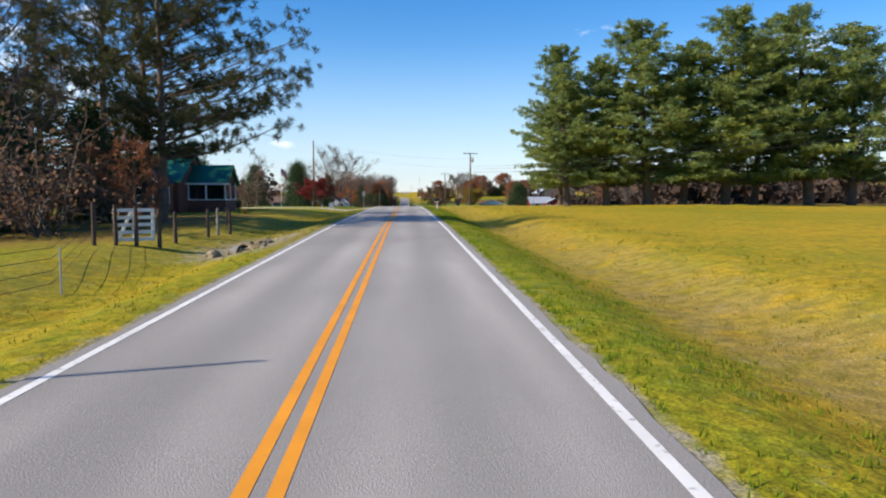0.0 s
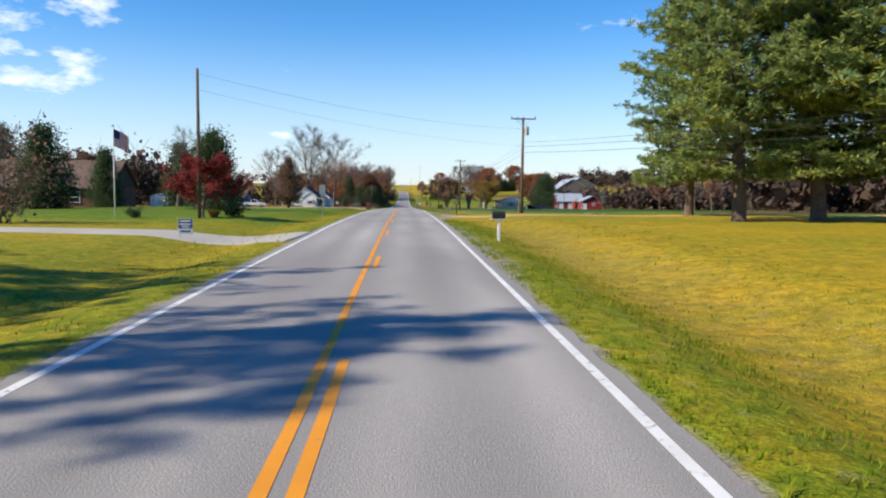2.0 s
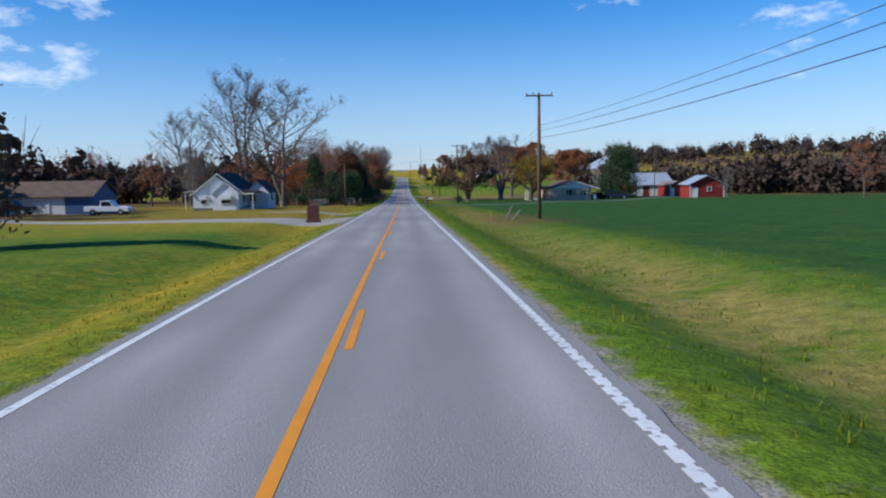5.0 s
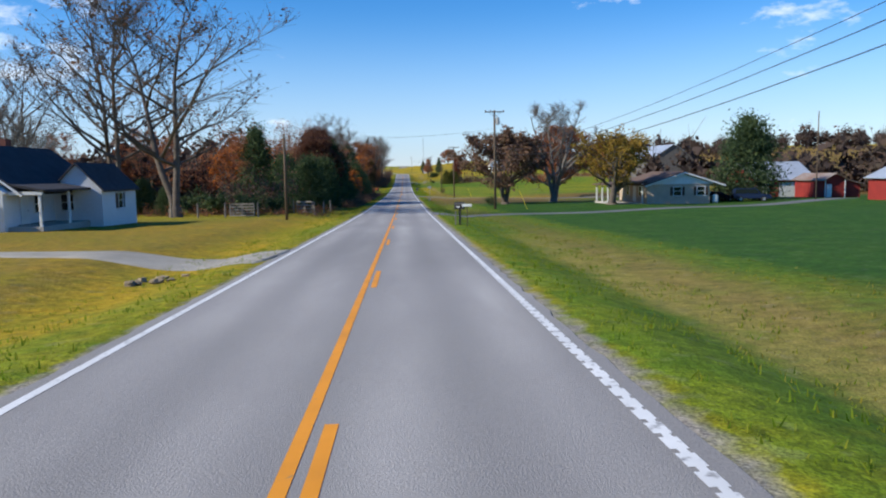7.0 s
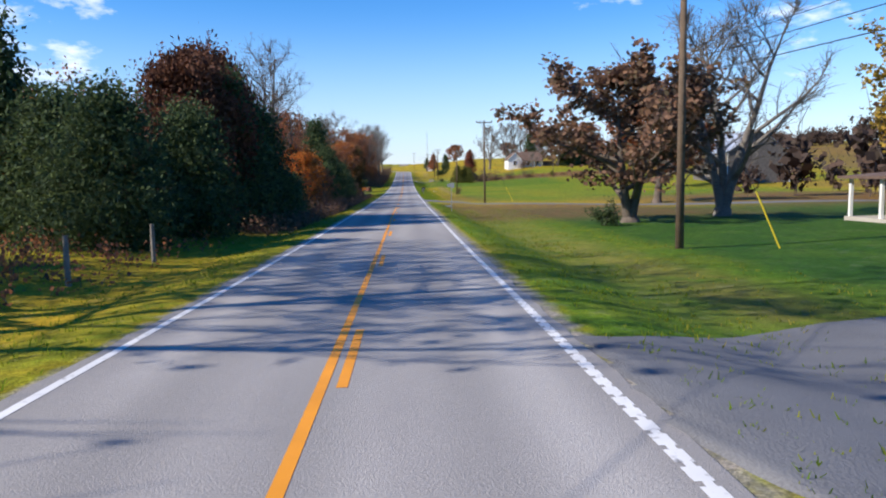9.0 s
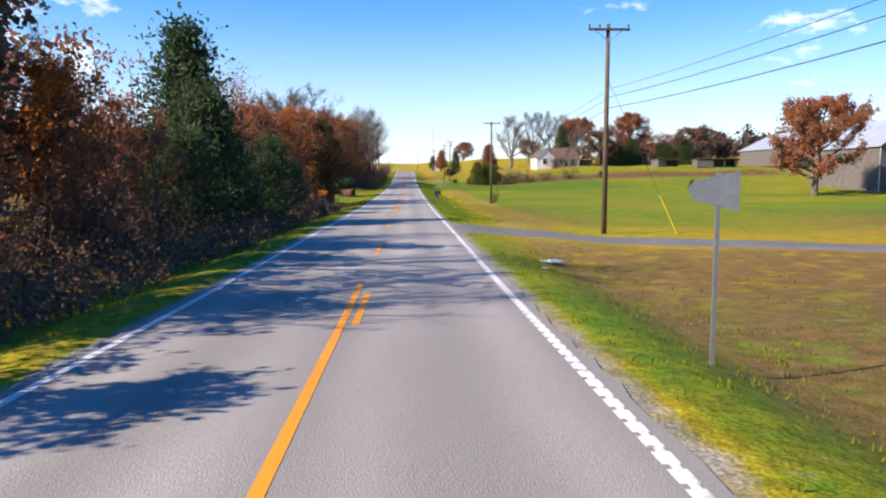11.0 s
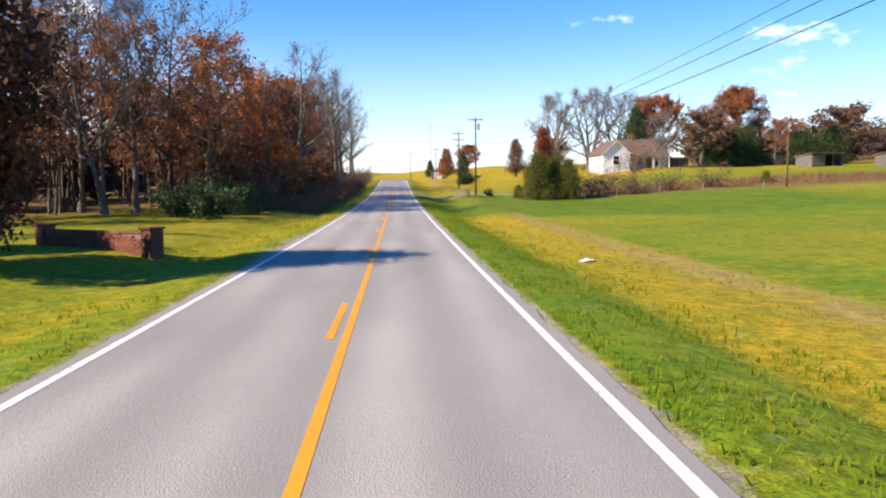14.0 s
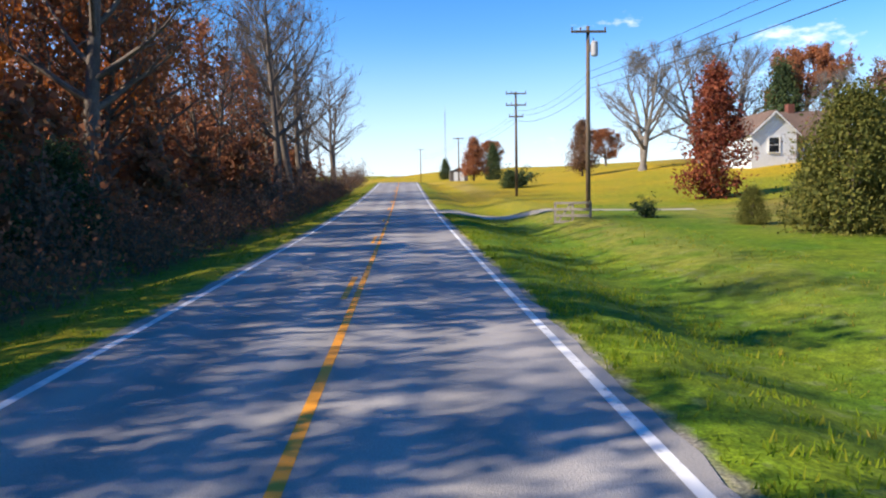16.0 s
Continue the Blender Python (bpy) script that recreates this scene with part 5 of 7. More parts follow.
def deep_woods(name, y0, y1, n, near, depth, mat, seed, label, leaves=430):
    """Trees deep in a wood, lower towards its edge, too many to tell apart."""
    r = np.random.RandomState(seed)
    wood, pts, size = Wood(), [], []
    for i in range(n):
        x = -near - depth * r.uniform(0, 1) ** 1.2
        y = r.uniform(y0, y1)
        h = min(24 if y > 400 else 9 + 6 * float(step(315, 345, y)), (abs(x) - 4.0) / 1.36) * r.uniform(0.7, 1.05)
        z = gz(x, y)
        p = limb(r, (x, y, z - 0.2), (r.normal(0, 0.05), r.normal(0, 0.05), 1), h, 4, 0.05, 0.02)
        wood.tube(p, 0.04 + 0.006 * h, 0.02, 4)
        bare = r.uniform() < 0.3
        for j in range(9):
            u = r.uniform(0.25, 0.95)
            o = p[min(int(u * 4), 3)] * (1 - u * 4 % 1) + p[min(int(u * 4) + 1, 4)] * (u * 4 % 1)
            a = r.uniform(0, 6.3)
            q = limb(r, o, (math.cos(a), math.sin(a), 0.75), h * 0.3 * (1.15 - u), 2, 0.1, 0.02)
            wood.tube(q, 0.045, 0.012, 3)
            m = leaves // 9 if not bare else leaves // 60
            k = r.uniform(0.25, 1.1, (m, 1))
            pts.append(q[0] + (q[2] - q[0]) * k + r.normal(0, 0.055 * h, (m, 3)))
    pts = np.concatenate(pts)
    me = quad_mesh(name, *leaf_quads(r, pts, 0.17))
    me.materials.append(mat)
    ob = tagged(new(name, me), label, "trees", kind="stuff")
    me2 = wood.mesh("stems")
    me2.materials.append(BARK)
    new("stems", me2).parent = ob


def undergrowth(name, x0, x1, y0, y1, n, h, mat, seed, label):
    """Tangled stems and small dead leaves along the foot of a wood."""
    r = np.random.RandomState(seed)
    wood, pts = Wood(), []
    for i in range(n):
        x, y = r.uniform(x0, x1), r.uniform(y0, y1)
        hh = h * r.uniform(0.4, 1.2) * (0.5 + 0.5 * (x - x1) / (x0 - x1))
        q = limb(r, (x, y, gz(x, y) - 0.05), (r.normal(0, 0.5), r.normal(0, 0.5), 1), hh, 2, 0.2, -0.03)
        wood.tube(q, 0.016, 0.005, 3)
        pts.append(q[1] + (q[2] - q[1]) * r.uniform(-0.7, 1, (18, 1)) + r.normal(0, 0.2, (18, 3)))
    me = quad_mesh(name, *leaf_quads(r, np.concatenate(pts), 0.065))
    me.materials.append(mat)
    ob = tagged(new(name, me), label, "undergrowth", kind="stuff")
    me2 = wood.mesh("stems")
    me2.materials.append(BARK)
    new("stems", me2).parent = ob


deep_woods("deep_woods", 300, 400, 75, 15, 24, WOODS_LEAF, 21, "deep russet and bare woods behind the roadside trees")
deep_woods("deep_woods", 474, 560, 120, 14.5, 25, WOODS_LEAF, 22, "tall russet and bare woods behind the roadside trees", 620)
deep_woods("young_woods", 476, 570, 90, 9.6, 7, WOODS_LEAF, 23, "crowded russet saplings along the edge of the woods", 560)
# this last strip of wood is added for its shade on the lawn
deep_woods("deep_woods", 448, 470, 16, 26, 14, WOODS_LEAF, 24, "tall russet woods added to shade the lawn by the brick walls", 600)
undergrowth("undergrowth", -12.5, -5.3, 304, 394, 3000, 2.0, DUSK_LEAF, 31, "tangled dead brush at the foot of the woods")
undergrowth("undergrowth", -17, -6.3, 477, 570, 3900, 3.0, WOODS_LEAF, 32, "tangled dead brush at the foot of the woods")
undergrowth("undergrowth", 26, 95, 502, 514, 1000, 0.72, WOODS_LEAF, 34, "tangled brown weeds along the field fence")
undergrowth("undergrowth", -24, -7.0, 274, 300, 500, 1.2, WOODS_LEAF, 33, "brown weeds along the fenced yard")


def far_woods(name, line, n, h, width, mat, seed, label):
    """A wood too far off to tell trees apart: crowns of loose leaf clumps with bare stems between, on the land's rise and fall."""
    r = np.random.RandomState(seed)
    n = int(n * 1.4)
    line = np.array(line, float)
    seg = np.linalg.norm(np.diff(line, axis=0), axis=1)
    s = np.concatenate([[0], np.cumsum(seg)])
    u = r.uniform(0, s[-1], n)
    x, y = np.interp(u, s, line[:, 0]) + r.normal(0, width, n), np.interp(u, s, line[:, 1]) + r.normal(0, width, n)
    hh = h * (0.5 + 0.75 * r.uniform(0, 1, n) ** 1.3) * (1 + 0.2 * np.sin(u * 0.07 + seed) + 0.1 * np.sin(u * 0.19 + 2 * seed))
    z = ground(x, y)
    wood = Wood()
    vs, qs, off = [], [], 0
    per = 170
    for i in range(n):
        wood.tube(np.array([(x[i], y[i], z[i] - 0.2), (x[i] + r.normal(0, 0.9), y[i], z[i] + hh[i] * 0.8)]), 0.08, 0.03, 3)
        for _ in range(3):
            a = r.uniform(0, 6.3)
            o = (x[i], y[i], z[i] + hh[i] * r.uniform(0.35, 0.7))
            wood.tube(np.array([o, np.array(o) + (math.cos(a) * hh[i] * 0.2, math.sin(a) * hh[i] * 0.2, hh[i] * 0.3)]), 0.07, 0.02, 3)
        # loose leaves outside, denser and coarser foliage inside
        k = np.where(np.arange(per) < per * 0.4, 0.70, 0.82)[:, None]
        c = r.normal(0, 1, (per, 3))
        c = c / np.linalg.norm(c, axis=1)[:, None] * r.uniform(0.25, 1.0, (per, 1)) * k * np.array((0.42, 0.40, 0.52)) * hh[i] * r.uniform(0.75, 1.25, 3)
        c[:, 2] = np.maximum(c[:, 2], -0.42 * hh[i])
        big = leaf_quads(r, c[:int(per * 0.4)] + (x[i], y[i], z[i] + hh[i] * 0.36), hh[i] * 0.07)
        fine_ = leaf_quads(r, c[int(per * 0.4):] + (x[i], y[i], z[i] + hh[i] * 0.42), hh[i] * 0.027)
        v, q = np.concatenate([big[0], fine_[0]]), np.concatenate([big[1], fine_[1] + len(big[0])])
        vs.append(v)
        qs.append(q + off)
        off += len(v)
    me = quad_mesh(name, np.concatenate(vs), np.concatenate(qs))
    me.materials.append(mat)
    ob = tagged(new(name, me), label, "trees", kind="stuff")
    me2 = wood.mesh("stems")
    me2.materials.append(BARK)
    st = new("stems", me2)
    st.parent = ob


for line, n, h, width, seed, text in FAR_WOODS:
    far_woods("far_woods", line, n, h, width, FAR_LEAF, seed, text)

# ---- drives ----
def drive(name, pts, widths, mat, label, lift=0.025, rough=0.25, seed=0):
    """A track laid over the ground along a line, with ragged sides."""
    r = np.random.RandomState(seed)
    pts, widths = np.array(pts, float), np.array(widths, float)
    seg = np.concatenate([[0], np.cumsum(np.linalg.norm(np.diff(pts, axis=0), axis=1))])
    s = np.arange(0, seg[-1] + 0.3, 0.2)
    c = np.stack([np.interp(s, seg, pts[:, 0]), np.interp(s, seg, pts[:, 1])], 1)
    k = np.ones(17) / 17
    c = np.stack([np.convolve(np.pad(c[:, i], 8, mode="edge"), k, "valid") for i in (0, 1)], 1)
    w = np.interp(s, seg, widths) / 2
    d = np.gradient(c, axis=0)
    d /= np.linalg.norm(d, axis=1)[:, None]
    nrm = np.stack([-d[:, 1], d[:, 0]], 1)
    cols = []
    for f in np.linspace(-1, 1, 9):
        jag = np.convolve(r.normal(0, rough, len(s)), [0.35, 0.6, 0.6, 0.35], "same") * (abs(f) == 1)
        cols.append(c + nrm * (w * f + jag)[:, None])
    p = np.stack(cols, 1)
    low = np.where(np.abs(np.linspace(-1, 1, 9)) == 1, -0.12, lift)[None, :]
    low = np.repeat(low, len(s), 0)
    low[0], low[-1] = -0.12, -0.12
    z = ground(p[..., 0], p[..., 1]) + low
    z = np.where(np.abs(p[..., 0]) < 3.34, z - 0.2, z)   # runs in under the edge of the road
    v = np.concatenate([p, z[..., None]], 2)
    i = np.arange(v.shape[0] * 9).reshape(-1, 9)
    me = quad_mesh(name, v.reshape(-1, 3), np.stack([i[:-1, :-1], i[1:, :-1], i[1:, 1:], i[:-1, 1:]], 2).reshape(-1, 4), True)
    me.materials.append(mat)
    return tagged(new(name, me), label, "driveway", kind="structure")


drive("driveway_1", [(-2.9, 89.4), (-9, 90.0), (-17, 90.9), (-30, 91.7)], [8, 4.5, 3.8, 3.5], CONCRETE, "pale concrete driveway to the brick house", rough=0.05)
drive("driveway_2", [(4.5, 117.6), (6.6, 118.9), (9, 120.5), (14, 122.5), (17, 123.7), (26, 127), (60, 139)], [5.4, 5.6, 4.8, 3.8, 3.6, 3.8, 4], DIRT, "bare straw-coloured dirt driveway", rough=0.4, seed=2)
drive("driveway_3", [(-2.9, 206.5), (-9, 207), (-20, 209), (-36, 216), (-50, 232)], [17, 12, 6, 4.5, 4.5], GRAVEL, "wide pale gravel driveway", rough=0.3, seed=4)
drive("driveway_4", [(-2.9, 231.4), (-6, 231.8), (-10, 232.8), (-16, 234)], [6.5, 4.6, 3.6, 2.0], GRAVEL, "narrow gravel driveway by the culvert", rough=0.2, seed=5)
drive("driveway_5", [(2.4, 272.4), (5.4, 273.4), (8, 276), (18, 278.5), (34, 284), (60, 300)], [9, 6, 4.5, 4, 4, 4], OLD_ASPHALT, "old asphalt driveway to the farm", rough=0.15, seed=6)
drive("driveway_6", [(2.2, 361.2), (4.2, 360.8), (6.6, 359.5), (9.5, 358.6), (15, 356.2), (40, 343), (70, 331)], [9.5, 6.8, 4.9, 4.5, 4.4, 4.4, 4.4], OLD_ASPHALT, "blue-grey asphalt side road", lift=0.045, rough=0.06, seed=7)
drive("driveway_7", [(3.0, 524), (7, 521), (12, 517.5), (19, 516)], [7, 3, 2.4, 1.6], GRAVEL, "pale gravel lane to the farmhouse", rough=0.15, seed=8)


# ---- poles and lines ----
def pole(x, y, top, arms, label, r=0.16, z0=None, lean=0.0, cans=0, guy=False, turn=0.0):
    """A wooden pole: arms are (height below the top, length, braces)."""
    z0 = gz(x, y) if z0 is None else z0
    h = top - z0
    ob = thing("utility_pole", pose(x, y, z0, 0, lean, turn), label, "utility pole")
    part("shaft", Geo().tube([(0, 0, -0.3), (0, 0, h * 0.5), (0, 0, h)], [r, r * 0.85, r * 0.65], 10), POLE_WOOD, ob, smooth=True)
    for drop, length, braces in arms:
        a = part("crossarm", Geo().box(-length / 2, -r * 0.65 - 0.12, h - drop - 0.06, length / 2, -r * 0.65, h - drop + 0.06), POLE_WOOD, ob, bevel=0.008)
        for sx in (-0.92, 0.92) if length < 1.6 else (-0.94, -0.45, 0.94):
            g = Geo()
            zz = h - drop + 0.06
            for k, (rr, dz) in enumerate([(0.018, 0.0), (0.05, 0.07), (0.035, 0.11), (0.05, 0.15)]):
                g.tube([(sx * length / 2, -r * 0.65 - 0.06, zz + dz - 0.02), (sx * length / 2, -r * 0.65 - 0.06, zz + dz + 0.04)], [rr, rr], 8)
            part("insulator", g, PORCELAIN, a)
        if braces:
            g = Geo()
            for sx in (-1, 1):
                g.tube([(0, -r * 0.65 - 0.03, h - drop - 0.62), (sx * length * 0.32, -r * 0.65 - 0.03, h - drop - 0.05)], [0.02, 0.02], 5)
            part("brace", g, GALV, ob)
    for i in range(cans):
        g = Geo().tube([(0.38, -0.05, h - 1.75), (0.38, -0.05, h - 1.70), (0.38, -0.05, h - 0.95), (0.38, -0.05, h - 0.88)], [0.17, 0.21, 0.21, 0.12], 14)
        can = part("transformer", g, GREY_PAINT, ob, "grey transformer can", smooth=False)
        part("bushing", Geo().tube([(0.34, -0.05, h - 0.9), (0.30, -0.05, h - 0.68)], [0.035, 0.025], 8), PORCELAIN, can)
        part("bracket", Geo().box(0.08, -0.09, h - 1.5, 0.22, -0.01, h - 1.1), GALV, can)
    if guy:
        part("guy_wire", Geo().tube([(0, 0, h * 0.75), (3.8, -0.6, 0.0)], [0.012, 0.012], 4), WIRE, ob)
        part("guy_guard", Geo().tube([(2.84, -0.45, h * 0.19), (3.8, -0.6, -0.02)], [0.035, 0.035], 6), material("yellow_plastic", (0.62, 0.47, 0.03), 0.6), ob, "yellow plastic guy guard")
    return ob


LINE = [  # x, y, top, arms
    (36.0, 48.0, 9.6, [(0.25, 2.3, True)], 0, False),
    (12.7, 131.2, 10.1, [(0.15, 2.5, True)], 1, False),
    (12.1, 206.0, 8.9, [(0.25, 2.2, False)], 0, False),
    (11.8, 293.4, 8.4, [(0.25, 2.3, True)], 1, True),
    (11.6, 363.0, 6.75, [(0.30, 2.2, True)], 0, True),
    (11.55, 416.0, 5.65, [(0.25, 2.1, False)], 0, False),
    (12.1, 516.3, 8.2, [(0.35, 2.1, False)], 1, False),
    (12.0, 543.6, 8.2, [(0.2, 2.0, False), (1.3, 2.0, False), (2.4, 1.4, False)], 0, False),
    (11.5, 612.0, 9.2, [(0.25, 2.1, False)], 0, False),
    (6.0, 690.0, 12.0, [(0.25, 2.1, False)], 0, False),
]
for x, y, top, arms, cans, guy in LINE:
    pole(x, y, top, arms, "weathered wooden utility pole with crossarm", cans=cans, guy=guy, r=0.17 if y < 300 else 0.15)
part("stub_post", Geo().tube([(12.35, 130.7, gz(12.3, 130.7) - 0.2), (12.35, 130.7, gz(12.3, 130.7) + 1.05)], [0.09, 0.09], 8), GREY_WOOD)
tagged(bpy.data.objects["stub_post"], "short grey wooden stub post beside the pole", "post")
pole(-12.25, 105.7, 10.3, [], "tall plain wooden pole in a garden", r=0.13, turn=10)
pole(-13.4, 5.6, 9.4, [], "slim wooden pole beside the verge", r=0.07)
pole(-8.6, 265.4, 4.3, [], "old plain wooden pole by the fence", r=0.12)
pole(53.7, 297.0, 8.1, [], "slim yard light pole without arms", r=0.09)
pole(49.0, 500.0, 4.6, [], "slim wooden pole at the field edge", r=0.11)


def cable(a, b, sag, r=0.011):
    a, b = np.array(a, float), np.array(b, float)
    k = np.linspace(0, 1, 15)[:, None]
    p = a + (b - a) * k
    p[:, 2] -= (4 * sag * k * (1 - k))[:, 0]
    ob = part("overhead_cable", Geo().tube(p, [r] * 15, 4, False), WIRE)
    tagged(ob, "thin dark overhead cable strung between poles", "cable", "overhead lines")


for (x0, y0, t0, *_), (x1, y1, t1, *_) in zip(LINE, LINE[1:]):
    span = math.hypot(x1 - x0, y1 - y0)
    for off, low, rr in ((0.2, 0.0, 0.011), (0.22, 0.42, 0.014), (0.2, 1.0, 0.016)):
        hang = [float(np.interp(y, [131, 206, 293, 363, 416, 516], [7.1, 7.65, 7.8, 7.7, 8.3, 8.3])) - low for y in (y0, y1)]
        cable((x0 + off, y0, gz(x0, y0) + hang[0]), (x1 + off, y1, gz(x1, y1) + hang[1]), span * 0.009 + 0.1 + float(np.interp(y0, [131, 206, 293, 416], [0.0, 0.85, 0.3, 0.35])), rr)
cable((12.5, 131.2, 9.0), (-12.3, 105.8, 10.0), 0.7, 0.007)
cable((12.5, 131.2, 7.3), (-12.3, 105.8, 9.0), 0.6, 0.006)
cable((11.8, 293.4, 6.2), (-8.6, 265.4, 4.1), 0.5)


# ---- buildings ----
def gable_roof(x0, x1, y0, y1, ze, zr, along, over=0.35, thick=0.14):
    """Two thick slopes over a box; along: the axis of the ridge."""
    g = Geo()
    if along == "y":
        xm = (x0 + x1) / 2
        s = (zr - ze) / (xm - x0)
        e0, e1 = (x0 - over, ze - s * over), (x1 + over, ze - s * over)
        g.prism([e0, (xm, zr), e1, (e1[0], e1[1] + thick), (xm, zr + thick), (e0[0], e0[1] + thick)], y0 - over, y1 + over)
    else:
        ym = (y0 + y1) / 2
        s = (zr - ze) / (ym - y0)
        m = Matrix.Rotation(radians(90), 4, "Z")
        e0, e1 = (y0 - over, ze - s * over), (y1 + over, ze - s * over)
        g.prism([e0, (ym, zr), e1, (e1[0], e1[1] + thick), (ym, zr + thick), (e0[0], e0[1] + thick)], -x1 - over, -x0 + over, m)
    return g


def gable_walls(x0, x1, y0, y1, ze, zr, along):
    g = Geo()
    if along == "y":
        g.prism([(x0, -0.4), (x1, -0.4), (x1, ze), ((x0 + x1) / 2, zr), (x0, ze)], y0, y1)
    else:
        m = Matrix.Rotation(radians(90), 4, "Z")
        g.prism([(y0, -0.4), (y1, -0.4), (y1, ze), ((y0 + y1) / 2, zr), (y0, ze)], -x1, -x0, m)
    return g


def window(parent, face, u, v, at, w=0.9, h=1.2, trim=WHITE_PAINT, shutters=None, panes=2):
    """A sash window with frame, glass, bar and sill on a wall; face names the wall's outward side."""
    ax = {"-y": 0, "+x": 90, "+y": 180, "-x": -90}[face]
    base = {"-y": (u, at), "+y": (u, at), "+x": (at, u), "-x": (at, u)}[face]
    m = pose(base[0], base[1], v, 0, 0, ax)
    g = Geo()
    for a in ((-w / 2 - 0.09, 0, -w / 2, h), (w / 2, 0, w / 2 + 0.09, h), (-w / 2 - 0.09, h, w / 2 + 0.09, h + 0.09), (-w / 2, h / 2 - 0.025, w / 2, h / 2 + 0.025)):
        g.box(a[0], -0.06, a[1], a[2], 0.05, a[3], m)
    win = part("window", g, trim, parent)
    part("pane", Geo().box(-w / 2, -0.015, 0, w / 2, 0.02, h, m), WINDOW_GLASS, win)
    part("sill", Geo().box(-w / 2 - 0.12, -0.11, -0.07, w / 2 + 0.12, 0.04, 0, m), trim, win)
    if shutters:
        for sx in (-1, 1):
            c = sx * (w / 2 + 0.27)
            part("shutter", Geo().box(c - 0.17, -0.05, 0, c + 0.17, -0.004, h, m), shutters, win)
    return win


def door(parent, face, u, at, w=0.95, h=2.05, mat=None, z=0.15, trim=WHITE_PAINT):
    ax = {"-y": 0, "+x": 90, "+y": 180, "-x": -90}[face]
    base = (u, at) if face in ("-y", "+y") else (at, u)
    m = pose(base[0], base[1], z, 0, 0, ax)
    g = Geo()
    for a in ((-w / 2 - 0.1, 0, -w / 2, h), (w / 2, 0, w / 2 + 0.1, h), (-w / 2 - 0.1, h, w / 2 + 0.1, h + 0.1)):
        g.box(a[0], -0.06, a[1], a[2], 0.05, a[3], m)
    d = part("door", Geo().box(-w / 2, -0.03, 0, w / 2, 0.02, h, m), mat or WHITE_PAINT, parent)
    part("door_frame", g, trim, d)
    part("door_knob", Geo().tube([m @ Vector((w * 0.4, -0.03, 1.0)), m @ Vector((w * 0.4, -0.09, 1.0))], [0.03, 0.03], 8), GALV, d)
    return d


def eave_trim(parent, x0, x1, y, ze, zr, over=0.35):
    """White rake boards on a gable that looks along -y."""
    xm = (x0 + x1) / 2
    s = (zr - ze) / (xm - x0)
    g = Geo()
    for a in (x0 - over, x1 + over):
        za = ze - s * over
        g.prism([(a, za - 0.16), (xm, zr - 0.16), (xm, zr + 0.02), (a, za + 0.02)], y - over - 0.04, y - over)
    part("rake_board", g, WHITE_PAINT, parent)


def house_at(x, y, label, cat="house", z=None):
    return thing("house", pose(x, y, gz(x, y) if z is None else z), label, cat)


def brick_green_house():
    z = gz(-20, 74)
    h = house_at(0, 0, "red brick house with a green metal roof", z=z)
    part("wall", gable_walls(-31, -20.4, 69.5, 80, 3.0, 5.75, "x"), BRICK, h, "red brick wall")
    part("roof", gable_roof(-31, -20.4, 69.5, 80, 3.0, 5.75, "x"), GREEN_ROOF, h, "green metal roof")
    part("wall", gable_walls(-25.6, -20.9, 65.6, 70, 2.9, 4.85, "y"), BRICK, h)
    part("roof", gable_roof(-25.6, -20.9, 65.6, 72.5, 2.9, 4.85, "y"), DARK_SHINGLE, h, "dark front gable roof")
    eave_trim(h, -25.6, -20.9, 65.6, 2.9, 4.85)
    window(h, "-y", -22.2, 1.0, 65.58, 1.5, 1.3)
    window(h, "+x", 67.8, 1.0, -20.88, 0.9, 1.3)
    # screened porch wing
    part("wall", Geo().box(-20.4, 72.3, -0.4, -16.7, 76.8, 1.15), BRICK, h)
    part("roof", gable_roof(-20.5, -16.7, 72.3, 76.8, 2.9, 4.55, "x"), GREEN_ROOF, h)
    part("gable", Geo().prism([(72.3, 2.85), (76.8, 2.85), (74.55, 4.5)], 16.72, 16.9, Matrix.Rotation(radians(90), 4, "Z")), BROWN_WOOD, h, "dark boarded gable end")
    part("porch_back", Geo().box(-20.35, 76.2, 1.15, -17, 76.6, 2.85), BROWN_WOOD, h)
    part("porch_screen", Geo().box(-20.3, 72.42, 1.15, -16.85, 72.46, 2.7), WINDOW_GLASS, h)
    part("porch_screen", Geo().box(-16.84, 72.5, 1.15, -16.8, 76.7, 2.7), WINDOW_GLASS, h)
    for px, py in [(-20.3, 72.4), (-18.6, 72.4), (-16.78, 72.4), (-16.78, 74.6), (-16.78, 76.7)]:
        part("porch_post", Geo().box(px - 0.07, py - 0.07, 1.15, px + 0.07, py + 0.07, 2.9), WHITE_PAINT, h)
    part("porch_rail", Geo().box(-20.4, 72.28, 1.15, -16.7, 72.5, 1.25), WHITE_PAINT, h)
    part("porch_rail", Geo().box(-16.86, 72.5, 1.15, -16.66, 76.8, 1.25), WHITE_PAINT, h)
    part("fascia", Geo().box(-20.6, 71.9, 2.66, -16.3, 71.96, 2.86), WHITE_PAINT, h)
    part("downpipe", Geo().box(-20.85, 65.5, 0, -20.77, 65.58, 2.8), WHITE_PAINT, h)
    # white annex
    part("wall", Geo().box(-24.2, 76.8, -0.4, -18.2, 83.2, 2.75), WHITE_SIDING, h, "white boarded annex wall")
    part("roof", Geo().prism([(-24.6, 3.3), (-17.7, 2.75), (-17.7, 2.9), (-24.6, 3.45)], 76.6, 83.7), BROWN_SHINGLE, h)
    door(h, "+x", 82.2, -18.18, mat=BROWN_WOOD)


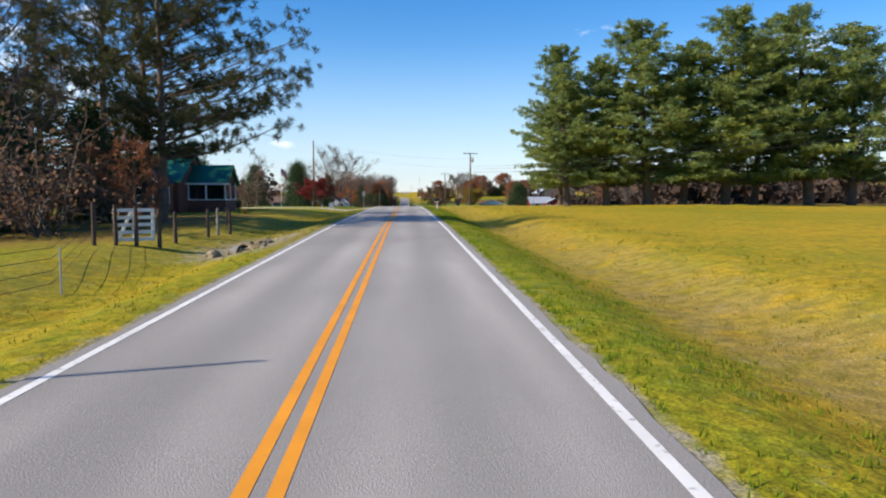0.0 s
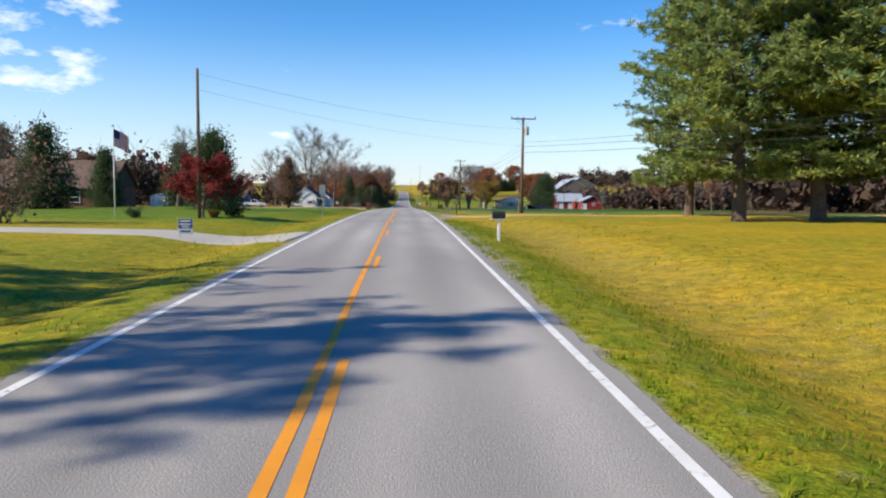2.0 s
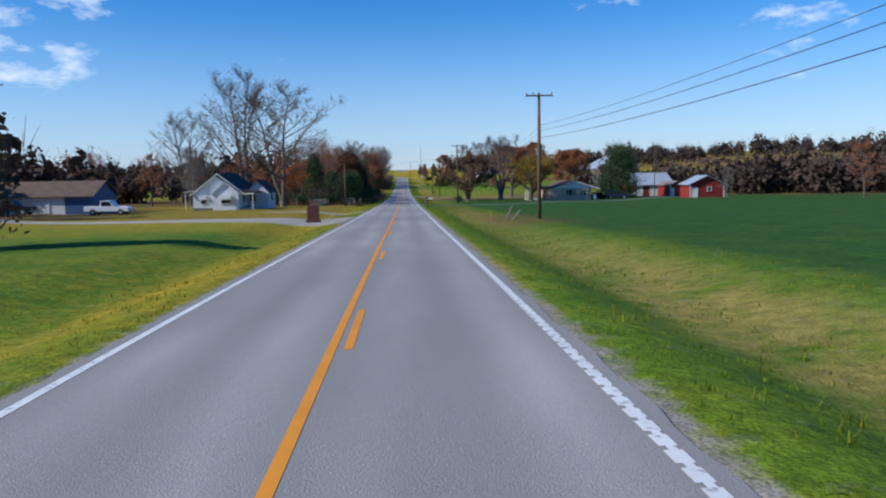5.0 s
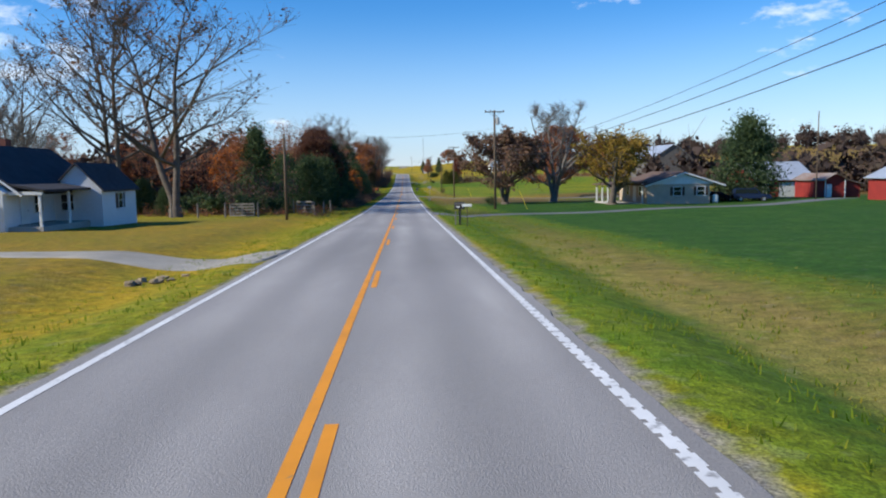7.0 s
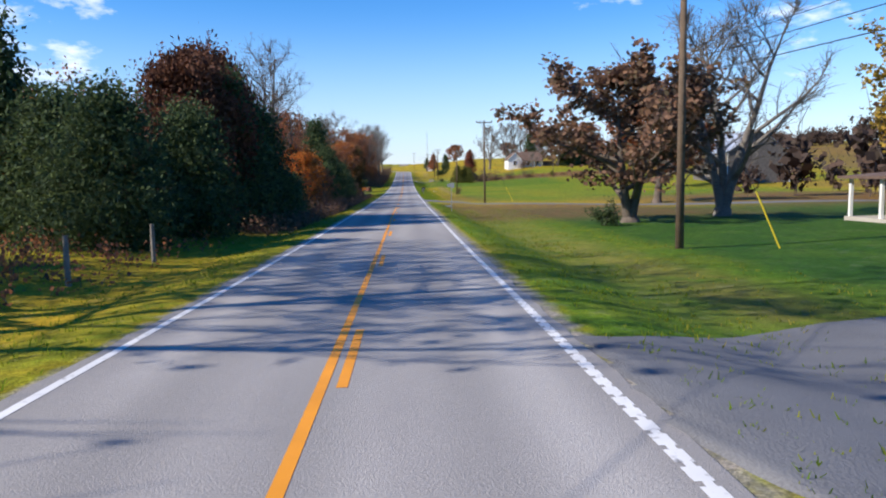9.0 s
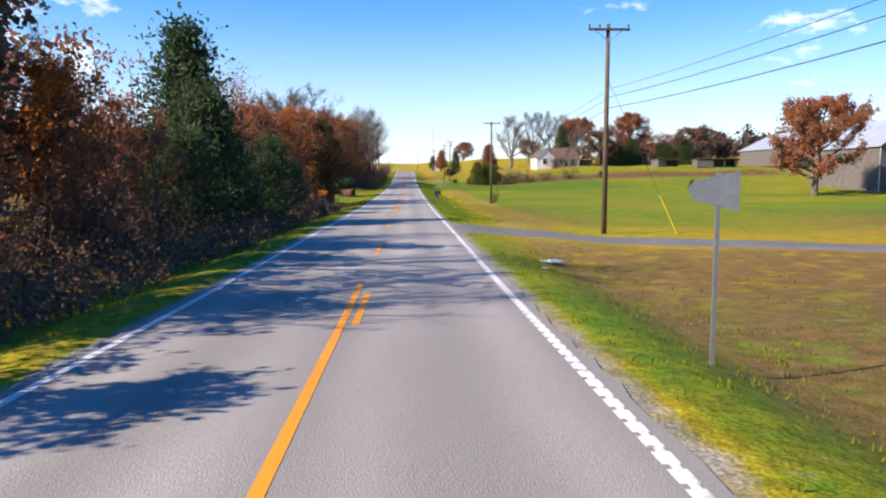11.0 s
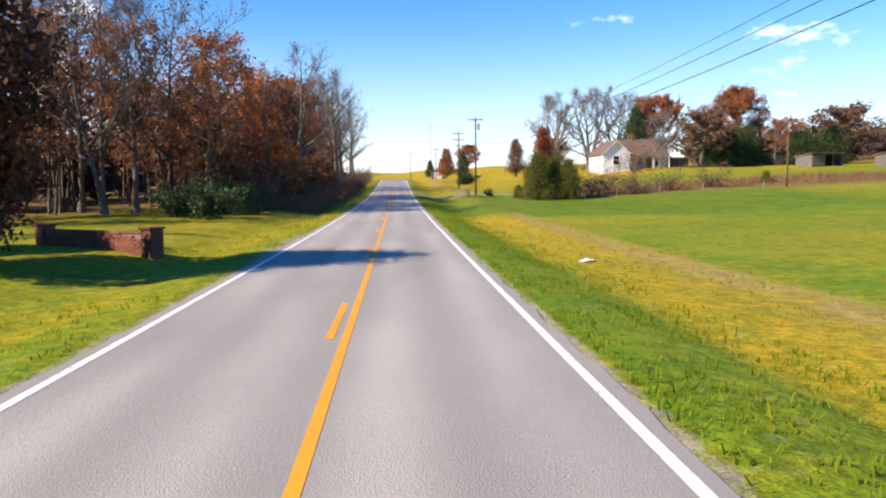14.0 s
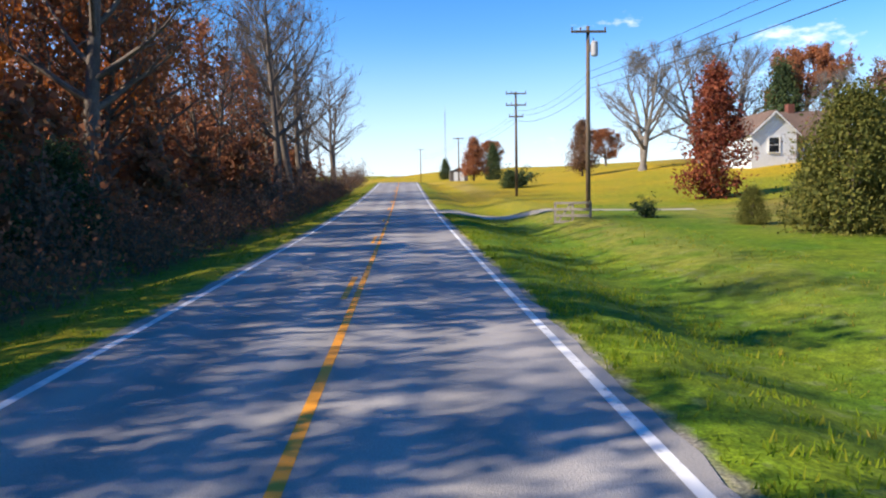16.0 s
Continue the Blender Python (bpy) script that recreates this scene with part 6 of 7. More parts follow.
def brown_brick_house():
    z = gz(-50, 172) - 0.2
    h = house_at(4, -7, "low brick house with a brown shingle roof", z=z)
    part("wall", gable_walls(-64, -44, 168, 178, 3.3, 6.9, "x"), BRICK, h)
    part("roof", gable_roof(-64, -44, 168, 178, 3.3, 6.9, "x", 0.5), BROWN_SHINGLE, h)
    for u in (-61, -57, -48.5):
        window(h, "-y", u, 1.1, 167.98, 1.1, 1.4)
    door(h, "-y", -53, 167.98, mat=BROWN_WOOD)
    part("gable", Geo().prism([(168.3, 3.2), (177.7, 3.2), (173, 6.6)], 43.9, 43.98, Matrix.Rotation(radians(90), 4, "Z")), BROWN_WOOD, h)
    window(h, "+x", 171, 1.1, -43.98)
    part("chimney", Geo().box(-57, 173.4, 5, -56, 174.4, 8.0), BRICK, h)


def white_house():
    z = gz(-25, 252) + 0.05
    h = house_at(0, 0, "white clapboard house with a dark shingle roof", z=z)
    h.matrix_world = pose(-24.5, 252, z) @ Matrix.Diagonal((0.87, 0.87, 0.87, 1)) @ pose(24.5, -252, 0)
    part("wall", gable_walls(-29.3, -22.2, 250, 263, 2.75, 5.65, "y"), WHITE_SIDING, h, "white clapboard wall")
    part("foundation", Geo().box(-29.35, 249.95, -0.5, -22.15, 263.05, 0.35), MORTAR, h)
    part("roof", gable_roof(-29.3, -21.2, 250.02, 263, 2.75, 5.9, "y", 0.4), DARK_SHINGLE, h)
    eave_trim(h, -29.3, -21.2, 250.02, 2.75, 5.9, 0.4)
    # lower front gable
    part("wall", gable_walls(-26.0, -21.9, 249.3, 251, 2.75, 4.5, "y"), WHITE_SIDING, h)
    part("roof", gable_roof(-26.0, -21.9, 249.3, 252, 2.75, 4.5, "y", 0.25, 0.1), WHITE_PAINT, h)
    part("porch_roof", Geo().prism([(-22.1, 3.15), (-19.4, 2.65), (-19.4, 2.8), (-22.1, 3.3)], 249.6, 259), DARK_SHINGLE, h)
    part("porch_beam", Geo().box(-22, 249.65, 2.45, -19.5, 249.85, 2.68), WHITE_PAINT, h)
    part("porch_floor", Geo().box(-22.2, 249.7, -0.3, -19.6, 257, 0.3), CONCRETE, h)
    for px, py in [(-19.75, 249.8), (-19.75, 254)]:
        part("porch_post", Geo().box(px - 0.08, py - 0.08, 0.3, px + 0.08, py + 0.08, 2.6), WHITE_PAINT, h)
    part("wall", gable_walls(-22.2, -18.6, 257, 264, 2.75, 4.6, "y"), WHITE_SIDING, h)
    part("roof", gable_roof(-22.2, -18.6, 257, 264, 2.75, 4.6, "y", 0.3), DARK_SHINGLE, h)
    for u, w in ((-27.6, 0.9), (-23.9, 1.5)):
        win = window(h, "-y", u, 1.05, 249.98 if u < -26 else 249.28, w, 1.15)
        yb = 249.98 if u < -26 else 249.28
        part("awning", Geo().prism([(u - w / 2 - 0.2, 2.3), (u + w / 2 + 0.2, 2.3), (u + w / 2 + 0.2, 2.36), (u - w / 2 - 0.2, 2.36)], yb - 0.7, yb - 0.05), WHITE_PAINT, win, "white metal awning")
        part("awning_skirt", Geo().box(u - w / 2 - 0.2, yb - 0.72, 1.72, u + w / 2 + 0.2, yb - 0.69, 2.32), WHITE_PAINT, win)
    window(h, "-y", -21.2, 1.1, 256.98, 0.9, 1.2)
    window(h, "+x", 260.5, 1.1, -18.58, 0.9, 1.2, shutters=BROWN_WOOD)
    window(h, "+x", 254.5, 1.1, -22.18, 1.2, 1.2)
    door(h, "+x", 252.5, -22.18, mat=WHITE_PAINT, z=0.3)
    part("chimney", Geo().box(-26.3, 257, 4.6, -25.5, 257.8, 6.6), BRICK, h)
    part("carport_roof", Geo().prism([(-34.5, 2.6), (-31.5, 3.1), (-29.4, 2.7), (-29.4, 2.8), (-31.5, 3.25), (-34.5, 2.75)], 262, 268), TIN_ROOF, h)
    for px in (-34.2, -29.7):
        for py in (262.4, 267.6):
            part("carport_post", Geo().box(px - 0.06, py - 0.06, -0.3, px + 0.06, py + 0.06, 2.7), WHITE_PAINT, h)


def farm_house():
    z = gz(36, 302)
    h = house_at(0, 0, "tan brick bungalow with a low brown roof", z=z)
    part("wall", gable_walls(32.3, 40.6, 299, 311, 2.6, 4.0, "y"), TAN_BRICK, h, "tan brick wall")
    part("roof", gable_roof(32.3, 42.0, 299, 311, 2.6, 4.15, "y", 0.5), BROWN_SHINGLE, h)
    part("gable", Geo().prism([(32.4, 2.62), (41.2, 2.62), (36.8, 4.05)], 298.9, 298.98), WHITE_PAINT, h, "pale blue-white boarded gable")
    eave_trim(h, 32.3, 42.0, 299, 2.6, 4.15, 0.5)
    for u in (36.3, 39.4):
        window(h, "-y", u, 1.15, 298.97, 1.0, 1.1, shutters=BROWN_WOOD)
    part("porch_roof", Geo().prism([(27.7, 2.55), (32.6, 2.9), (32.6, 3.05), (27.7, 2.7)], 299.6, 309), BROWN_SHINGLE, h)
    part("porch_floor", Geo().box(28.0, 299.8, -0.4, 32.3, 308.6, 0.25), CONCRETE, h)
    for py in (299.9, 302.6, 305.4, 308.3):
        part("porch_post", Geo().box(28.1, py - 0.09, 0.25, 28.28, py + 0.09, 2.6), WHITE_PAINT, h)
    part("porch_post", Geo().box(31.9, 299.85, 0.25, 32.1, 300.05, 2.75), WHITE_PAINT, h)
    door(h, "-x", 304, 32.28, mat=WHITE_PAINT, z=0.25)
    window(h, "-x", 301.6, 1.1, 32.28, 1.2, 1.2)
    window(h, "-x", 307, 1.1, 32.28, 1.2, 1.2)


def barn(x0, x1, y0, y1, ze, zr, wall, roof, label, doors=(), lean=None, z=None, wins=(), along="y"):
    z = gz((x0 + x1) / 2, (y0 + y1) / 2) if z is None else z
    h = thing("barn", pose(0, 0, z), label, "barn")
    part("wall", gable_walls(x0, x1, y0, y1, ze, zr, along), wall, h)
    part("roof", gable_roof(x0, x1, y0, y1, ze, zr, along, 0.4, 0.1), roof, h)
    for u, w, hh in doors:
        d = part("barn_door", Geo().box(u - w / 2, y0 - 0.07, 0, u + w / 2, y0 - 0.01, hh), WHITE_PAINT, h, "white painted barn door")
        g = Geo()
        for a in (-w / 2, w / 2 - 0.12):
            g.box(u + a, y0 - 0.1, 0, u + a + 0.12, y0 - 0.07, hh)
        g.box(u - w / 2, y0 - 0.1, hh - 0.12, u + w / 2, y0 - 0.07, hh)
        part("door_trim", g, WHITE_PAINT, d)
    for u in wins:
        window(h, "-y", u, 1.3, y0 - 0.02, 0.7, 0.8)
    part("corner_board", Geo().box(x0 - 0.03, y0 - 0.05, -0.2, x0 + 0.12, y0 - 0.003, ze), WHITE_PAINT, h)
    part("corner_board", Geo().box(x1 - 0.12, y0 - 0.05, -0.2, x1 + 0.03, y0 - 0.003, ze), WHITE_PAINT, h)
    if lean:
        a, b = (x1, x1 + lean) if lean > 0 else (x0 + lean, x0)
        hi, lo = ze, ze - 0.7
        part("lean_to_wall", Geo().prism([(a, -0.4), (b, -0.4), (b, lo if lean > 0 else hi), (a, hi if lean > 0 else lo)], y0 + 0.6, y1 - 0.6), wall, h)
        part("lean_to_roof", Geo().prism([(a - 0.15, (hi if lean > 0 else lo - 0.05) + 0.02), (b + 0.3, (lo - 0.05 if lean > 0 else hi) + 0.02), (b + 0.3, (lo + 0.05 if lean > 0 else hi + 0.1) + 0.02), (a - 0.15, (hi + 0.1 if lean > 0 else lo + 0.05) + 0.02)], y0 + 0.3, y1 - 0.3), RUSTY_TIN, h)
    return h


def open_shed(x, y, w, d, hgt, label, rot=0.0):
    h = thing("shed", pose(x, y, gz(x, y), 0, 0, rot), label, "shed")
    part("back_wall", Geo().box(-w / 2, d / 2 - 0.1, -0.3, w / 2, d / 2, hgt * 0.85), GREY_BOARD, h)
    for sx in (-1, 1):
        part("side_wall", Geo().box(sx * w / 2 - 0.05, -d / 2, -0.3, sx * w / 2 + 0.05, d / 2, hgt * 0.9), GREY_BOARD, h)
    part("partition", Geo().box(-w / 2 + 0.1, -d / 2, 0, -w / 2 + w * 0.38, -d / 2 + 0.08, hgt * 0.9), GREY_BOARD, h)
    part("roof", Geo().prism([(-d / 2 - 0.4, hgt + 0.1), (d / 2 + 0.3, hgt * 0.82), (d / 2 + 0.3, hgt * 0.82 + 0.1), (-d / 2 - 0.4, hgt + 0.2)], -w / 2 - 0.3, w / 2 + 0.3, Matrix.Rotation(radians(90), 4, "Z")), RUSTY_TIN, h)
    for k in range(3):
        px = -w / 2 + w * (0.4 + 0.28 * k)
        part("post", Geo().box(px - 0.07, -d / 2, -0.2, px + 0.07, -d / 2 + 0.14, hgt), GREY_BOARD, h)
    return h


def old_farmhouse():
    h = house_at(0, 0, "old white farmhouse with a worn brown roof")
    h.matrix_world = pose(-1.25, -107.6, gz(47, 560) - 0.1) @ Matrix.Diagonal((1.25, 1.25, 1.25, 1))
    part("wall", gable_walls(35.0, 39.4, 532.5, 541, 3.0, 5.0, "y"), WHITE_SIDING, h)
    part("roof", gable_roof(35.0, 39.4, 532.5, 541, 3.0, 5.0, "y", 0.3), BROWN_SHINGLE, h)
    eave_trim(h, 35.0, 39.4, 532.5, 3.0, 5.0, 0.3)
    part("wall", gable_walls(39.2, 46.5, 535, 541.5, 2.9, 5.4, "x"), WHITE_SIDING, h)
    part("roof", gable_roof(39.0, 46.5, 535, 541.5, 2.9, 5.4, "x", 0.3), BROWN_SHINGLE, h)
    part("porch_roof", Geo().prism([(533.0, 2.3), (535.2, 2.75), (535.2, 2.85), (533.0, 2.4)], -46.5, -40.5, Matrix.Rotation(radians(90), 4, "Z")), BROWN_SHINGLE, h)
    for px in (41, 43.6, 46.2):
        part("porch_post", Geo().box(px - 0.07, 533.1, -0.2, px + 0.07, 533.24, 2.35), WHITE_PAINT, h)
    window(h, "-y", 37.2, 1.1, 532.48, 1.0, 1.4)
    for u in (42, 45):
        window(h, "-y", u, 1.0, 534.98, 0.9, 1.3)
    door(h, "-y", 43.5, 534.98, mat=BROWN_WOOD)
    part("chimney", Geo().box(41.5, 538, 4.8, 42.2, 538.7, 6.3), BRICK, h)
    part("annex", Geo().box(47.2, 536, -0.3, 50.6, 540, 2.2), GREY_BOARD, h)
    part("annex_roof", Geo().box(47.0, 535.6, 2.2, 50.9, 540.3, 2.35), RUSTY_TIN, h)


def garage():
    z = gz(-46, 247)
    h = thing("garage", pose(0, 0, z), "long white garage with a grey roof and blue end", "garage")
    part("wall", gable_walls(-53.5, -43.0, 243, 251, 2.4, 4.2, "x"), WHITE_SIDING, h)
    part("wall", gable_walls(-43.0, -39.5, 243, 251, 2.4, 4.2, "x"), BLUE_PAINT, h, "shaded blue end wall")
    part("roof", gable_roof(-53.5, -39.5, 243, 251, 2.4, 4.2, "x", 0.4), BROWN_SHINGLE, h)
    part("garage_door", Geo().box(-51.5, 242.93, 0, -48.6, 242.99, 2.1), WHITE_PAINT, h)
    door(h, "-y", -45.5, 242.98)


def small_shed(x, y, w, d, hgt, wall, label):
    h = thing("garden_shed", pose(x, y, gz(x, y)), label, "shed")
    part("wall", gable_walls(-w / 2, w / 2, -d / 2, d / 2, hgt, hgt + w * 0.2, "y"), wall, h)
    part("roof", gable_roof(-w / 2, w / 2, -d / 2, d / 2, hgt, hgt + w * 0.2, "y", 0.15, 0.06), TIN_ROOF, h)
    part("shed_door", Geo().box(-w * 0.3, -d / 2 - 0.04, 0, w * 0.3, -d / 2 - 0.005, hgt * 0.92), WHITE_PAINT, h)


brick_green_house()
brown_brick_house()
white_house()
garage()
small_shed(-49.3, 210, 3.1, 2.6, 1.9, WHITE_SIDING, "small white metal garden shed")
farm_house()
barn(56, 65.6, 318, 329, 2.9, 5.6, RED_BOARD, TIN_ROOF, "red barn with white doors and tin roof", [(61.7, 3.6, 2.4), (57.4, 1.6, 2.6)], along="x")
barn(57.3, 64.2, 287, 292, 2.7, 4.3, RED_BOARD, TIN_ROOF, "red board shed with a pale tin roof", [(58.3, 1.2, 2.0)], None, None, [61.2])
barn(104, 124, 522, 546, 4.6, 9.6, GREY_BOARD, TIN_ROOF, "large weathered barn with a pale tin roof")
bz = gz(92, 455)
barn(83.5, 100, 448, 470, 4.2 - bz, 9.4 - bz, GREY_BOARD, TIN_ROOF, "old dark barn with a pale tin roof on the rise", z=bz)
barn(60.8, 63.8, 307, 315, 2.7, 3.5, RED_BOARD, RUSTY_TIN, "narrow red shed with a rusty tin roof", [(61.4, 0.7, 2.0)], 2.6)
old_farmhouse()
open_shed(80, 545, 6.5, 4.5, 2.2, "open grey wooden shed with a tin roof", 8)
open_shed(91, 534, 11.5, 5, 2.3, "long open grey shed with a rusty roof", -6)
open_shed(84, 566, 6, 4, 2.6, "small dark shed behind the farmhouse", 0)
small_shed(-74, 300, 6, 5, 2.6, WHITE_SIDING, "white outbuilding with a tin roof behind the trees")
small_shed(13.5, 640, 4, 4, 2.4, GREY_BOARD, "grey outbuilding near the crest")


# ---- vehicles ----
def wheel_at(parent, x, y, z, r, w=0.2):
    ty = part("wheel", Geo().tube([(x - w / 2, y, z), (x - w / 2 + 0.03, y, z), (x + w / 2 - 0.03, y, z), (x + w / 2, y, z)], [r * 0.9, r, r, r * 0.9], 16), RUBBER, parent)
    part("rim", Geo().tube([(x - w / 2 - 0.01, y, z), (x + w / 2 + 0.01, y, z)], [r * 0.55, r * 0.55], 12), GALV, ty)


def vehicle(x, y, turn, paint, kind, label, dz=0.0):
    """kind: pickup, car or suv; it stands along its own y axis, nose to -y."""
    v = thing("pickup_truck" if kind == "pickup" else "car", pose(x, y, gz(x, y) + dz, 0, 0, turn), label, "pickup truck" if kind == "pickup" else "car")
    m = Matrix.Rotation(radians(90), 4, "Z")
    if kind == "pickup":
        body = [(-2.7, 0.45), (2.75, 0.5), (2.75, 1.15), (0.75, 1.12), (-0.9, 1.12), (-2.6, 1.02), (-2.75, 0.7)]
        cab = [(-1.05, 1.1), (0.85, 1.1), (0.75, 1.78), (0.6, 1.84), (-0.35, 1.84)]
        bw, axles, r = 0.95, (-1.75, 1.65), 0.39
    elif kind == "suv":
        body = [(-2.3, 0.42), (2.3, 0.45), (2.32, 1.05), (-1.0, 1.05), (-2.2, 0.95), (-2.36, 0.7)]
        cab = [(-1.2, 1.04), (2.28, 1.04), (2.1, 1.7), (1.8, 1.76), (-0.5, 1.76)]
        bw, axles, r = 0.92, (-1.45, 1.4), 0.36
    else:
        body = [(-2.25, 0.35), (2.3, 0.38), (2.3, 0.88), (1.3, 0.95), (-0.9, 0.92), (-2.15, 0.78), (-2.32, 0.55)]
        cab = [(-1.0, 0.9), (1.55, 0.9), (0.95, 1.4), (-0.15, 1.42)]
        bw, axles, r = 0.88, (-1.4, 1.35), 0.32
    part("body", Geo().prism(body, -bw, bw, m), paint, v, bevel=0.05)
    part("cab", Geo().prism(cab, -bw + 0.1, bw - 0.1, m), paint, v, bevel=0.06)
    cx = [p[0] for p in cab]
    z0, z1 = cab[0][1] + 0.06, max(p[1] for p in cab) - 0.1
    for sx in (-1, 1):
        part("side_window", Geo().prism([(min(cx) + 0.35, z0), (max(cx) - 0.18, z0), (max(cx) - 0.28, z1), (min(cx) + 0.72, z1)], sx * (bw - 0.085) - 0.01, sx * (bw - 0.085) + 0.01, m), WINDOW_GLASS, v)
        part("headlight", Geo().box(sx * (bw - 0.3) - 0.16, body[-1][0] + 0.0, 0.66, sx * (bw - 0.3) + 0.16, body[-1][0] + 0.12, 0.84), GALV, v)
        for ay in axles:
            wheel_at(v, sx * (bw - 0.08), ay, r, r)
    part("bumper", Geo().box(-bw, body[-1][0] - 0.06, 0.38, bw, body[-1][0] + 0.08, 0.58), GALV if kind == "pickup" else paint, v, bevel=0.03)
    return v


vehicle(-47.6, 239, 90, CAR_BLACK, "pickup", "dark and silver pickup truck parked by the garage")
vehicle(-36.2, 240, 90, CAR_WHITE, "pickup", "white pickup truck parked on the grass")
vehicle(46.6, 300, 75, CAR_BLUE, "suv", "dark blue car parked beside the bungalow")
vehicle(43.4, 303, 100, CAR_BLACK, "car", "black car parked beside the bungalow")
vehicle(52.5, 313, 90, CAR_WHITE, "car", "white car parked in front of the barn")
vehicle(-25, 352, 70, CAR_WHITE, "suv", "white van parked among the trees")
tank = thing("gas_tank", pose(41.6, 299.6, gz(41.6, 299.6)), "small white gas tank beside the bungalow", "tank")
part("tank", Geo().tube([(0, 0, 0.1), (0, 0, 0.2), (0, 0, 1.0), (0, 0, 1.15)], [0.3, 0.38, 0.38, 0.15], 14), WHITE_PAINT, tank)
part("foot", Geo().box(-0.3, -0.3, -0.05, 0.3, 0.3, 0.1), CONCRETE, tank)


# ---- roadside furniture ----
def mailbox_shell(w, h, l):
    """Flat floor, straight sides and a half-round top; along y."""
    o = [(-w / 2, 0), (w / 2, 0), (w / 2, h - w / 2)]
    o += [(w / 2 * math.cos(a), h - w / 2 + w / 2 * math.sin(a)) for a in np.linspace(0.2, math.pi - 0.2, 8)]
    o += [(-w / 2, h - w / 2)]
    return Geo().prism(o, -l / 2, l / 2)


def number_bars(parent, x, y, z, n, s, m=None):
    for i in range(n):
        part("number_bar", Geo().box(x - 0.003, y + i * s, z, x + 0.003, y + i * s + s * 0.6, z + s * 1.5, m), WHITE_PAINT, parent)


def mailbox(x, y, hgt, post_mat, label, size=(0.26, 0.34, 0.56), turn=90, bars=0, brace=False, dz=0.0):
    """A box whose mouth looks at the road."""
    b = thing("mailbox", pose(x, y, gz(x, y) + dz, 0, 0, turn), label, "mailbox")
    w, h, l = size
    part("post", Geo().box(-0.055, -0.055, -0.3, 0.055, 0.055, hgt), post_mat, b, bevel=0.006)
    part("platform", Geo().box(-w / 2 + 0.01, -l / 2 - 0.02, hgt, w / 2 - 0.01, l / 2 + 0.12, hgt + 0.035), post_mat, b, bevel=0.004)
    g = mailbox_shell(w, h, l)
    g.v[-1] = g.v[-1] + (0, 0, hgt + 0.037)
    shell = part("box", g, BLACK_PAINT, b, bevel=0.012)
    d = mailbox_shell(w + 0.02, h + 0.015, 0.03)
    d.v[-1] = d.v[-1] + (0, l / 2 + 0.01, hgt + 0.035)
    part("flap", d, BLACK_PAINT, shell, bevel=0.006)
    part("flag", Geo().box(w / 2 + 0.004, -0.02, hgt + h * 0.55, w / 2 + 0.012, 0.20, hgt + h * 0.63), FLAG_RED, shell, "small red signal flag")
    if brace:
        part("arm", Geo().prism([(-0.04, hgt - 0.42), (0.04, hgt - 0.42), (0.04, hgt), (-0.04, hgt)], 0.05, 0.32), post_mat, b)
    for i in range(bars):
        part("number_bar", Geo().box(-w / 2 - 0.006, -0.06 + i * 0.055, hgt + 0.12, -w / 2 - 0.001, -0.025 + i * 0.055, hgt + 0.2), WHITE_PAINT, shell)
    return b


mailbox(4.85, 88.6, 0.93, WHITE_PAINT, "black mailbox on a white post", (0.24, 0.30, 0.52), 90, 0)
mailbox(6.0, 129.6, 0.98, BROWN_WOOD, "black mailbox with a number on a dark post", (0.22, 0.27, 0.52), 78, 5)
mailbox(4.35, 251.6, 0.98, BLACK_PAINT, "large black mailbox on a leaning black post", (0.34, 0.42, 0.58), 65, 4)
tube_ob = thing("newspaper_tube", pose(4.75, 250.9, gz(4.75, 250.9), 0, 0, 80), "white newspaper tube on a thin post", "newspaper tube")
part("post", Geo().tube([(0, 0, -0.3), (0, 0, 1.2)], [0.025, 0.025], 8), BROWN_WOOD, tube_ob)
part("tube", Geo().box(-0.11, -0.3, 1.2, 0.11, 0.3, 1.36), WHITE_PAINT, tube_ob, bevel=0.02)
part("small_post", Geo().box(4.02, 251.3, gz(4.0, 251.3) - 0.2, 4.10, 251.38, gz(4.0, 251.3) + 0.85), GREY_WOOD)
tagged(bpy.data.objects["small_post"], "short grey wooden stake beside the mailbox", "post")
mailbox(4.42, 407.0, 0.83, GREY_WOOD, "large black mailbox on a grey bracketed post", (0.40, 0.46, 0.66), 90, 4, True)
part("iron_stake", Geo().tube([(4.0, 407.1, gz(4.0, 407) - 0.2), (4.08, 407.1, gz(4.0, 407) + 1.0)], [0.022, 0.022], 6), BLACK_PAINT)
tagged(bpy.data.objects["iron_stake"], "thin black iron stake under the mailbox", "post")


def road_sign(x, y, outline, z0, post_top, face, label, turn=0.0, lean=0.0, thick=0.006, post=GALV):
    s = thing("road_sign", pose(x, y, gz(x, y), 0, lean, turn), label, "road sign")
    part("post", Geo().box(-0.03, 0.0, -0.4, 0.03, 0.035, post_top), post, s)
    part("panel", Geo().prism([(a, b + z0) for a, b in outline], -thick - 0.002, -0.002), face, s)
    for dz in (0.12, 0.42):
        part("bolt", Geo().tube([(0, -0.008 - thick, z0 + dz), (0, -0.002, z0 + dz)], [0.014, 0.014], 6), GALV, s)
    return s


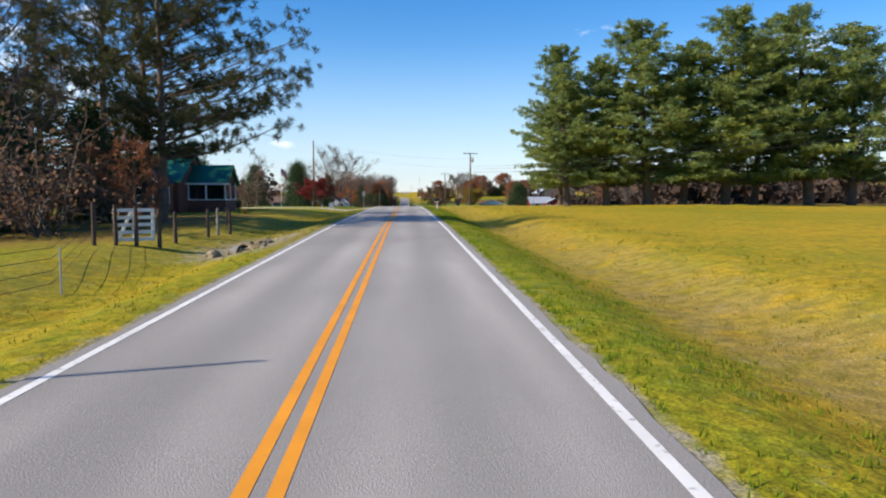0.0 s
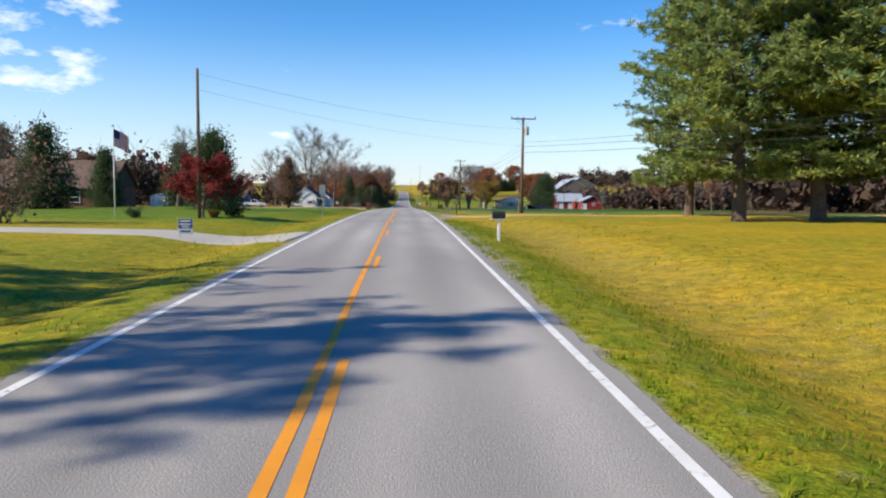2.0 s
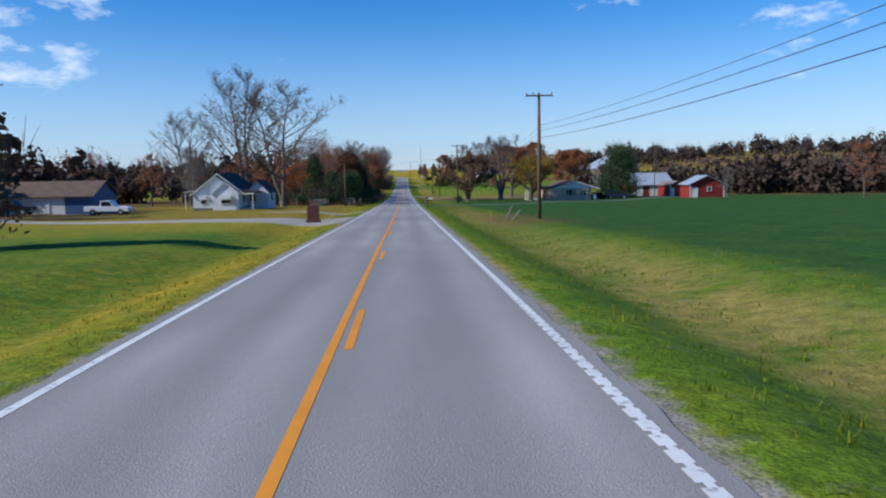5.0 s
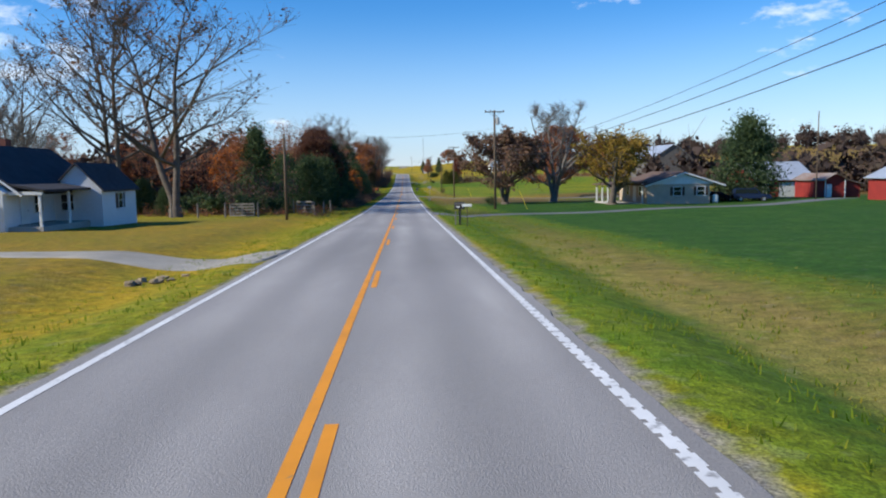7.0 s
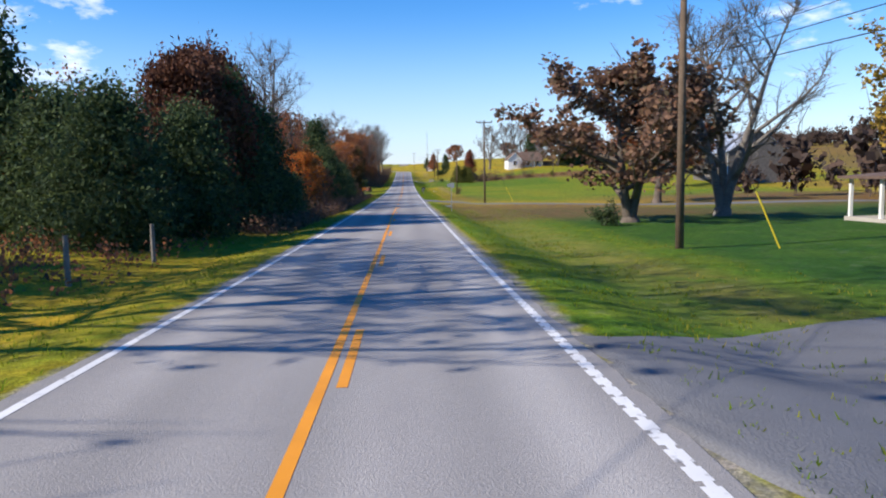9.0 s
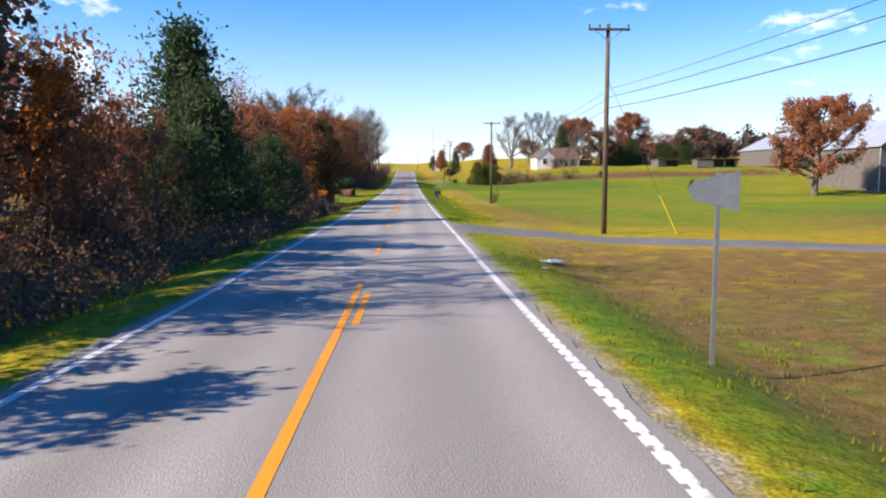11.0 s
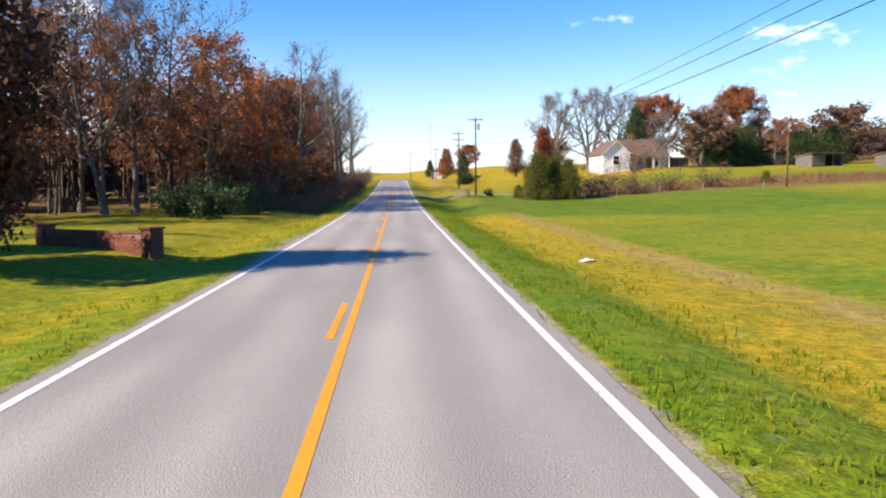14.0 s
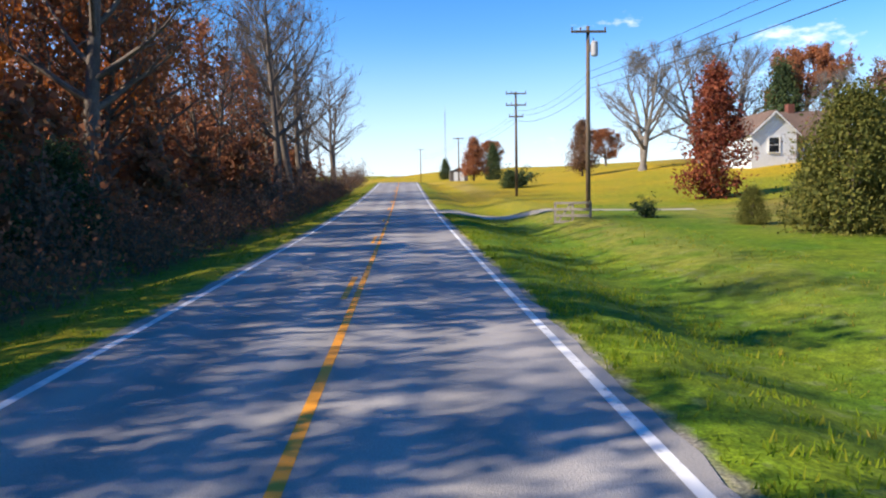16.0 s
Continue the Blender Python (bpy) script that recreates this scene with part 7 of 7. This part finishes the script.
road_sign(-5.84, 118.2, [(-0.23, 0), (0.25, 0), (0.25, 0.60), (0.20, 0.84), (-0.23, 0.80)], 1.88, 2.75, SIGN_BACK, "grey back of a tall road sign", 4)
road_sign(5.28, 334.2, [(-0.42, 0.30), (-0.34, 0.42), (0.28, 0.56), (0.28, 0.0), (-0.34, 0.16)], 2.15, 2.7, SIGN_BACK, "blue-grey back of a pennant road sign", -6)
road_sign(-5.4, 383.7, [(0.36, 0.28), (0.28, 0.38), (-0.36, 0.56), (-0.36, 0.0), (0.28, 0.16)], 1.55, 2.1, ORANGE_SIGN, "orange pennant road sign on a leaning post", 6, -14)


def yard_sign(x, y):
    """A small printed board on a wire frame; its writing is too small to read."""
    s = thing("yard_sign", pose(x, y, gz(x, y), 0, 0, 8), "small dark printed yard sign on wire legs", "yard sign")
    part("panel", Geo().box(-0.29, -0.006, 0.22, 0.29, 0.006, 0.86), WHITE_PAINT, s, bevel=0.003)
    part("printed_field", Geo().box(-0.27, -0.011, 0.46, 0.27, -0.007, 0.84), BLUE_PAINT, s, "dark blue printed field")
    for zz, w in ((0.73, 0.20), (0.60, 0.22), (0.50, 0.14)):
        part("letter_bar", Geo().box(-w, -0.016, zz, w, -0.012, zz + 0.06), WHITE_PAINT, s)
    part("letter_bar", Geo().box(-0.2, -0.011, 0.30, 0.2, -0.007, 0.38), BLUE_PAINT, s)
    for sx in (-0.2, 0.2):
        part("wire_leg", Geo().tube([(sx, 0, -0.15), (sx, 0, 0.8)], [0.008, 0.008], 5), GALV, s)


yard_sign(-8.0, 88.4)


def flag_pole(x, y, s):
    f = thing("flagpole", pose(x, y, gz(x, y), 0, 0, 35) @ Matrix.Diagonal((s, s, s, 1)), "white flagpole with a drooping striped flag", "flagpole")
    part("pole", Geo().tube([(0, 0, -0.2), (0, 0, 3.5), (0, 0, 7.4)], [0.06, 0.05, 0.035], 10), WHITE_PAINT, f, smooth=True)
    part("ball", Geo().tube([(0, 0, 7.38), (0, 0, 7.42), (0, 0, 7.5), (0, 0, 7.54)], [0.02, 0.07, 0.07, 0.02], 10), GALV, f)
    cloth = None
    for i in range(13):
        u = np.linspace(0, 1, 12)
        z = 7.2 - (i + np.array([[0], [1]])) * 0.105 - (u ** 1.3 * 0.55)[None, :]
        x1 = 0.05 + u * 1.15
        y1 = 0.12 * np.sin(u * 9) * u
        v = np.stack([np.broadcast_to(x1, z.shape), np.broadcast_to(y1, z.shape), z], 2).reshape(-1, 3)
        v = np.concatenate([v, v + (0, 0.012, 0)])
        q = [(a, a + 1, a + 13, a + 12) for a in range(11)] + [(a + 24, a + 36, a + 37, a + 25) for a in range(11)]
        st = part("flag_stripe", Geo().add(v, q), FLAG_RED if i % 2 == 0 else FLAG_WHITE, f)
    z = 7.2 - np.array([[0], [0.72]]) - (np.linspace(0, 0.4, 6) ** 1.3 * 0.55)[None, :]
    x1 = 0.05 + np.linspace(0, 0.4, 6) * 1.15
    v = np.stack([np.broadcast_to(x1, z.shape), np.broadcast_to(0.12 * np.sin(np.linspace(0, 0.4, 6) * 9) * np.linspace(0, 0.4, 6), z.shape) - 0.012, z], 2).reshape(-1, 3)
    part("flag_canton", Geo().add(np.concatenate([v, v + (0, 0.032, 0)]), [(a, a + 1, a + 7, a + 6) for a in range(5)] + [(a + 12, a + 18, a + 19, a + 13) for a in range(5)]), FLAG_BLUE, f)


flag_pole(-16.5, 103.0, 0.74)


def plank_gate(x0, y0, x1, y1, hgt, boards, mat, label, dz=0.1):
    L_ = math.hypot(x1 - x0, y1 - y0)
    g = thing("gate", pose(x0, y0, gz(x0, y0) + dz, 0, 0, math.degrees(math.atan2(y1 - y0, x1 - x0))), label, "gate")
    for i in range(boards):
        z = 0.08 + i * (hgt - 0.14) / (boards - 1)
        part("board", Geo().box(0.02, -0.02, z - 0.065, L_ - 0.02, 0.02, z + 0.065), mat, g)
    for u in (0.06, L_ / 2, L_ - 0.06):
        part("stile", Geo().box(u - 0.06, 0.022, 0, u + 0.06, 0.06, hgt), mat, g)
    part("brace", Geo().prism([(0.1, 0.02), (0.22, 0.02), (L_ / 2, hgt - 0.05), (L_ / 2 - 0.12, hgt - 0.05)], 0.062, 0.09), mat, g)


def fence_post(x, y, h, r, mat, label, lean=0.0, group="fence posts"):
    p = tagged(part("fence_post", Geo().tube([(0, 0, -0.3), (0, 0, h * 0.6), (0, 0, h)], [r, r * 0.95, r * 0.85], 8), mat), label, "fence post", group)
    p.matrix_world = pose(x, y, gz(x, y), lean * 0.4, lean, 0)
    return p


plank_gate(-9.85, 27.5, -8.6, 28.3, 1.24, 5, WHITE_PAINT, "weathered white board farm gate")
for x, y, h in [(-10.45, 27.2, 1.6), (-9.7, 27.3, 1.5), (-9.1, 27.7, 1.5), (-8.45, 28.3, 1.5), (-8.5, 30.4, 1.3), (-8.3, 34.6, 1.3), (-8.2, 36.0, 1.35), (-8.0, 37.6, 1.25), (-9.2, 42, 1.2)]:
    fence_post(x, y, h, 0.085, BROWN_WOOD if y != 36.0 else GREY_WOOD, "rough dark wooden fence post")
for x, y in [(-7.2, 17.6), (-7.5, 14.8), (-7.8, 11.5), (-8.0, 8), (-8.2, 4.5)]:
    fence_post(x, y, 1.15, 0.025, GALV, "thin steel fence stake")
FENCE = [(-8.4, 2), (-7.8, 11.5), (-7.4, 17.6), (-10.45, 27.2)], [(-8.45, 28.3), (-8.5, 30.4), (-8.2, 36), (-9.2, 42)]
for run in FENCE:
    for zz in (0.25, 0.55, 0.85, 1.1):
        ob = part("fence_wire", Geo().tube([(x, y, gz(x, y) + zz) for x, y in run], [0.008] * len(run), 4, False), WIRE)
        tagged(ob, "thin rusty strand of fence wire", "wire", "fence wires")
# leaning posts and stake by the crop field, gates by the woods
fence_post(9.3, 205.9, 1.35, 0.07, GREY_WOOD, "leaning weathered grey fence post", 22)
fence_post(9.75, 205.5, 1.1, 0.06, GREY_WOOD, "leaning weathered grey fence post", 38)
fence_post(8.2, 207.1, 0.95, 0.02, YELLOW_LINE, "thin yellow marker stake", 0)
plank_gate(-14.6, 271.5, -12.3, 271.0, 1.15, 5, GREY_WOOD, "grey wooden farm gate")
plank_gate(-9.9, 279.5, -8.2, 278.6, 1.1, 4, GREY_WOOD, "grey wooden farm gate")
for x, y in [(-15.0, 271.6), (-12.0, 271.0), (-17.5, 272), (-20, 272.6), (-10.2, 279.6), (-8.0, 278.4), (-7.7, 284), (-7.6, 290)]:
    fence_post(x, y, 1.3, 0.08, GREY_WOOD, "grey wooden fence post")
for x, y in [(44, 496), (38, 499), (33, 500), (28, 501), (58, 488), (66, 482)]:
    fence_post(x, y, 1.1, 0.07, GREY_WOOD, "grey field fence post")
plank_gate(8.7, 510, 10.4, 509, 1.1, 4, GREY_WOOD, "grey wooden field gate")


def rock(x, y, s, seed, name="stone", dz=0.0, flat=0.55):
    r = np.random.RandomState(seed)
    bm = bmesh.new()
    bmesh.ops.create_icosphere(bm, subdivisions=2, radius=1)
    k = r.uniform(0.75, 1.3, 3)
    for v in bm.verts:
        q = v.co * 1.3 + Vector((seed * 3.1, 0, 0))
        v.co *= 0.8 + 0.5 * noise.noise(q)
        v.co = Vector((v.co.x * k[0] * s, v.co.y * k[1] * s, v.co.z * flat * s))
    me = bpy.data.meshes.new(name)
    bm.to_mesh(me)
    bm.free()
    me.materials.append(STONE)
    ob = tagged(new(name, me), "pale rough limestone lump on the verge", "stone", "stones")
    ob.matrix_world = pose(x, y, gz(x, y) + flat * s * 0.35 + dz, 0, 0, seed * 40)
    return ob


for i in range(34):
    rr = random.Random(i)
    rock(-4.3 - rr.uniform(0, 1.9), 27.2 + rr.uniform(0, 3.4), rr.uniform(0.1, 0.2) if i % 3 else rr.uniform(0.22, 0.40), i, flat=0.62)
for i in range(7):
    rr = random.Random(50 + i)
    rock(-5.4 - rr.uniform(0, 1.2), 226.4 + rr.uniform(0, 1.6), rr.uniform(0.12, 0.3), 50 + i)
for i in range(8):
    rr = random.Random(80 + i)
    rock(10.2 + rr.uniform(0, 2.2) + 8, 126.5 + rr.uniform(0, 2.5), rr.uniform(0.15, 0.35), 80 + i)
culvert = tagged(part("culvert_pipe", Geo().tube([(-5.2, 28.0, gz(-5.2, 28) - 0.02), (-5.9, 29.6, gz(-5.9, 29.6) - 0.08)], [0.27, 0.27], 14, False).tube([(-5.2, 28.0, gz(-5.2, 28) - 0.02), (-5.9, 29.6, gz(-5.9, 29.6) - 0.08)], [0.22, 0.22], 14, False), OLD_ASPHALT), "dark culvert pipe end among broken stones", "pipe")
slab = tagged(part("concrete_slab", Geo().box(-6.2, 213.2, gz(-6, 213.5) - 0.05, -5.45, 213.6, gz(-6, 213.5) + 0.10), CONCRETE, bevel=0.03), "broken pale concrete slab on the grass", "slab")


def litter(x, y, s, seed):
    """A crumpled white sheet on the grass."""
    r = np.random.RandomState(seed)
    n = 7
    u, w = np.meshgrid(np.linspace(-1, 1, n), np.linspace(-0.55, 0.55, n))
    z = 0.10 * s + 0.16 * s * r.uniform(0, 1, (n, n))
    v = np.stack([u * s + r.normal(0, 0.04, (n, n)), w * s + r.normal(0, 0.04, (n, n)), z], 2).reshape(-1, 3)
    q = [(a * n + b, a * n + b + 1, (a + 1) * n + b + 1, (a + 1) * n + b) for a in range(n - 1) for b in range(n - 1)]
    g = Geo().add(np.concatenate([v, v - (0, 0, 0.03)]), q + [tuple(i + n * n for i in f[::-1]) for f in q])
    ob = tagged(part("litter", g, WHITE_PAINT), "crumpled white plastic litter on the grass", "litter")
    ob.matrix_world = pose(x, y, gz(x, y), 0, 0, seed * 25)


litter(5.65, 347.8, 0.42, 1)
litter(7.7, 438.5, 0.36, 2)
litter(5.8, 398.8, 0.16, 3)
litter(5.0, 345.2, 0.10, 4)
litter(5.9, 466, 0.14, 7)
litter(5.3, 63, 0.12, 5)
litter(7.6, 60, 0.10, 6)


# ---- brickwork, piece by piece ----
BRICK_ME = {}


def brick_mesh(l, w, h):
    key = (round(l, 3), w, h)
    if key not in BRICK_ME:
        me = Geo().box(-l / 2, -w / 2, 0, l / 2, w / 2, h).mesh("brick", 0.006)
        me.materials.append(BRICK)
        BRICK_ME[key] = me
    return BRICK_ME[key]


def lay(parent, x, y, z, turn, l=0.19, w=0.09, h=0.057):
    ob = new("brick", brick_mesh(l, w, h))
    ob.parent = parent
    ob.matrix_local = pose(x, y, z, 0, 0, turn)


def brick_pillar(x, y):
    z = gz(x, y) - 0.05
    p = thing("mailbox_pillar", pose(x, y, z, 0, 0, 6), "square red-brown brick mailbox pillar beside the drive", "pillar")
    part("core", Geo().box(-0.45, -0.32, 0, 0.45, 0.32, 1.42).box(-0.57, -0.44, 0, 0.57, 0.44, 0.28), MORTAR, p)
    rr = random.Random(3)
    course = 0
    zz = 0.0
    while zz < 1.44:
        bx, by = (0.58, 0.45) if zz < 0.27 else (0.46, 0.33)
        if zz > 1.3:
            bx -= 0.06 * (zz - 1.2) / 0.1
        off = 0.1 * (course % 2)
        for side in (-1, 1):
            u = -bx + 0.10 - off * 0.5
            while u < bx - 0.04:
                lay(p, u + rr.uniform(-0.004, 0.004), side * (by - 0.035) + rr.uniform(-0.004, 0.004), zz, 0)
                u += 0.2
        for side in (-1, 1):
            u = -by + 0.16 - off * 0.5
            while u < by - 0.12:
                lay(p, side * (bx - 0.035) + rr.uniform(-0.004, 0.004), u + rr.uniform(-0.004, 0.004), zz, 90)
                u += 0.2
        zz += 0.068
        course += 1
    part("capstone", Geo().box(-0.42, -0.34, 1.44, 0.42, 0.34, 1.5), BRICK, p, bevel=0.02)


brick_pillar(-6.5, 206.4)


def brick_wall(pts, hgt, label):
    """A low entrance wall with end piers."""
    x0, y0, x1, y1 = pts
    L_ = math.hypot(x1 - x0, y1 - y0)
    z = min(gz(x0, y0), gz(x1, y1)) - 0.1
    w = thing("entrance_wall", pose(x0, y0, z, 0, 0, math.degrees(math.atan2(y1 - y0, x1 - x0))), label, "garden wall")
    part("core", Geo().box(0.1, -0.13, 0, L_ - 0.1, 0.13, hgt - 0.02), MORTAR, w)
    rr = random.Random(9)
    zz, course = 0.0, 0
    while zz < hgt - 0.04:
        u = 0.22 - 0.15 * (course % 2)
        while u < L_ - 0.1:
            top = hgt * (0.72 + 0.28 * math.sin(math.pi * u / L_))
            if zz < top:
                lay(w, u, -0.14 + rr.uniform(-0.004, 0.004), zz, 0, 0.29, 0.09, 0.085)
            u += 0.3
        zz += 0.097
        course += 1
    for u in (0.0, L_):
        pier = part("pier", Geo().box(u - 0.27, -0.27, 0, u + 0.27, 0.27, hgt + 0.15), BRICK, w, bevel=0.02)
        part("pier_cap", Geo().box(u - 0.33, -0.33, hgt + 0.15, u + 0.33, 0.33, hgt + 0.23), BRICK, pier, bevel=0.02)
    part("coping", Geo().box(0.25, -0.17, hgt - 0.02, L_ - 0.25, 0.17, hgt + 0.04), BRICK, w, bevel=0.015)


brick_wall((-13.0, 442.6, -7.6, 438.8), 0.95, "low red brick entrance wall with end piers")
brick_wall((-12.2, 411.4, -7.7, 408.0), 0.95, "low red brick entrance wall with end piers")


# ---- far radio mast over the crest ----
mast = thing("radio_mast", pose(14.0, 700, gz(14, 700)), "slim grey lattice radio mast beyond the crest", "mast")
for k in range(3):
    a = k * 2.094
    part("leg", Geo().tube([(0.55 * math.cos(a), 0.55 * math.sin(a), 0), (0.12 * math.cos(a), 0.12 * math.sin(a), 20.5)], [0.05, 0.04], 5), GALV, mast)
lattice = Geo()
for i in range(16):
    for k in range(3):
        u0, u1 = 0.55 - 0.43 * i / 16, 0.55 - 0.43 * (i + 1) / 16
        a, b = k * 2.094, (k + 1) * 2.094
        lattice.tube([(u0 * math.cos(a), u0 * math.sin(a), 20.5 * i / 16), (u1 * math.cos(b), u1 * math.sin(b), 20.5 * (i + 1) / 16)], [0.025, 0.025], 4, False)
part("lattice", lattice, GALV, mast)
part("antenna", Geo().tube([(0, 0, 20.3), (0, 0, 22.5)], [0.04, 0.02], 6), GALV, mast)

# ---- grass ----
def tufts(name, n, x0, x1, y0, y1, hgt, mat, seed, label, bias=1.0, blades=4):
    """Blades of grass standing in clumps along the verge."""
    r = np.random.RandomState(seed)
    side = np.sign(x0)
    u = r.uniform(0, 1, n) ** bias
    x = x0 + (x1 - x0) * u
    y = r.uniform(y0, y1, n)
    keep = (np.sin(x * 1.7 + y * 0.6) + np.sin(y * 1.3 - x) + r.uniform(-1.5, 1.5, n)) > -0.6
    x, y = x[keep], y[keep]
    m = len(x)
    x, y = np.repeat(x, blades) + r.normal(0, 0.05, m * blades), np.repeat(y, blades) + r.normal(0, 0.05, m * blades)
    z = ground(x, y) - 0.02
    h = hgt * r.uniform(0.5, 1.3, len(x)) * np.repeat(r.uniform(0.6, 1.3, m), blades)
    a = r.uniform(0, 2 * np.pi, len(x))
    w = 0.012 + 0.02 * h
    dx, dy = np.cos(a), np.sin(a)
    lx, ly = r.normal(0, 0.35, len(x)) * h, r.normal(0, 0.35, len(x)) * h
    b = np.stack([x, y, z], 1)
    v = np.stack([b - np.stack([dx * w, dy * w, 0 * w], 1), b + np.stack([dx * w, dy * w, 0 * w], 1),
                  b + np.stack([lx + dx * w * 0.3, ly + dy * w * 0.3, h], 1), b + np.stack([lx - dx * w * 0.3, ly - dy * w * 0.3, h], 1)], 1).reshape(-1, 3)
    me = quad_mesh(name, v, np.arange(len(v)).reshape(-1, 4))
    me.materials.append(mat)
    tagged(new(name, me), label, "grass", kind="stuff")


tufts("verge_grass", 8000, 3.55, 6.4, -5, 108, 0.08, GREEN_BLADE, 1, "short green verge grass", 1.3)
tufts("verge_grass", 7000, 3.8, 8.0, 140, 352, 0.09, GREEN_BLADE, 2, "short green verge grass", 1.2)
tufts("verge_grass", 13000, 3.55, 7.2, 366, 520, 0.095, GREEN_BLADE, 3, "longer green and straw verge grass", 1.2)
tufts("dry_grass", 7000, 5.0, 13, -5, 110, 0.07, GRASS_BLADE, 4, "dry yellow field grass", 1.4)
tufts("dry_grass", 7000, 5.5, 12.5, 372, 520, 0.085, GRASS_BLADE, 5, "dry grass stems", 1.0, 3)
tufts("verge_grass", 7000, -3.6, -7.5, 5, 200, 0.07, GRASS_BLADE, 6, "short mixed verge grass")
tufts("verge_grass", 7000, -3.6, -7.0, 214, 430, 0.08, GREEN_BLADE, 7, "short green verge grass")
tufts("verge_grass", 5000, -3.6, -8.0, 436, 560, 0.09, GREEN_BLADE, 8, "short green verge grass")
tufts("dry_grass", 5000, 5.5, 12, 160, 345, 0.08, GRASS_BLADE, 9, "dry grass in the ditch")
